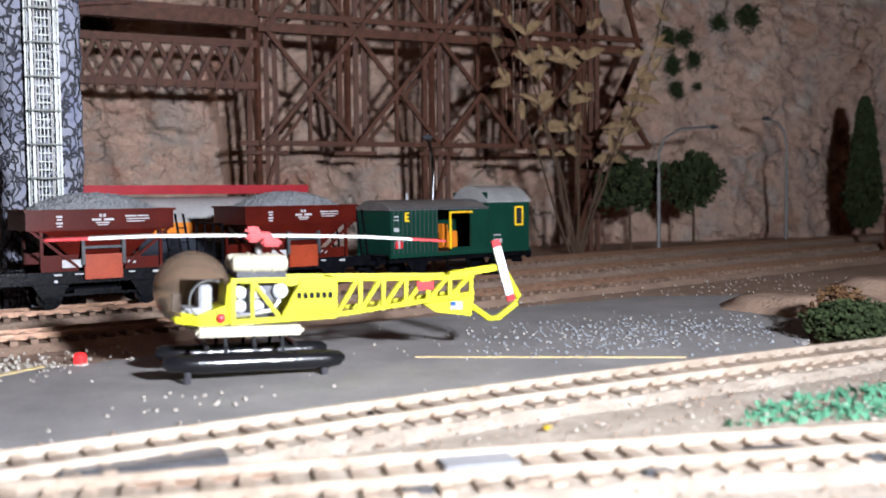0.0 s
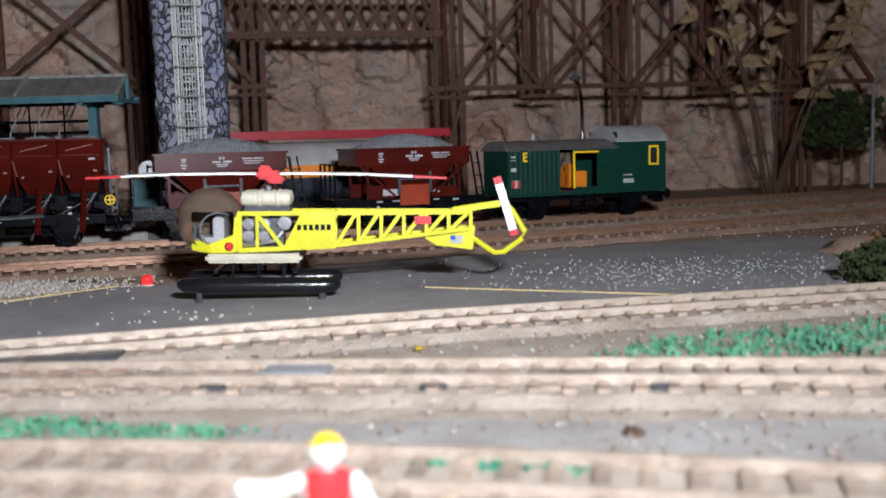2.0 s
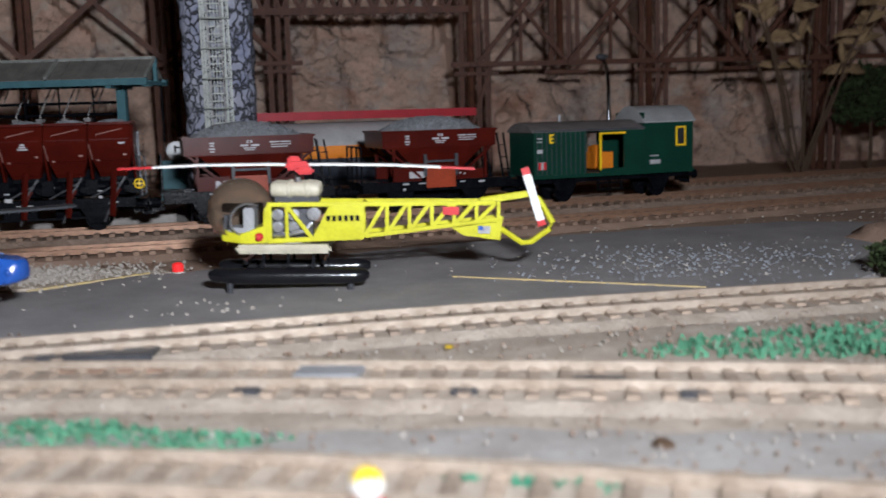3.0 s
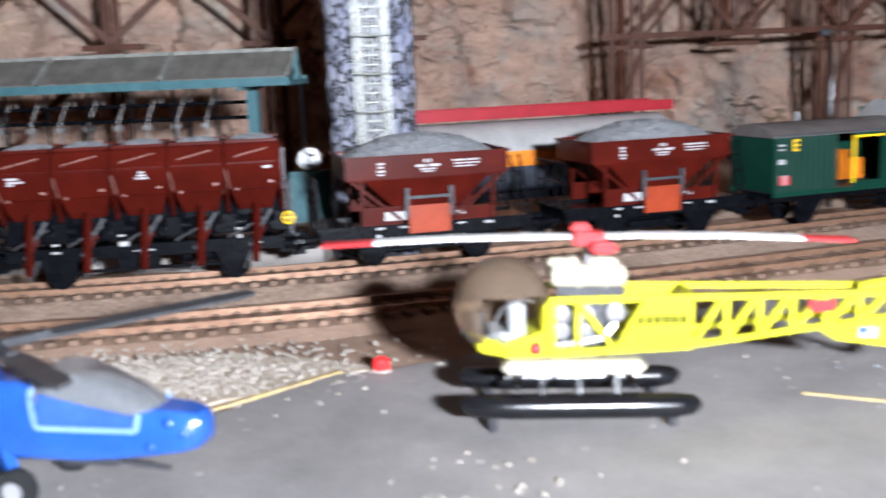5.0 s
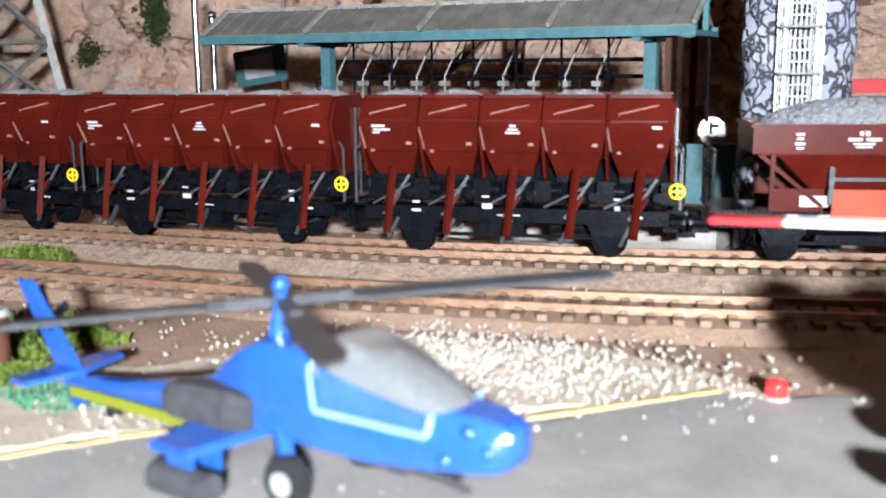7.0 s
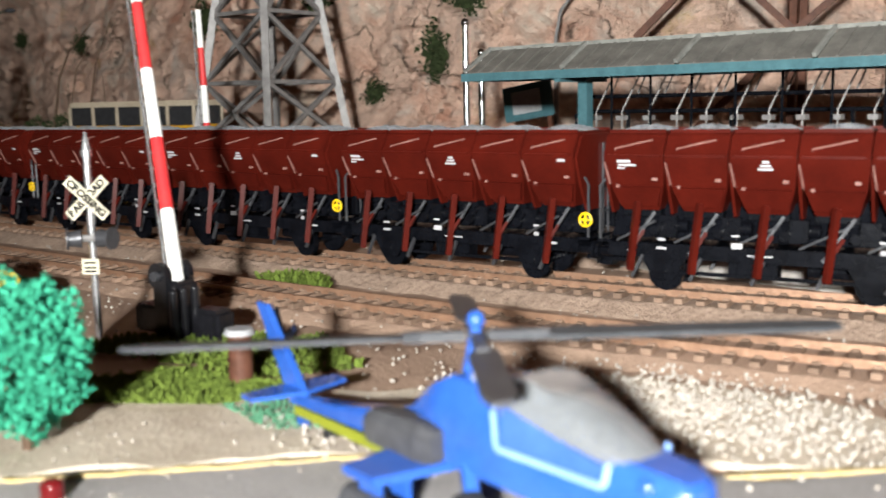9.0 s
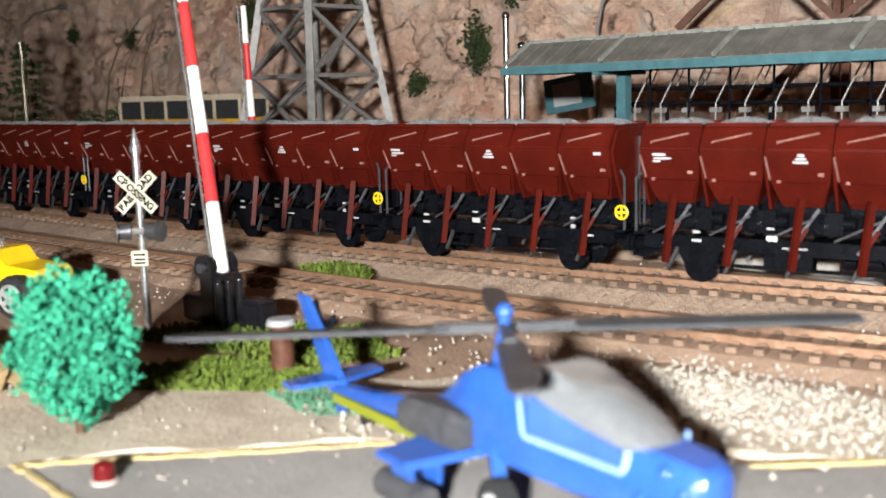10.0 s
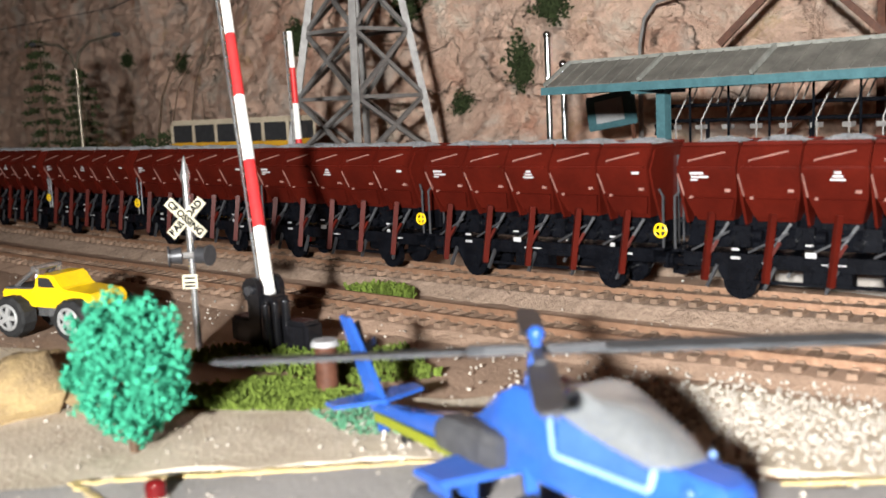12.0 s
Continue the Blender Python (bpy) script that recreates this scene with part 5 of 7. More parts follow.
def crossing_sign(x, y):
    c = thing("crossing_sign", "silver post with a crossbuck and round warning lamps", "sign", m=pose(x, y, 0, 0, 0, 34))
    part("post", Solid().rod((0, 0, -0.001), (0, 0, 0.0585), 0.0013, n=12), CHROME, c, smooth=True)
    part("finial", Solid().rod((0, 0, 0.0585), (0, 0, 0.0605), 0.0019, n=12).rod((0, 0, 0.0605), (0, 0, 0.0665), 0.0016, 0.0002, 12), CHROME, c, smooth=True)
    for s in (-1, 1):
        bl = part("crossbuck_blade", Solid().box((0, -0.0019 - 0.0006 * (s + 1) / 2, 0.0455), (0.0168, 0.0006, 0.0036), Matrix.Rotation(radians(45 * s), 3, "Y")), CREAM, c, "cream blade with dark lettering")
        word = "RAILROAD" if s < 0 else "CROSSING"
        cu = bpy.data.curves.new("lettering", "FONT")
        cu.body, cu.size, cu.align_x, cu.align_y, cu.extrude = word, 0.0032, "CENTER", "CENTER", 0.0001
        cu.offset = 0.00012
        tx = new("lettering", cu)
        tx.data.materials.append(BLACK)
        dg = bpy.context.evaluated_depsgraph_get()
        me = bpy.data.meshes.new_from_object(tx.evaluated_get(dg))
        bpy.data.objects.remove(tx)
        me.materials.clear()
        me.materials.append(BLACK)
        ob = new("lettering", me)
        ob.parent = bl
        ob.matrix_local = pose(0, -0.0025 - 0.0006 * (s + 1) / 2, 0.0455) @ pose(0, 0, 0, 0, 45 * s, 0) @ pose(0, 0, 0, 90, 0, 0)
    part("lamp_bar", Solid().rod((-0.007, -0.001, 0.0325), (0.007, -0.001, 0.0325), 0.0012, n=8), STEEL, c)
    for sx in (-1, 1):
        part("warning_lamp", Solid().rod((sx * 0.0030, -0.001, 0.0325), (sx * 0.0068, -0.0022, 0.0325), 0.0030, 0.0024, 16).rod((sx * 0.0068, -0.0022, 0.0325), (sx * 0.0074, -0.0024, 0.0325), 0.0036, n=18), GUNMETAL, c, smooth=True)
    part("plate", Solid().box((-0.0004, -0.002, 0.0235), (0.0055, 0.0006, 0.005)), CREAM, c)
    pl = Solid()
    for zz in (0.0248, 0.0232, 0.0220):
        pl.box((-0.0004, -0.0025, zz), (0.0038, 0.0003, 0.0006))
    part("plate_lettering", pl, BLACK, c)


crossing_sign(-0.265, -0.012)


# ---- yellow helicopter ----
def yellow_helicopter():
    h = thing("yellow_helicopter", "yellow bubble-canopy toy helicopter on black floats", "helicopter", m=pose(0.05, -0.046, 0.0005, 0, 1.6, -5))
    bx, bz, R = -0.0212, 0.0282, 0.0121
    # bubble with its side opening left free
    so, n, k = Solid(), 28, 20
    keep = lambda p: not (p[1] < -0.0062 and p[0] > bx - 0.004 and p[2] < bz + 0.003 and p[2] > bz - 0.0085)
    so.ball((bx, 0, bz), (R, R * 0.92, R), n, k)
    so.f = [f for f in so.f if keep([sum(so.v[i][a] for i in f) / len(f) for a in range(3)])]
    part("bubble", so, BUBBLE, h, "smoked brown bubble canopy", smooth=True)
    ring = [(bx + 0.0042 + 0.0064 * math.cos(k * math.pi / 12), bz - 0.0028 + 0.0062 * math.sin(k * math.pi / 12)) for k in range(25)]
    part("bubble_rim", Solid().tube([(x, -0.92 * math.sqrt(max(R * R - (x - bx) ** 2 - (z - bz) ** 2, 1e-6)), z) for x, z in ring if x < bx + 0.0085], 0.00035, 6), CHROME, h, "bright rim of the door opening", smooth=True)
    part("seat", Solid().box((bx + 0.0035, 0, bz - 0.0035), (0.004, 0.011, 0.010)).box((bx, 0, bz - 0.007), (0.008, 0.012, 0.0025)), MASTGREY, h, bevel=0.0006)
    part("console", Solid().box((bx - 0.005, 0, bz - 0.005), (0.002, 0.004, 0.007)), DARKGREY, h)
    hull = [(-0.0295, 0.001, 0.0205, 0.0215), (-0.027, 0.0065, 0.0178, 0.0215), (-0.020, 0.0088, 0.0170, 0.0205), (-0.012, 0.0092, 0.0172, 0.0235), (-0.0115, 0.009, 0.0174, 0.030), (-0.0095, 0.0085, 0.0176, 0.0312)]
    part("nose_tub", Solid().loft([[(x, -w, zb), (x, w, zb), (x, w, zt), (x, -w, zt)] for x, w, zb, zt in hull]), YELLOW, h, bevel=0.0006)
    part("red_light", Solid().ball((-0.0135, -0.0094, 0.0195), 0.0016, 10, 6), SIGNALRED, h)
    for sy in (-1, 1):
        y = sy * 0.0088
        part("side_panel", Solid().loft([[(0.0065, y - 0.0005, 0.0182), (0.0065, y + 0.0005, 0.0182), (0.012, y + 0.0005, 0.0312), (0.012, y - 0.0005, 0.0312)], [(0.0245, sy * 0.0078 - 0.0005, 0.0198), (0.0245, sy * 0.0078 + 0.0005, 0.0198), (0.0245, sy * 0.0078 + 0.0005, 0.0312), (0.0245, sy * 0.0078 - 0.0005, 0.0312)]]), YELLOW, h)
        for a, b, w in (((-0.0105, 0.0312), (0.0735, 0.0312), 0.0016), ((-0.0105, 0.0180), (0.0245, 0.0192), 0.0017), ((0.0245, 0.0195), (0.0735, 0.0252), 0.0015), ((-0.0098, 0.018), (-0.0098, 0.031), 0.0019), ((-0.0035, 0.031), (-0.0035, 0.018), 0.0012), ((-0.0035, 0.031), (0.0058, 0.0185), 0.0014), ((0.0062, 0.0185), (0.0125, 0.0305), 0.0014)):
            ya, yb = sy * (0.0088 - 0.060 * max(a[0], 0)), sy * (0.0088 - 0.060 * max(b[0], 0))
            part("frame_tube", Solid().beam((a[0], ya, a[1]), (b[0], yb, b[1]), w), YELLOW, h, bevel=0.0003)
        for i in range(6):
            x0, x1 = 0.0245 + i * 0.0082, 0.0245 + (i + 1) * 0.0082
            zb = lambda x: 0.0195 + (x - 0.0245) * 0.116
            yy = lambda x: sy * (0.0088 - 0.060 * x)
            if sy < 0:
                part("lattice", Solid().beam((x0, yy(x0), zb(x0)), (x1 - 0.001, yy(x1), 0.0312), 0.0014), YELLOW, h)
                part("lattice", Solid().beam((x1, yy(x1), zb(x1)), (x1, yy(x1), 0.0312), 0.0013), YELLOW, h)
    part("engine", Solid().box((-0.002, 0, 0.0232), (0.015, 0.009, 0.009)).box((0.0035, 0, 0.0275), (0.007, 0.008, 0.004)), GUNMETAL, h, "dark engine block", bevel=0.0004)
    for x, z, r in ((-0.0070, 0.0272, 0.0016), (-0.0070, 0.0228, 0.0016), (-0.0012, 0.0272, 0.0016), (-0.0012, 0.0228, 0.0016), (0.0060, 0.0275, 0.0019)):
        part("cylinder", Solid().rod((x, -0.0072, z), (x, 0.0072, z), r, n=12).rod((x, -0.0064, z), (x, -0.0060, z), r * 1.3, n=12).rod((x, -0.0050, z), (x, -0.0046, z), r * 1.3, n=12), CHROME, h, "silver engine cylinder", smooth=True)
    part("exhaust", Solid().tube([(-0.0085, -0.0074, 0.0198), (-0.003, -0.0080, 0.0204), (0.003, -0.0076, 0.0215), (0.0055, -0.0066, 0.0245)], 0.0009, 8), CHROME, h, smooth=True)
    for a, b in (((0.0245, 0.0312), (0.0245, 0.0195)), ((0.0735, 0.0312), (0.0735, 0.0252))):
        part("cross_tube", Solid().beam((a[0], -0.006, a[1]), (a[0], 0.006, a[1]), 0.0012), YELLOW, h)
    part("tail_fin", Solid().loft([[(0.0545, -0.0038, 0.0232), (0.0545, -0.003, 0.0232), (0.0755, -0.003, 0.0262), (0.0755, -0.0038, 0.0262)], [(0.061, -0.0038, 0.0190), (0.061, -0.003, 0.0190), (0.0745, -0.003, 0.0172), (0.0745, -0.0038, 0.0172)]]), YELLOW, h, bevel=0.0002)
    part("flag", Solid().box((0.0685, -0.0042, 0.0212), (0.0045, 0.0003, 0.0028)), WHITE, h, "small flag decal")
    part("flag_corner", Solid().box((0.0672, -0.0045, 0.0219), (0.0018, 0.0002, 0.0014)), BLUE, h)
    part("badge", Solid().box((0.0560, -0.0062, 0.0285), (0.006, 0.0004, 0.0030)), SIGNALRED, h, "red and white badge")
    part("tail_guard", Solid().tube([(0.0675, 0, 0.0318), (0.0785, 0, 0.0335), (0.0865, 0, 0.0345), (0.0895, 0, 0.0318), (0.0945, 0, 0.0235), (0.0935, 0, 0.0210), (0.0865, 0, 0.0160), (0.0830, 0, 0.0158), (0.0745, 0, 0.0215)], 0.0011), YELLOW, h, smooth=True)
    part("tail_boom_cap", Solid().box((0.076, 0, 0.0328), (0.018, 0.003, 0.0022), Matrix.Rotation(radians(-9), 3, "Y")), YELLOW, h)
    tr = part("tail_rotor", Solid().beam((0.0842, -0.0028, 0.0415), (0.0896, -0.0028, 0.0245), 0.0006, 0.0030), BLADEWHITE, h, "white tail rotor blade")
    for a, b in (((0.0834, -0.0028, 0.0440), (0.0842, -0.0028, 0.0415)), ((0.0896, -0.0028, 0.0245), (0.0902, -0.0028, 0.0225))):
        part("red_tip", Solid().beam(a, b, 0.0008, 0.0030), SIGNALRED, tr)
    for yt in (-0.0048, 0.0048):
        tank = [(x, r) for x, r in ((-0.0098, 0.0012), (-0.0092, 0.0024), (-0.0080, 0.0028), (-0.0035, 0.0028), (-0.0032, 0.0031), (-0.0022, 0.0031), (-0.0019, 0.0028), (0.0030, 0.0028), (0.0033, 0.0031), (0.0043, 0.0031), (0.0046, 0.0028), (0.0068, 0.0028), (0.0080, 0.0024), (0.0086, 0.0012))]
        part("fuel_tank", Solid().loft([[(x, yt + r * math.cos(math.pi * k / 8), 0.0364 + r * math.sin(math.pi * k / 8)) for k in range(16)] for x, r in tank]), CREAM, h, "cream fuel tank with raised bands", smooth=True)
    part("tank_cradle", Solid().box((0.0, 0, 0.0328), (0.016, 0.012, 0.0022)), DARKGREY, h)
    part("mast", Solid().rod((0, 0, 0.036), (0, 0, 0.0445), 0.0011, n=10), STEEL, h)
    part("rotor_hub", Solid().box((0, 0, 0.0448), (0.0085, 0.0065, 0.0032)).box((0.003, -0.005, 0.0432), (0.0065, 0.004, 0.0026)).box((-0.0015, 0.003, 0.0468), (0.005, 0.004, 0.0026)), SIGNALRED, h, "red rotor hub", bevel=0.0008)
    for s in (-1, 1):
        bl = part("rotor_blade", Solid().loft([[(s * x, y - c / 2, z), (s * x, y + c / 2, z + 0.0003), (s * x, y + c / 2, z + 0.0009), (s * x, y - c / 2, z + 0.0007)] for x, y, z, c in ((0.003, 0, 0.0448, 0.003), (0.012, 0, 0.0449, 0.0044), (0.035, 0, 0.0446, 0.0044), (0.0525, 0, 0.0438, 0.0044))]), BLADEWHITE, h, "white rotor blade")
        part("blade_tip", Solid().loft([[(s * x, y - c / 2, z), (s * x, y + c / 2, z + 0.0003), (s * x, y + c / 2, z + 0.0009), (s * x, y - c / 2, z + 0.0007)] for x, y, z, c in ((0.0525, 0, 0.0438, 0.0044), (0.065, 0, 0.0432, 0.0040))]), SIGNALRED, bl, "red blade tip")
    for sy in (-1, 1):
        y = sy * 0.0115
        part("float", Solid().loft([[(x, y + r * 1.0 * math.cos(2 * math.pi * k / 14), z + r * math.sin(2 * math.pi * k / 14)) for k in range(14)] for x, z, r in ((-0.0315, 0.0062, 0.0012), (-0.0295, 0.006, 0.0026), (-0.02, 0.0056, 0.0030), (0.02, 0.0056, 0.0030), (0.0245, 0.0058, 0.0024), (0.0262, 0.006, 0.001))]), FLOATBLACK, h, "black rubber float", smooth=True)
        for x in (-0.024, 0.0195):
            part("foot", Solid().rod((x, y, -0.0005), (x, y, 0.004), 0.0012, n=8), DARKGREY, h)
        part("side_step", Solid().box((-0.0045, sy * 0.0102, 0.0154), (0.034, 0.0055, 0.0032)), CREAM, h, "cream side step", bevel=0.001)
        for x in (-0.012, -0.003, 0.006):
            part("strut", Solid().beam((x, y, 0.007), (x, sy * 0.0085, 0.0145), 0.0011), BLACK, h)
    for x in (-0.018, 0.010):
        part("cross_strut", Solid().beam((x, -0.0115, 0.0105), (x, 0.0115, 0.0105), 0.0014), FLOATBLACK, h)
    for k in range(6):
        part("registration_bar", Solid().box((0.0115 + k * 0.0021, -0.0092 + k * 0.00012, 0.0262), (0.0014, 0.0006, 0.0020)), BLACK, h, "dark registration bar")


yellow_helicopter()


# ---- blue helicopter ----
def blue_helicopter():
    h = thing("blue_helicopter", "blue toy attack helicopter with dark grey rotor blades", "helicopter", m=pose(-0.0853, -0.0663, 0.0, 0, 0, -17.7))

    def body_part(name, so, *rest, **more):
        """The airframe is drawn long and shortened here, the tail more than the nose."""
        so.v = [(v[0] * (0.871 if v[0] > 0 else 0.82), v[1], v[2]) for v in so.v]
        return part(name, so, *rest, **more)

    sec = [(0.0575, 0.0020, 0.0142, 0.0182), (0.0565, 0.0040, 0.0128, 0.0196), (0.0525, 0.0056, 0.0116, 0.0204), (0.0425, 0.0066, 0.0104, 0.0210), (0.036, 0.0072, 0.0098, 0.0214), (0.028, 0.0078, 0.0092, 0.0222), (0.0175, 0.0083, 0.0090, 0.0250), (0.012, 0.0084, 0.0090, 0.0262), (0.0, 0.0085, 0.0090, 0.0264), (-0.008, 0.0078, 0.0086, 0.0232), (-0.018, 0.0058, 0.0066, 0.0170), (-0.03, 0.0042, 0.0052, 0.0136), (-0.055, 0.0030, 0.0038, 0.0096), (-0.077, 0.0022, 0.0030, 0.0074)]
    ring = lambda x, w, b, t: [(x, w * sx * (1 if abs(k) < 2 else 0.62), b + (t - b) * f) for sx, f, k in ((-1, 0.12, 0), (-0.62, 0.0, 0), (0.62, 0.0, 0), (1, 0.12, 0), (1, 0.62, 0), (0.68, 1.0, 0), (-0.68, 1.0, 0), (-1, 0.62, 0))]
    body_part("fuselage", Solid().loft([ring(*s) for s in sec]), BLUE, h, bevel=0.0004, smooth=True)
    cs = [(0.0455, 0.0040, 0.0190, 0.0210), (0.039, 0.0060, 0.0198, 0.0240), (0.031, 0.0070, 0.0203, 0.0268), (0.023, 0.0074, 0.0210, 0.0290), (0.0175, 0.0072, 0.0215, 0.0290), (0.0150, 0.0064, 0.0220, 0.0268)]
    body_part("canopy", Solid().loft([ring(*s) for s in cs]), CANOPY, h, "cloudy grey canopy", smooth=True)
    for sy in (-1, 1):
        body_part("side_window", Solid().loft([[(0.0180, sy * 0.0080, 0.0178), (0.0180, sy * 0.0086, 0.0178), (0.0180, sy * 0.0078, 0.0246), (0.0180, sy * 0.0072, 0.0246)], [(0.0415, sy * 0.0062, 0.0176), (0.0415, sy * 0.0070, 0.0176), (0.0415, sy * 0.0064, 0.0200), (0.0415, sy * 0.0056, 0.0200)]]), BLUEGLASS, h, "dark blue side window")
        for p, q in (((0.0172, 0.0082, 0.0264), (0.0164, 0.0087, 0.0240)), ((0.0164, 0.0087, 0.0240), (0.0172, 0.0087, 0.0176)), ((0.0172, 0.0087, 0.0176), (0.0425, 0.0072, 0.0172)), ((0.0425, 0.0072, 0.0172), (0.0432, 0.0066, 0.0210))):
            body_part("window_frame", Solid().beam((p[0], sy * p[1], p[2]), (q[0], sy * q[1], q[2]), 0.0010), WINDOWFRAME, h, "pale blue window frame", bevel=0.0003)
        # Small glossy bumps added only to catch highlights on the nose.
        for x, y, z in ((0.0500, 0.0052, 0.0186), (0.0535, 0.0046, 0.0160), (0.0455, 0.0062, 0.0136)):
            body_part("nose_glint_bump", Solid().ball((x, sy * y, z), (0.0016, 0.0012, 0.0013), 12, 8), BLUE, h, smooth=True)
        body_part("engine_pod", Solid().loft([[(x, sy * 0.0085 + w * cy, 0.0134 + t * cz) for cy, cz in ((-1, -0.7), (1, -0.7), (1, 0.6), (0.6, 1), (-0.6, 1), (-1, 0.6))] for x, w, t in ((-0.0255, 0.0024, 0.0022), (-0.0225, 0.0034, 0.0036), (-0.004, 0.0038, 0.0044), (0.001, 0.0030, 0.0036))]), DARKGREY, h, "dark grey engine pod", bevel=0.0003)
        body_part("stripe", Solid().beam((-0.075, sy * 0.0024, 0.0050), (-0.014, sy * 0.0074, 0.0082), 0.0008, 0.0022), OLIVE, h, "olive stripe")
        body_part("wing", Solid().loft([[(x0, y, z), (x1, y, z), (x1, y, z + 0.0016), (x0, y, z + 0.0016)] for x0, x1, y, z in ((-0.014, 0.004, sy * 0.006, 0.0102), (-0.014, -0.002, sy * 0.022, 0.0092))]), BLUE, h, bevel=0.0004)
        for y in (0.0135, 0.0195):
            body_part("pylon", Solid().box((-0.007, sy * y, 0.0073), (0.008, 0.0012, 0.0055)), BLUE, h, bevel=0.0003)
        body_part("rocket_pod", Solid().rod((-0.015, sy * 0.0195, 0.0040), (0.002, sy * 0.0195, 0.0040), 0.0030, n=12), DARKGREY, h, bevel=0.0003)
        part("gear_leg", Solid().beam((0.006, sy * 0.0075, 0.012), (0.010, sy * 0.0095, 0.0048), 0.0024), BLUE, h)
        wh = part("wheel", Solid().rod((0.010, sy * 0.0085, 0.0044), (0.010, sy * 0.0118, 0.0044), 0.0046, n=20), RUBBER, h, bevel=0.0005)
        part("hub_cap", Solid().rod((0.010, sy * 0.0118, 0.0044), (0.010, sy * 0.0122, 0.0044), 0.0022, n=12), MASTGREY, wh)
        body_part("stabiliser", Solid().loft([[(x0, y, 0.0082), (x1, y, 0.0082), (x1, y, 0.0092), (x0, y, 0.0092)] for x0, x1, y in ((-0.084, -0.073, 0.0), (-0.083, -0.077, sy * 0.0125))]), BLUE, h)
    body_part("gun", Solid().rod((0.020, 0, 0.0080), (0.046, 0, 0.0066), 0.0006, n=8).box((0.026, 0, 0.0082), (0.014, 0.004, 0.0024)), DARKGREY, h)
    body_part("fin", Solid().loft([[(-0.070, -0.0010, 0.0050), (-0.070, 0.0010, 0.0050), (-0.081, 0.0010, 0.0050), (-0.081, -0.0010, 0.0050)], [(-0.0935, -0.0007, 0.0268), (-0.0935, 0.0007, 0.0268), (-0.1000, 0.0007, 0.0268), (-0.1000, -0.0007, 0.0268)]]), BLUE, h, bevel=0.0003)
    body_part("lower_fin", Solid().loft([[(-0.072, -0.0008, 0.006), (-0.072, 0.0008, 0.006), (-0.079, 0.0008, 0.006), (-0.079, -0.0008, 0.006)], [(-0.074, -0.0006, 0.0004), (-0.074, 0.0006, 0.0004), (-0.078, 0.0006, 0.0004), (-0.078, -0.0006, 0.0004)]]), BLUE, h)
    for a in (30, 120):
        c, s = 0.0085 * math.cos(radians(a)), 0.0085 * math.sin(radians(a))
        body_part("tail_blade", Solid().beam((-0.090 - c, 0.0022, 0.0180 - s), (-0.090 + c, 0.0022, 0.0180 + s), 0.0007, 0.0020), FLOATBLACK, h)
    body_part("tail_wheel", Solid().rod((-0.062, -0.0010, 0.0018), (-0.062, 0.0010, 0.0018), 0.0018, n=14), RUBBER, h)
    body_part("tail_strut", Solid().beam((-0.060, 0, 0.005), (-0.062, 0, 0.0018), 0.0012), BLUE, h)
    part("mast", Solid().rod((-0.001, 0, 0.0245), (0, 0, 0.033), 0.0022, 0.0012, 12), BLUE, h, smooth=True)
    part("rotor_knob", Solid().rod((0, 0, 0.032), (0, 0, 0.0345), 0.0011, n=10).ball((0, 0, 0.0353), 0.0017, 12, 8), BLUE, h, smooth=True)
    for k, ln in enumerate((0.066, 0.038, 0.062, 0.040)):
        a = radians(55.2 + 90 * k)
        m = Matrix.Rotation(a, 3, "Z")
        so = Solid()
        so.loft([[m @ Vector(p) for p in ((x, -c, z), (x, c, z + 0.0005), (x, c, z + 0.0012), (x, -c, z + 0.0008))] for x, c, z in ((0.001, 0.001, 0.0318), (0.010, 0.0012, 0.0319), (0.014, 0.0026, 0.0318), (ln - 0.004, 0.0026, 0.0315), (ln, 0.0014, 0.0315))])
        part("rotor_blade", so, ROTORGREY if k % 2 == 0 else GUNMETAL, h, "dark grey rotor blade" if k % 2 == 0 else "grey rotor blade")
        part("blade_grip", Solid().beam(m @ Vector((0.002, 0, 0.0325)), m @ Vector((0.013, 0, 0.0325)), 0.0022, 0.0018), DARKGREY, h)


blue_helicopter()


# ---- beacon lamps on the pad ----
def beacon(x, y, lens, label):
    b = thing("pad_beacon", label, "beacon lamp", "pad beacons", m=pose(x, y, 0))
    part("socket", Solid().rod((0, 0, -0.001), (0, 0, 0.0012), 0.0030, 0.0028, 14), PEBBLE, b)
    part("lens", Solid().rod((0, 0, 0.0010), (0, 0, 0.0036), 0.0023, n=16).ball((0, 0, 0.0036), (0.0023, 0.0023, 0.0014), 16, 8), lens, b, smooth=True)


beacon(0.0, 0.0, REDLAMP, "glowing red beacon lamp at the pad edge")
beacon(-0.1555, -0.1055, REDOFF, "dark red unlit beacon lamp beside the yellow line")


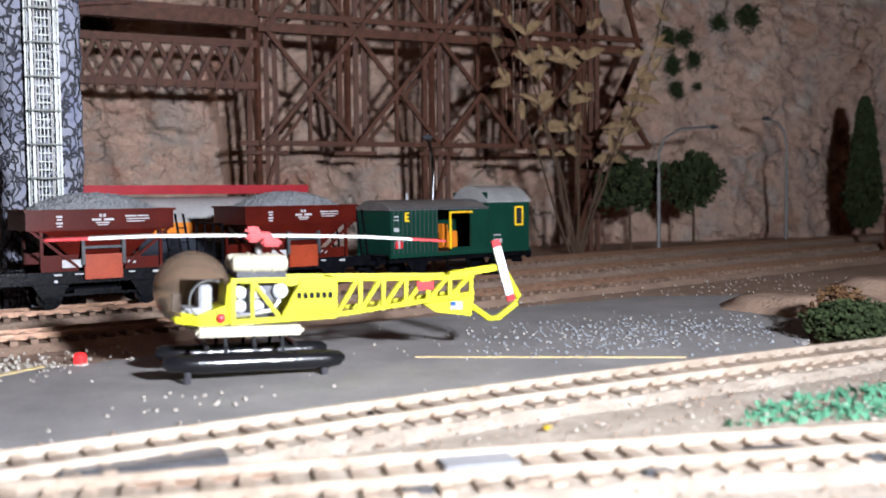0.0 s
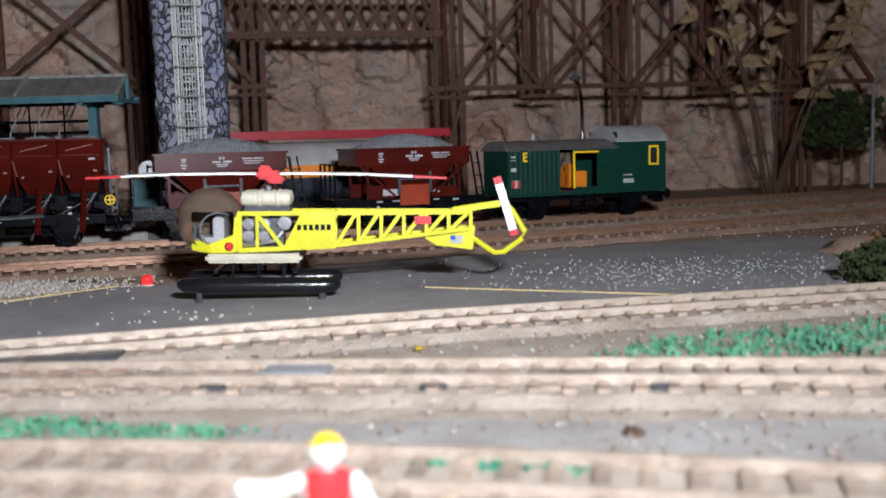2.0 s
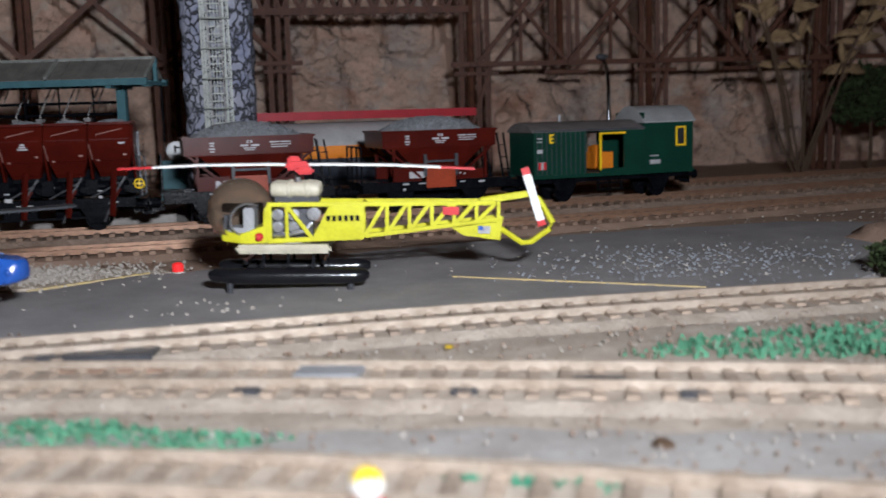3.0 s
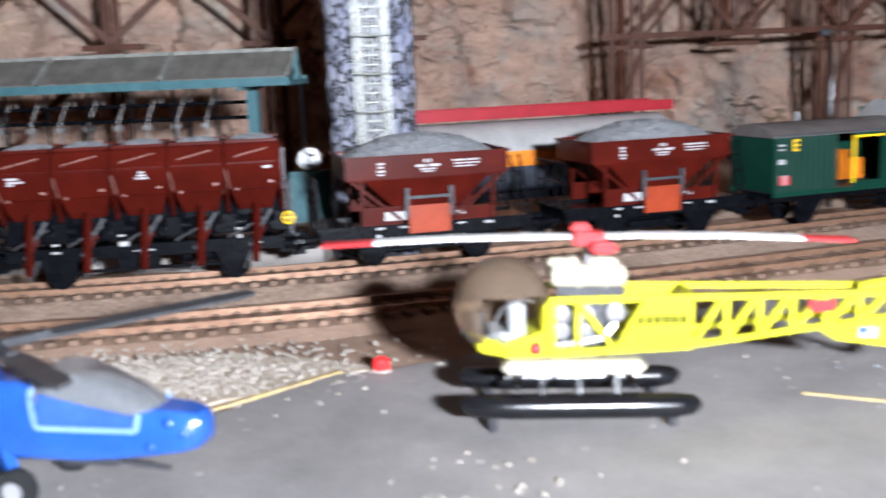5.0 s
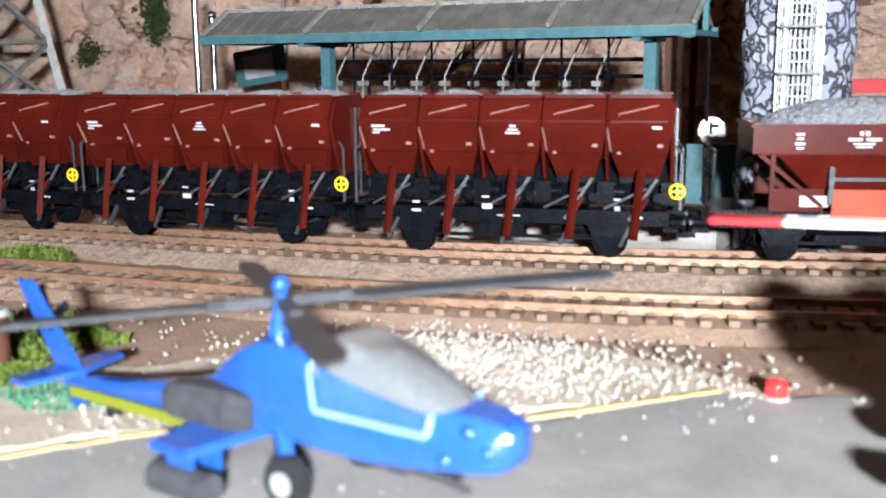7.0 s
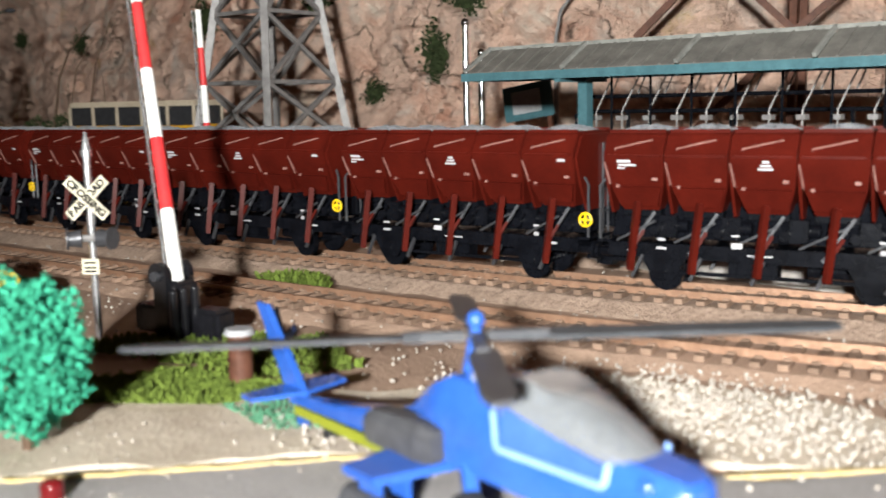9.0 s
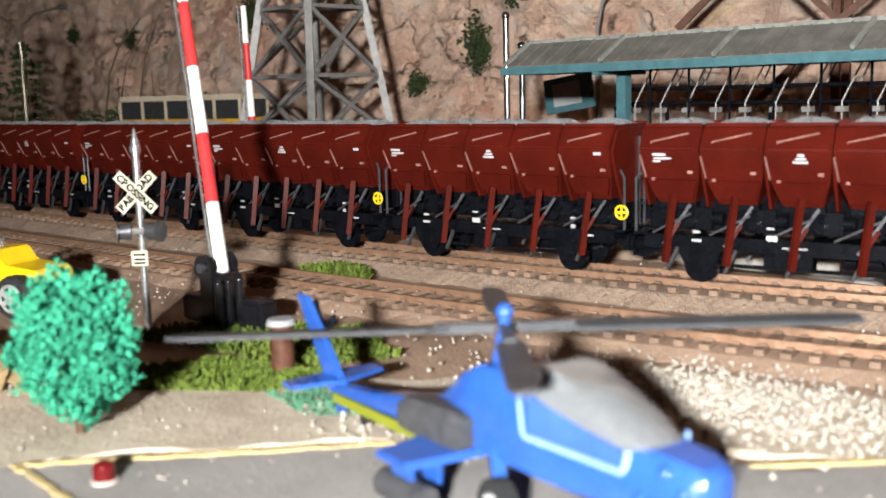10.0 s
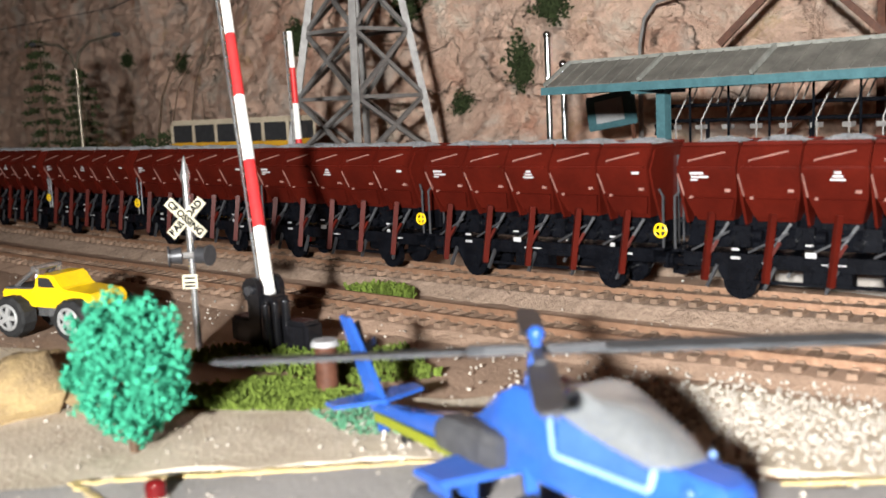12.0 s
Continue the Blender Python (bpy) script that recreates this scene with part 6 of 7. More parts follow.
# ---- plants, stones and grit ----
def tufts(name, outline, count, height, material, label, category, width=0.0008, kind="stuff", z=0.0):
    """Flock: many short leaning blades inside an outline."""
    so = Solid()
    xs_, ys_ = [p[0] for p in outline], [p[1] for p in outline]
    made = 0
    while made < count:
        x, y = random.uniform(min(xs_), max(xs_)), random.uniform(min(ys_), max(ys_))
        inside = False
        for (x0, y0), (x1, y1) in zip(outline, outline[1:] + outline[:1]):
            if (y0 > y) != (y1 > y) and x < (x1 - x0) * (y - y0) / (y1 - y0) + x0:
                inside = not inside
        if not inside:
            made += 0.02
            continue
        made += 1
        a, hh = random.uniform(0, 6.28), height * random.uniform(0.5, 1.2) * (0.6 + 0.8 * max(0, noise.noise(Vector((x * 60, y * 60, 0))) + 0.5))
        dx, dy = width * math.cos(a), width * math.sin(a)
        lx, ly = random.gauss(0, 0.4) * hh, random.gauss(0, 0.4) * hh
        so.add([(x - dx, y - dy, z), (x + dx, y + dy, z), (x + lx + dx * 0.6, y + ly + dy * 0.6, z + hh), (x + lx - dx * 0.6, y + ly - dy * 0.6, z + hh)], [(0, 1, 2, 3)])
    return single(name, so, material, label, category, kind=kind)


tufts("grass_strip", [(0.128, -0.178), (0.16, -0.163), (0.30, -0.145), (0.42, -0.145), (0.34, -0.225), (0.20, -0.196)], 3000, 0.0021, FLOCKDULL, "dusty green flock grass between the tracks", "grass")
tufts("grass_strip", [(-0.08, -0.194), (-0.002, -0.203), (0.05, -0.226), (0.03, -0.232), (-0.08, -0.218)], 2000, 0.0012, FLOCKDULL, "dusty green flock grass between the tracks", "grass")
tufts("moss_bed", [(-0.222, -0.058), (-0.200, -0.030), (-0.165, -0.028), (-0.172, -0.044), (-0.205, -0.062)], 4200, 0.0032, MOSS, "olive green moss at the foot of the barrier", "moss", 0.0006)
tufts("moss_bed", [(-0.26, -0.028), (-0.25, -0.005), (-0.235, 0.006), (-0.195, 0.02), (-0.165, 0.0), (-0.18, -0.02)], 2200, 0.0024, MOSS, "olive green moss at the foot of the barrier", "moss", 0.0006)
tufts("moss_bed", [(-0.175, -0.045), (-0.152, -0.028), (-0.132, -0.040), (-0.15, -0.054)], 800, 0.0012, FLOCKDULL, "thin teal flock on the sand", "moss", 0.0004)
tufts("moss_bed", [(-0.285, 0.082), (-0.275, 0.093), (-0.258, 0.093), (-0.25, 0.083), (-0.268, 0.077)], 2600, 0.0050, MOSS, "olive green moss clump between the tracks", "moss", 0.0006)
tufts("verge_plants", [(-0.95, 0.255), (-0.95, 0.30), (-0.66, 0.275), (-0.66, 0.25)], 2500, 0.012, DARKLEAF, "dark green weeds along the terrace", "weeds", 0.0012, z=0.036)


def bush(name, x, y, z, rx, ry, rz, count, size, material, label, trunk=0.0, group="", flat=False):
    """Stem, limbs and a ragged crown of many small leaf clumps."""
    b = thing(name, label, "bush" if trunk < 0.02 else "tree", group, m=pose(x, y, z))
    st = Solid().tube([(0, 0, -0.001), (0.0005, 0, trunk * 0.5), (0, 0, trunk + rz * 0.9)], 0.0011 + rz * 0.03, 7, 0.5)
    part("trunk", st, TWIG, b)
    li, cr = Solid(), Solid()
    for k in range(9):
        a, u = random.uniform(0, 6.28), random.uniform(0.2, 0.9)
        li.tube([(0, 0, trunk + rz * u * 0.8), (rx * 0.5 * math.cos(a), ry * 0.5 * math.sin(a), trunk + rz * (u + 0.3))], 0.0006, 5, 0.5)
    part("limb", li, TWIG, b)
    for k in range(count):
        while True:
            p = Vector((random.uniform(-1, 1), random.uniform(-1, 1), random.uniform(-1, 1)))
            r = p.length
            lim = 0.80 + (0.45 if trunk > 0.03 else 0.28) * noise.noise(p.normalized() * 2.6 + Vector((x * 40, y * 40, 0)))
            if 0.25 < r < lim:
                break
        c = Vector((p.x * rx, p.y * ry, trunk + rz + p.z * rz))
        s = size * random.uniform(0.6, 1.3)
        q = [Vector((random.gauss(0, 1), random.gauss(0, 1), random.gauss(0, 1))).normalized() * s for _ in range(4)]
        cr.add([c + v for v in q], [(0, 1, 2), (0, 2, 3), (0, 3, 1), (1, 3, 2)])
    part("crown", cr, material, b)
    return b


bush("round_bush", -0.187, -0.09, 0, 0.0185, 0.016, 0.0215, 5200, 0.0011, FLOCK, "dense teal-green flock bush on the sand")
bush("low_bush", 0.274, -0.089, -0.002, 0.024, 0.018, 0.0100, 3200, 0.0013, DARKLEAF, "low dark green bush beside the side track")
bush("low_bush", 0.285, -0.072, -0.002, 0.016, 0.012, 0.0125, 900, 0.0013, BROWNLEAF, "rust-brown shrub beside the side track")
bush("dark_bush", 0.56, 0.435, 0, 0.040, 0.03, 0.031, 1900, 0.0036, DARKLEAF, "ragged dark green tree behind the tracks", 0.034)
bush("dark_bush", 0.648, 0.445, 0, 0.034, 0.03, 0.034, 1900, 0.0036, DARKLEAF, "ragged dark green tree behind the tracks", 0.034)
for p in ((-0.80, 0.30, 0.011, BROWNLEAF), (-0.735, 0.29, 0.014, DARKLEAF), (-0.87, 0.31, 0.012, DARKLEAF), (-0.69, 0.285, 0.016, DARKLEAF)):
    bush("terrace_shrub", p[0], p[1], 0.04, p[2], p[2], p[2], 500, 0.0016, p[3], "small dry shrub on the terrace", 0.002)


def cone_tree(x, y, h):
    t = thing("cypress_tree", "tall narrow dark green cypress by the rock face", "tree", m=pose(x, y, 0))
    part("trunk", Solid().tube([(0, 0, -0.002), (0, 0, h * 0.5), (0, 0, h * 0.97)], 0.003, 8, 0.3), TWIG, t)
    so = Solid()
    for k in range(5200):
        u = random.uniform(0.1, 1.0)
        r = 0.030 * (1 - u) ** 0.6 * min(1, u * 4) * (0.75 + 0.35 * noise.noise(Vector((u * 14, k % 7, 0)))) + 0.002
        a, q = random.uniform(0, 6.28), math.sqrt(random.uniform(0.3, 1))
        c = Vector((r * q * math.cos(a), r * q * math.sin(a), u * h))
        v = [Vector((random.gauss(0, 1), random.gauss(0, 1), random.gauss(0, 1.4))).normalized() * 0.0032 for _ in range(4)]
        so.add([c + w for w in v], [(0, 1, 2), (0, 2, 3), (0, 3, 1), (1, 3, 2)])
    part("crown", so, DARKLEAF, t)


cone_tree(0.90, 0.45, 0.162)


def ragged_spruce(x, y, z, h):
    """A thin spruce: whorls of drooping twigs with needle clumps and gaps between them."""
    t = thing("ragged_spruce", "thin ragged dark spruce on the terrace", "tree", m=pose(x, y, z))
    part("trunk", Solid().tube([(0, 0, -0.002), (0.001, 0, h * 0.5), (0, 0, h)], 0.0016, 7, 0.3), TWIG, t)
    tw, cr = Solid(), Solid()
    for k in range(11):
        u = 0.12 + 0.08 * k
        r = 0.019 * (1 - u) ** 0.5 + 0.004
        for j in range(5):
            a = random.uniform(0, 6.28)
            e = Vector((r * math.cos(a), r * math.sin(a), u * h - 0.004))
            tw.tube([(0, 0, u * h), e * 0.5 + Vector((0, 0, u * h * 0.5 + 0.001)), e], 0.0005, 5, 0.6)
            for q in range(26):
                c = Vector((0, 0, u * h)).lerp(e, random.uniform(0.3, 1.05)) + Vector((random.gauss(0, 0.0016), random.gauss(0, 0.0016), random.gauss(0, 0.0014)))
                v = [Vector((random.gauss(0, 1), random.gauss(0, 1), random.gauss(0, 1))).normalized() * 0.0021 for _ in range(4)]
                cr.add([c + w for w in v], [(0, 1, 2), (0, 2, 3), (0, 3, 1), (1, 3, 2)])
    part("twig", tw, TWIG, t)
    part("needles", cr, DARKLEAF, t)


ragged_spruce(-0.935, 0.315, 0.036, 0.138)
ragged_spruce(-0.915, 0.345, 0.036, 0.105)


def bare_twig(x, y, z, points, r):
    t = single("bare_twig", Solid().tube([Vector(p) for p in points], r, 6, 0.4), TWIG, "bent bare brown twig in the weeds", "twig", m=pose(x, y, z), smooth=True)
    return t


bare_twig(-0.728, 0.30, 0.036, [(0, 0, -0.002), (0.003, 0, 0.03), (0.012, 0, 0.062), (0.027, 0, 0.083), (0.055, 0.002, 0.104)], 0.0013)
bare_twig(-0.722, 0.31, 0.036, [(0, 0, -0.002), (0.001, 0, 0.03), (0.016, 0, 0.07), (0.04, 0, 0.092)], 0.0008)
bare_twig(-0.705, 0.30, 0.036, [(0, 0, -0.002), (-0.001, 0, 0.03), (-0.0005, 0, 0.058)], 0.0009)


def dry_plant(x, y):
    d = thing("dry_husk_plant", "tall dried plant with pale papery leaves on dark stems", "plant", m=pose(x, y, 0))
    for k in range(9):
        a = -1.1 + 2.2 * k / 8 + random.uniform(-0.1, 0.1)
        h = random.uniform(0.19, 0.3)
        pts = [(0.02 * math.sin(a) * 0.3, 0, 0), (0.04 * math.sin(a), random.uniform(-0.01, 0.01), h * 0.35), (0.09 * math.sin(a) + random.uniform(-0.01, 0.01), random.uniform(-0.02, 0.02), h * 0.7), (0.115 * math.sin(a), random.uniform(-0.02, 0.02), h)]
        pts = [Vector(p) for p in pts]
        fine = [pts[i].lerp(pts[i + 1], u) + Vector((random.uniform(-0.002, 0.002), 0, 0)) for i in range(3) for u in (0, 0.33, 0.66)]
        part("stem", Solid().tube(fine, 0.0013, 6, 0.5), TWIG, d)
        for j in range(12):
            p = fine[random.randrange(4, len(fine))]
            ln, w = random.uniform(0.014, 0.028), random.uniform(0.0022, 0.0046)
            yaw, tilt = random.uniform(-0.7, 0.7) + (0 if random.random() < 0.5 else math.pi), random.uniform(0.1, 1.5)
            so, rings = Solid(), []
            for i in range(7):
                u = i / 6
                ww = w * math.sin(math.pi * (0.12 + 0.88 * u)) ** 0.8 + 0.0004
                c = p + Vector((math.cos(yaw) * math.cos(tilt) * ln * u, math.sin(yaw) * 0.5 * ln * u, math.sin(tilt) * ln * u - 0.008 * u * u))
                up = Vector((-math.sin(tilt) * math.cos(yaw), 0.2, math.cos(tilt)))
                rings.append([c - up * ww, c + Vector((0, -0.0022, 0)), c + up * ww, c + Vector((0, -0.0012, 0))])
            so.loft(rings)
            part("leaf", so, HUSK, d, smooth=True)


dry_plant(0.478, 0.405)


def rock(x, y, z, r, material, label, squash=0.7, name="rock"):
    so = Solid().ball((0, 0, 0), 1, 18, 12)
    so.v = [tuple(Vector(p) * r * (1 + 0.35 * noise.noise(Vector(p) * 1.7 + Vector((x * 90, y * 90, 0))) + 0.14 * noise.noise(Vector(p) * 5))) for p in so.v]
    so.v = [(a, b, c * squash) for a, b, c in so.v]
    return single(name, so, material, label, "rock", smooth=True, m=pose(x, y, z))


rock(-0.249, -0.088, 0.003, 0.0165, ROCK, "ochre lump of rock behind the bush")
rock(-0.228, -0.073, 0.003, 0.0085, ROCK, "ochre lump of rock behind the bush")
rock(-0.27, -0.07, 0.002, 0.014, ROCK, "ochre lump of rock behind the bush", 0.6)
rock(0.119, -0.2445, 0.0002, 0.0022, TWIG, "small dark stone on the lane", 0.7)
rock(0.335, -0.015, -0.004, 0.04, DIRT, "low brown earth mound beside the pad", 0.3, "mound")
rock(0.42, 0.0, -0.004, 0.05, DIRT, "low brown earth mound beside the pad", 0.3, "mound")

st = thing("wooden_stump", "brown bollard stump with a grey top", "bollard", m=pose(-0.181, -0.031, 0))
part("stem", Solid().rod((0, 0, -0.001), (0, 0, 0.0145), 0.0034, 0.0031, 16), TIMBER, st, smooth=True)
part("collar", Solid().rod((0, 0, -0.0005), (0, 0, 0.0018), 0.0039, n=16), YELLOWLINE, st)
part("cap", Solid().rod((0, 0, 0.0145), (0, 0, 0.0160), 0.0042, 0.0036, 16), MASTGREY, st, smooth=True)


def cliff_moss(x, z, r):
    y = cliff_y(x, z)
    so = Solid()
    for k in range(700):
        c = Vector((random.gauss(0, 0.40) * r, random.uniform(-0.010, 0.004), random.gauss(0, 0.42) * r))
        v = [Vector((random.gauss(0, 1), random.gauss(0, 1), random.gauss(0, 1))).normalized() * r * 0.15 for _ in range(4)]
        so.add([c + w for w in v], [(0, 1, 2), (0, 2, 3), (0, 3, 1), (1, 3, 2)])
    return single("cliff_moss", so, DARKLEAF, "dark olive moss tuft on the rock face", "moss", m=pose(x, y, z))


for q in ((0.80, 0.247, 0.016), (0.765, 0.245, 0.016), (0.845, 0.268, 0.013), (0.764, 0.213, 0.013), (0.77, 0.182, 0.012), (0.80, 0.187, 0.006), (-1.035, 0.149, 0.012), (-0.454, 0.116, 0.018), (-0.452, 0.100, 0.012), (0.088, 0.212, 0.018), (-0.515, 0.079, 0.013), (-0.585, 0.165, 0.018), (-1.251, 0.166, 0.013), (-0.715, 0.151, 0.016), (-0.425, 0.154, 0.017), (0.888, 0.278, 0.018), (0.798, 0.221, 0.012)):
    cliff_moss(*q)


PEBBLE_SHAPE = Solid().ball((0, 0, 0), 1, 6, 4)


def grit(name, n, box, size, material, label, z=0.0006, weight=None):
    """Loose stones lying on the ground."""
    so = Solid()
    for k in range(n):
        x, y = random.uniform(box[0], box[1]), random.uniform(box[2], box[3])
        if weight and random.random() > weight(x, y):
            continue
        s = size * random.uniform(0.35, 1.1)
        turn = Euler((random.uniform(0, 6), random.uniform(0, 6), random.uniform(0, 6))).to_matrix()
        q = [turn @ Vector((v[0] * s, v[1] * s * 0.8, v[2] * s * 0.62)) * random.uniform(0.8, 1.15) for v in PEBBLE_SHAPE.v]
        so.add([(x + v.x, y + v.y, z + s * 0.3 + v.z) for v in q], PEBBLE_SHAPE.f)
    return single(name, so, material, label, "grit", kind="stuff")


lump = lambda cx, cy, rx, ry: lambda x, y: math.exp(-(((x - cx) / rx) ** 2 + ((y - cy) / ry) ** 2))
grit("white_gravel", 11000, (-0.15, 0.02, -0.04, 0.045), 0.00085, PEBBLE, "loose whitish gravel beside the pad", weight=lump(-0.072, 0.008, 0.042, 0.02))
grit("white_gravel", 1500, (-0.17, -0.09, -0.07, -0.02), 0.0008, PEBBLE, "loose whitish gravel beside the pad", weight=lump(-0.125, -0.045, 0.02, 0.01))
GRAVELBLUE = mat("blue_grey_gravel", (0.27, 0.28, 0.30), (0.13, 0.135, 0.15), 0.8, scale=500)
grit("pad_grit", 480, (0.05, 0.34, -0.10, 0.07), 0.0007, PEBBLE, "pale grit scattered on the pad", weight=lump(0.2, -0.03, 0.08, 0.05))
grit("grey_gravel", 5200, (0.05, 0.34, -0.10, 0.07), 0.0008, GRAVELBLUE, "blue-grey gravel spread over the pad", weight=lump(0.215, -0.035, 0.055, 0.035))
grit("pad_grit", 14, (-0.05, 0.10, -0.12, -0.02), 0.0007, PEBBLE, "pale grit scattered on the pad")
grit("pad_grit", 22, (-0.005, 0.045, -0.095, -0.068), 0.0009, PEBBLE, "pale grit scattered on the pad")
grit("verge_grit", 600, (-0.36, -0.06, -0.14, 0.05), 0.0006, PEBBLE, "pale grit on the sandy verge")
grit("track_grit", 1500, (-0.1, 0.35, -0.30, -0.11), 0.0006, PEBBLE, "pale grit spilled over the side tracks", z=0.001)
grit("track_grit", 1800, (-0.1, 0.35, -0.30, -0.11), 0.0006, SLEEPER, "brown grit spilled over the side tracks", z=0.001)
grit("track_grit", 2200, (-0.5, 0.5, 0.01, 0.25), 0.0006, PEBBLE, "pale grit between the running tracks", z=0.0)

for name, a, b, w in (("yellow_line", (-0.179, -0.111), (-0.116, -0.054), 0.0015), ("yellow_line", (-0.179, -0.111), (-0.12, -0.121), 0.0015), ("yellow_line", (-0.052, -0.030), (-0.012, 0.0015), 0.0016), ("yellow_line", (0.108, -0.044), (0.19, -0.092), 0.0009), ("yellow_line", (0.06, -0.113), (0.15, -0.104), 0.0016)):
    d = Vector((b[0] - a[0], b[1] - a[1], 0))
    n_ = Vector((-d.y, d.x, 0)).normalized() * w / 2
    k = 30
    so = Solid()
    pts = [(Vector((*a, 0)) + d * i / k + n_ * rough(i, a[0], 0, 3, 1.2)) for i in range(k + 1)]
    so.loft([[tuple(p - n_ * random.uniform(0.7, 1.2) + Vector((0, 0, 0.0002))), tuple(p + n_ * random.uniform(0.7, 1.2) + Vector((0, 0, 0.0002))), tuple(p + n_ + Vector((0, 0, 0.0011))), tuple(p - n_ + Vector((0, 0, 0.0011)))] for p in pts])
    single(name, so, YELLOWLINE, "faded yellow painted edge line of the pad", "line", kind="structure")


# ---- yellow monster truck ----
def truck(x, y, turn):
    t = thing("monster_truck", "yellow toy monster truck with huge black tyres", "truck", m=pose(x, y, 0.0, 0, 0, turn) @ Matrix.Scale(0.9, 4))
    side = [(-0.0265, 0.0125), (-0.0265, 0.0195), (-0.008, 0.0200), (-0.006, 0.0262), (0.003, 0.0262), (0.0075, 0.0205), (0.0235, 0.0190), (0.0255, 0.0165), (0.0250, 0.0125)]
    part("body", Solid().loft([[(px, y_, pz) for px, pz in side] for y_ in (-0.0098, 0.0098)]), TRUCKYELLOW, t, bevel=0.0007)
    part("bed", Solid().box((-0.0175, 0, 0.0199), (0.0165, 0.0165, 0.001)), DARKGREY, t)
    for sy in (-1, 1):
        part("side_window", Solid().loft([[(-0.0045, sy * 0.0097, 0.0212), (0.0045, sy * 0.0097, 0.0212), (0.0015, sy * 0.0097, 0.0252), (-0.0042, sy * 0.0097, 0.0252)], [(-0.0045, sy * 0.0101, 0.0212), (0.0045, sy * 0.0101, 0.0212), (0.0015, sy * 0.0101, 0.0252), (-0.0042, sy * 0.0101, 0.0252)]]), GLASS, t)
        part("roll_bar", Solid().tube([(-0.022, sy * 0.006, 0.020), (-0.0105, sy * 0.006, 0.0275), (-0.0085, sy * 0.006, 0.0275), (-0.0085, sy * 0.006, 0.020)], 0.0010), CHROME, t)
    part("lamp_bar", Solid().rod((-0.0095, -0.0075, 0.0282), (-0.0095, 0.0075, 0.0282), 0.0013, n=8), CHROME, t)
    part("chassis", Solid().box((0, 0, 0.0098), (0.045, 0.010, 0.004)), CHROME, t)
    for ax in (-0.0175, 0.0165):
        for sy in (-1, 1):
            n = 24
            wh = Solid()
            wh.loft([[(ax + r * (1 + (0.05 if k % 2 else 0) * (r > 0.0075)) * math.cos(2 * math.pi * k / n), sy * yy, 0.0088 + r * (1 + (0.05 if k % 2 else 0) * (r > 0.0075)) * math.sin(2 * math.pi * k / n)) for k in range(n)] for r, yy in ((0.004, 0.0075), (0.0078, 0.0075), (0.0085, 0.0085), (0.0085, 0.0148), (0.0076, 0.0158), (0.0045, 0.0158))])
            w = part("tyre", wh, RUBBER, t)
            rim = Solid().rod((ax, sy * 0.0135, 0.0088), (ax, sy * 0.0150, 0.0088), 0.0022, n=14).rod((ax, sy * 0.0150, 0.0088), (ax, sy * 0.0170, 0.0088), 0.0015, n=10)
            for k in range(5):
                q = 2 * math.pi * k / 5
                rim.beam((ax, sy * 0.0158, 0.0088), (ax + 0.0050 * math.cos(q), sy * 0.0158, 0.0088 + 0.0050 * math.sin(q)), 0.0019)
            rim.tube([(ax + 0.0051 * math.cos(q * math.pi / 10), sy * 0.0158, 0.0088 + 0.0051 * math.sin(q * math.pi / 10)) for q in range(21)], 0.0007, 6)
            part("rim", rim, ROOFPALE, w, "silver five-spoke rim")


truck(-0.332, -0.022, 14)


# ---- the small painted figure by the front track ----
def toy_figure(x, y):
    so = Solid()
    so.rod((-0.0012, 0, 0), (-0.0012, 0, 0.0095), 0.0013, n=8).rod((0.0014, 0, 0), (0.0014, 0, 0.0095), 0.0013, n=8)
    so.loft([[(w * math.cos(2 * math.pi * k / 12), d * math.sin(2 * math.pi * k / 12), z) for k in range(12)] for z, w, d in ((0.009, 0.0026, 0.0019), (0.0125, 0.0030, 0.0021), (0.0165, 0.0034, 0.0021), (0.0175, 0.0012, 0.0012))])
    so.tube([(-0.003, 0, 0.0162), (-0.0065, -0.001, 0.0158), (-0.0105, -0.001, 0.0164)], 0.0009, 7)
    so.tube([(0.003, 0, 0.0162), (0.0048, -0.001, 0.0125), (0.0044, -0.001, 0.0095)], 0.0009, 7)
    so.ball((0, 0, 0.0195), 0.0021, 12, 8)
    ob = single("toy_figure", so, BLADEWHITE, "tiny painted figurine with white sleeves and red trousers", "figurine", smooth=True, m=pose(x, y, 0.0, 0, 0, 8))
    for material in (SIGNALRED, TRUCKYELLOW):
        ob.data.materials.append(material)
    for p in ob.data.polygons:
        c = p.center
        p.material_index = 1 if c.z < 0.0172 and abs(c.x) < 0.0026 else (2 if c.z > 0.0200 else 0)
    return ob


toy_figure(0.0605, -0.303)
part_pole = thing("brown_signpost", "brown wooden post with a crossbar by the track", "post", m=pose(0.735, 0.28, 0))
part("post", Solid().beam((0, 0, -0.002), (0, 0, 0.045), 0.004), TIMBER, part_pole)
part("rail", Solid().beam((-0.005, 0, 0.035), (0.06, -0.01, 0.035), 0.003), TIMBER, part_pole)
cb = Solid()
cb.tube([(-1.25, 0.42, 0.2), (-0.9, 0.38, 0.195), (-0.55, 0.335, 0.235), (-0.49, 0.325, 0.243)], 0.0005, 5)
single("overhead_wire", cb, DARKGREY, "thin dark overhead wire to the pylon", "wire")
cb = Solid()
cb.tube([(-0.49, 0.325, 0.243), (-0.3, 0.36, 0.19), (-0.1, 0.4, 0.18), (0.1, 0.43, 0.21)], 0.0005, 5)
single("overhead_wire", cb, DARKGREY, "thin dark overhead wire to the pylon", "wire")
tw = thing("bare_twig", "thin bare twig standing on the terrace", "twig", m=pose(-0.72, 0.33, 0.04))
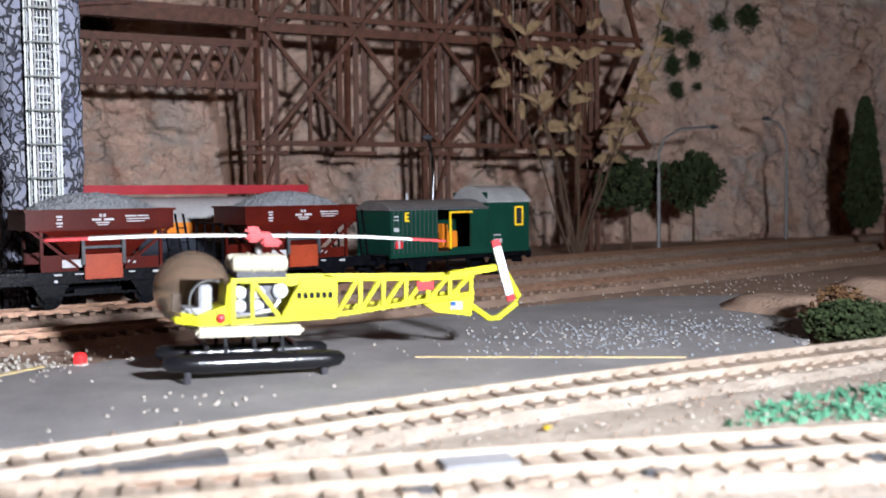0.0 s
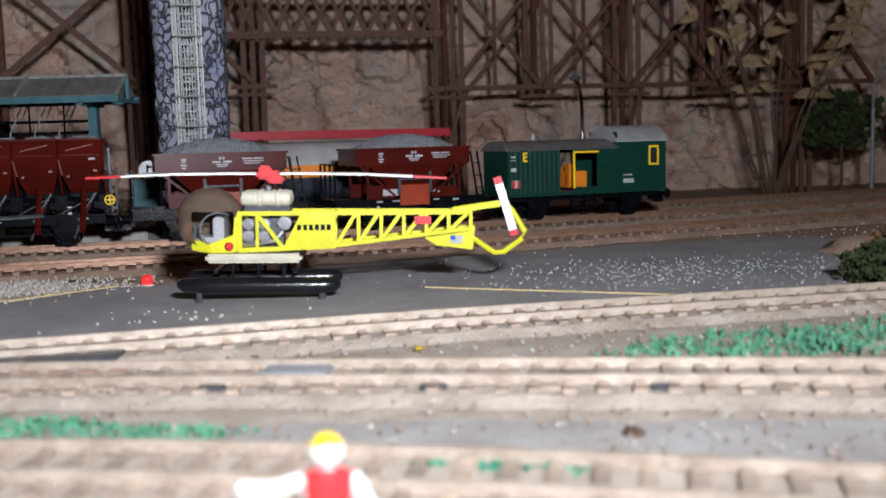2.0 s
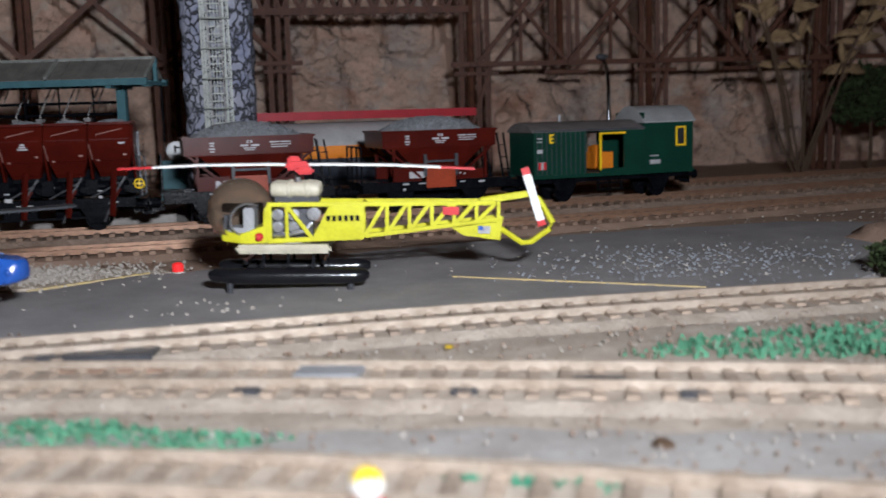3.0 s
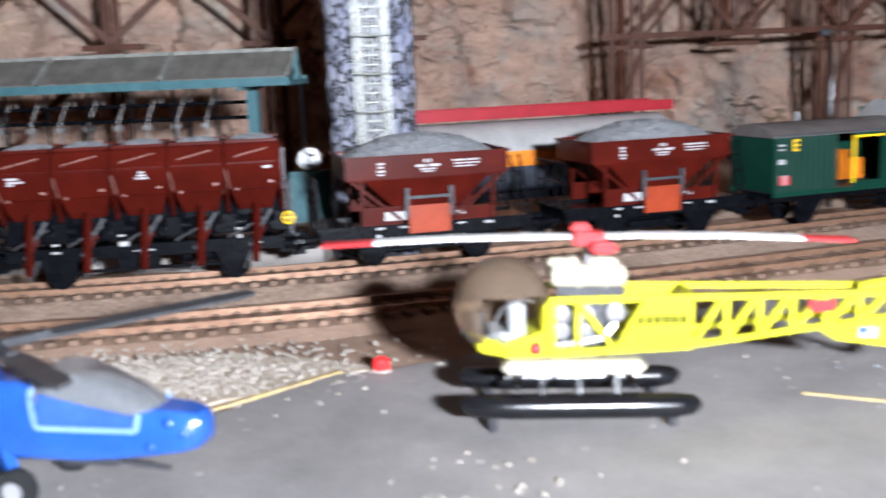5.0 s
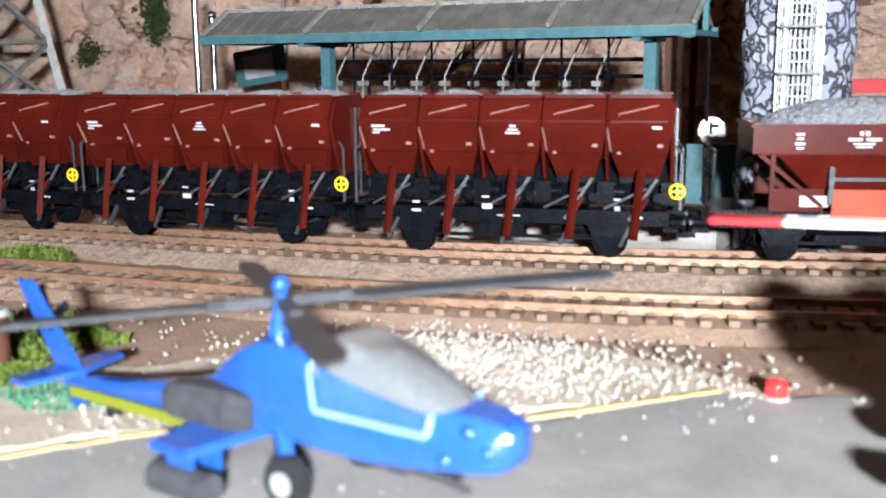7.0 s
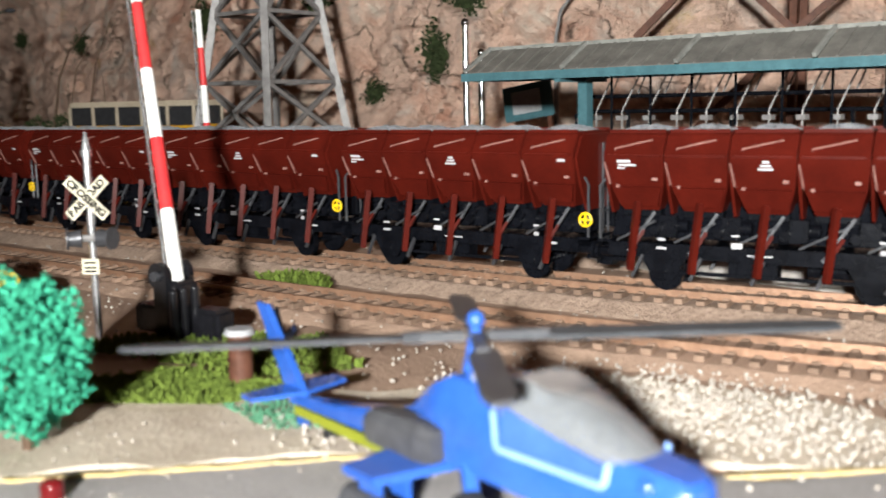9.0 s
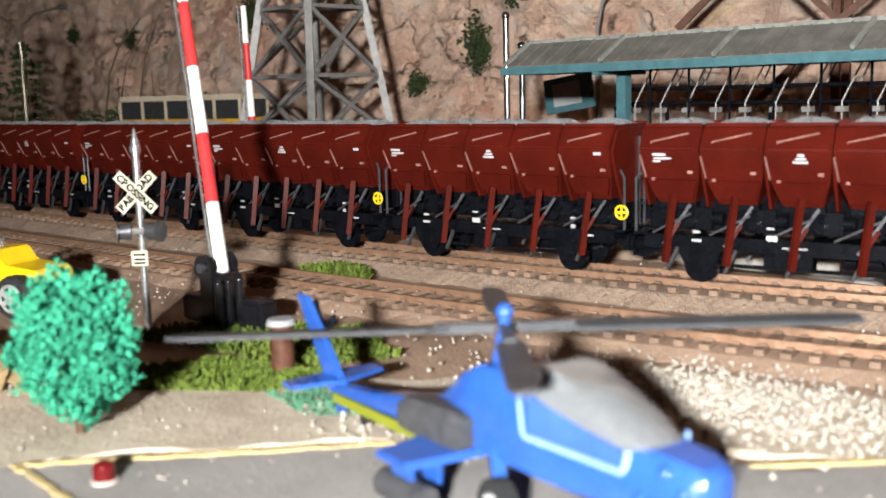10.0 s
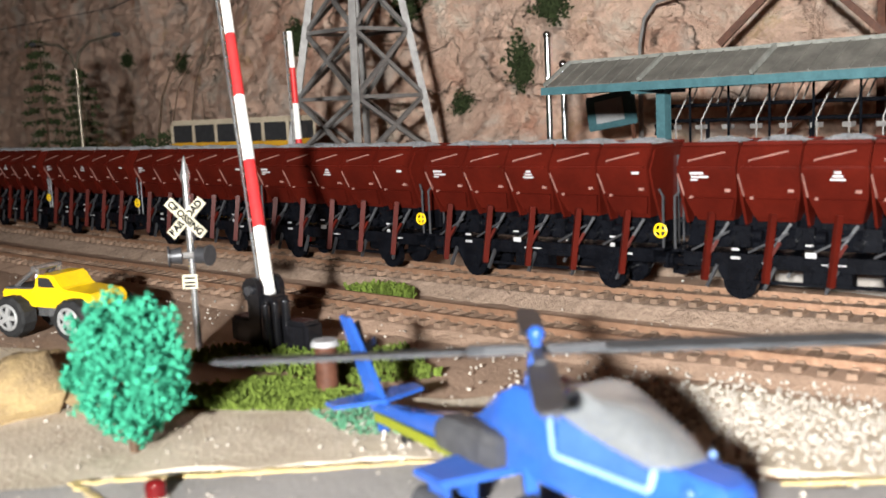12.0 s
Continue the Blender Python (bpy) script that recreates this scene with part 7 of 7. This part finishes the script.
part("stem", Solid().tube([(0, 0, -0.002), (0.003, 0, 0.04), (0.012, 0, 0.07), (0.035, 0, 0.105)], 0.0009, 6, 0.4), TWIG, tw)
part("side_shoot", Solid().tube([(0.02, 0, 0), (0.021, 0, 0.03), (0.02, 0, 0.06)], 0.0006, 5, 0.5), TWIG, tw)


# ---- small fittings of the side tracks ----
def fitting(name, x, y, size, turn, material, label, z=0.001):
    ob = single(name, Solid().box((0, 0, size[2] / 2), size), material, label, "track fitting", bevel=0.0003, m=pose(x, y, z, 0, 0, turn))
    return ob


fitting("point_cover", -0.004, -0.150, (0.034, 0.010, 0.0022), -6, DARKGREY, "dark grey cover plate beside the points")
fitting("point_cover", 0.006, -0.166, (0.030, 0.008, 0.0018), -10, SLEEPER, "brown timber cover beside the points")
fitting("point_plate", 0.058, -0.184, (0.016, 0.010, 0.0024), -14, MASTGREY, "pale grey metal plate between the rails")
fitting("point_plate", 0.118, -0.206, (0.012, 0.004, 0.0024), -15, DARKGREY, "dark metal plate between the rails")
fitting("point_lever", 0.0565, -0.1285, (0.0016, 0.0016, 0.002), 0, BLACK, "small black point lever stub")
fitting("yellow_marker", 0.090, -0.160, (0.0022, 0.0016, 0.0009), 10, YELLOWDULL, "tiny yellow marker chip on the ballast")
for k in range(7):
    x = 0.015 + k * 0.024
    y = float(np.interp(x, FRONT_B.p[:, 0], FRONT_B.p[:, 1]))
    fitting("rail_chair", x, y - 0.0115, (0.006, 0.003, 0.0018), -14, DARKGREY if k % 2 else DUSTY, "small worn rail chair", 0.0012)
for x, y in ((0.092, -0.262), (0.081, -0.258), (0.1, -0.267)):
    tufts("grass_tuft", [(x - 0.004, y - 0.0015), (x + 0.004, y - 0.0015), (x + 0.004, y + 0.0015), (x - 0.004, y + 0.0015)], 60, 0.0022, FLOCK, "small green flock tuft beside the lane", "grass")

# ---- tracks with their sleepers ----
lay_track("main_track", MAIN, "main line track in pale ballast under the train", 0.0036, (-0.75, 0.85))
lay_track("second_track", SECOND, "dusty brown running track with wooden sleepers", 0.0014, (-0.75, 0.6), stones=DIRT)
lay_track("third_track", THIRD, "rear siding under parked tank wagons", 0.0036, (9, 9))
lay_track("front_track", FRONT_A, "sandy side track with worn rails", 0.0012, (-0.1, 0.45), RAILTOP, s0=0.16, wood=DUSTY, sunk=0.0009, stones=YARD)
lay_track("front_track", FRONT_B, "sandy side track with worn rails", 0.0010, (-0.1, 0.3), RAILTOP, wood=DUSTY, sunk=0.0009, stones=YARD)
lay_track("front_track", FRONT_C, "sandy side track with worn rails", 0.0010, (-0.1, 0.3), RAILTOP, wood=DUSTY, sunk=0.0009, stones=YARD)
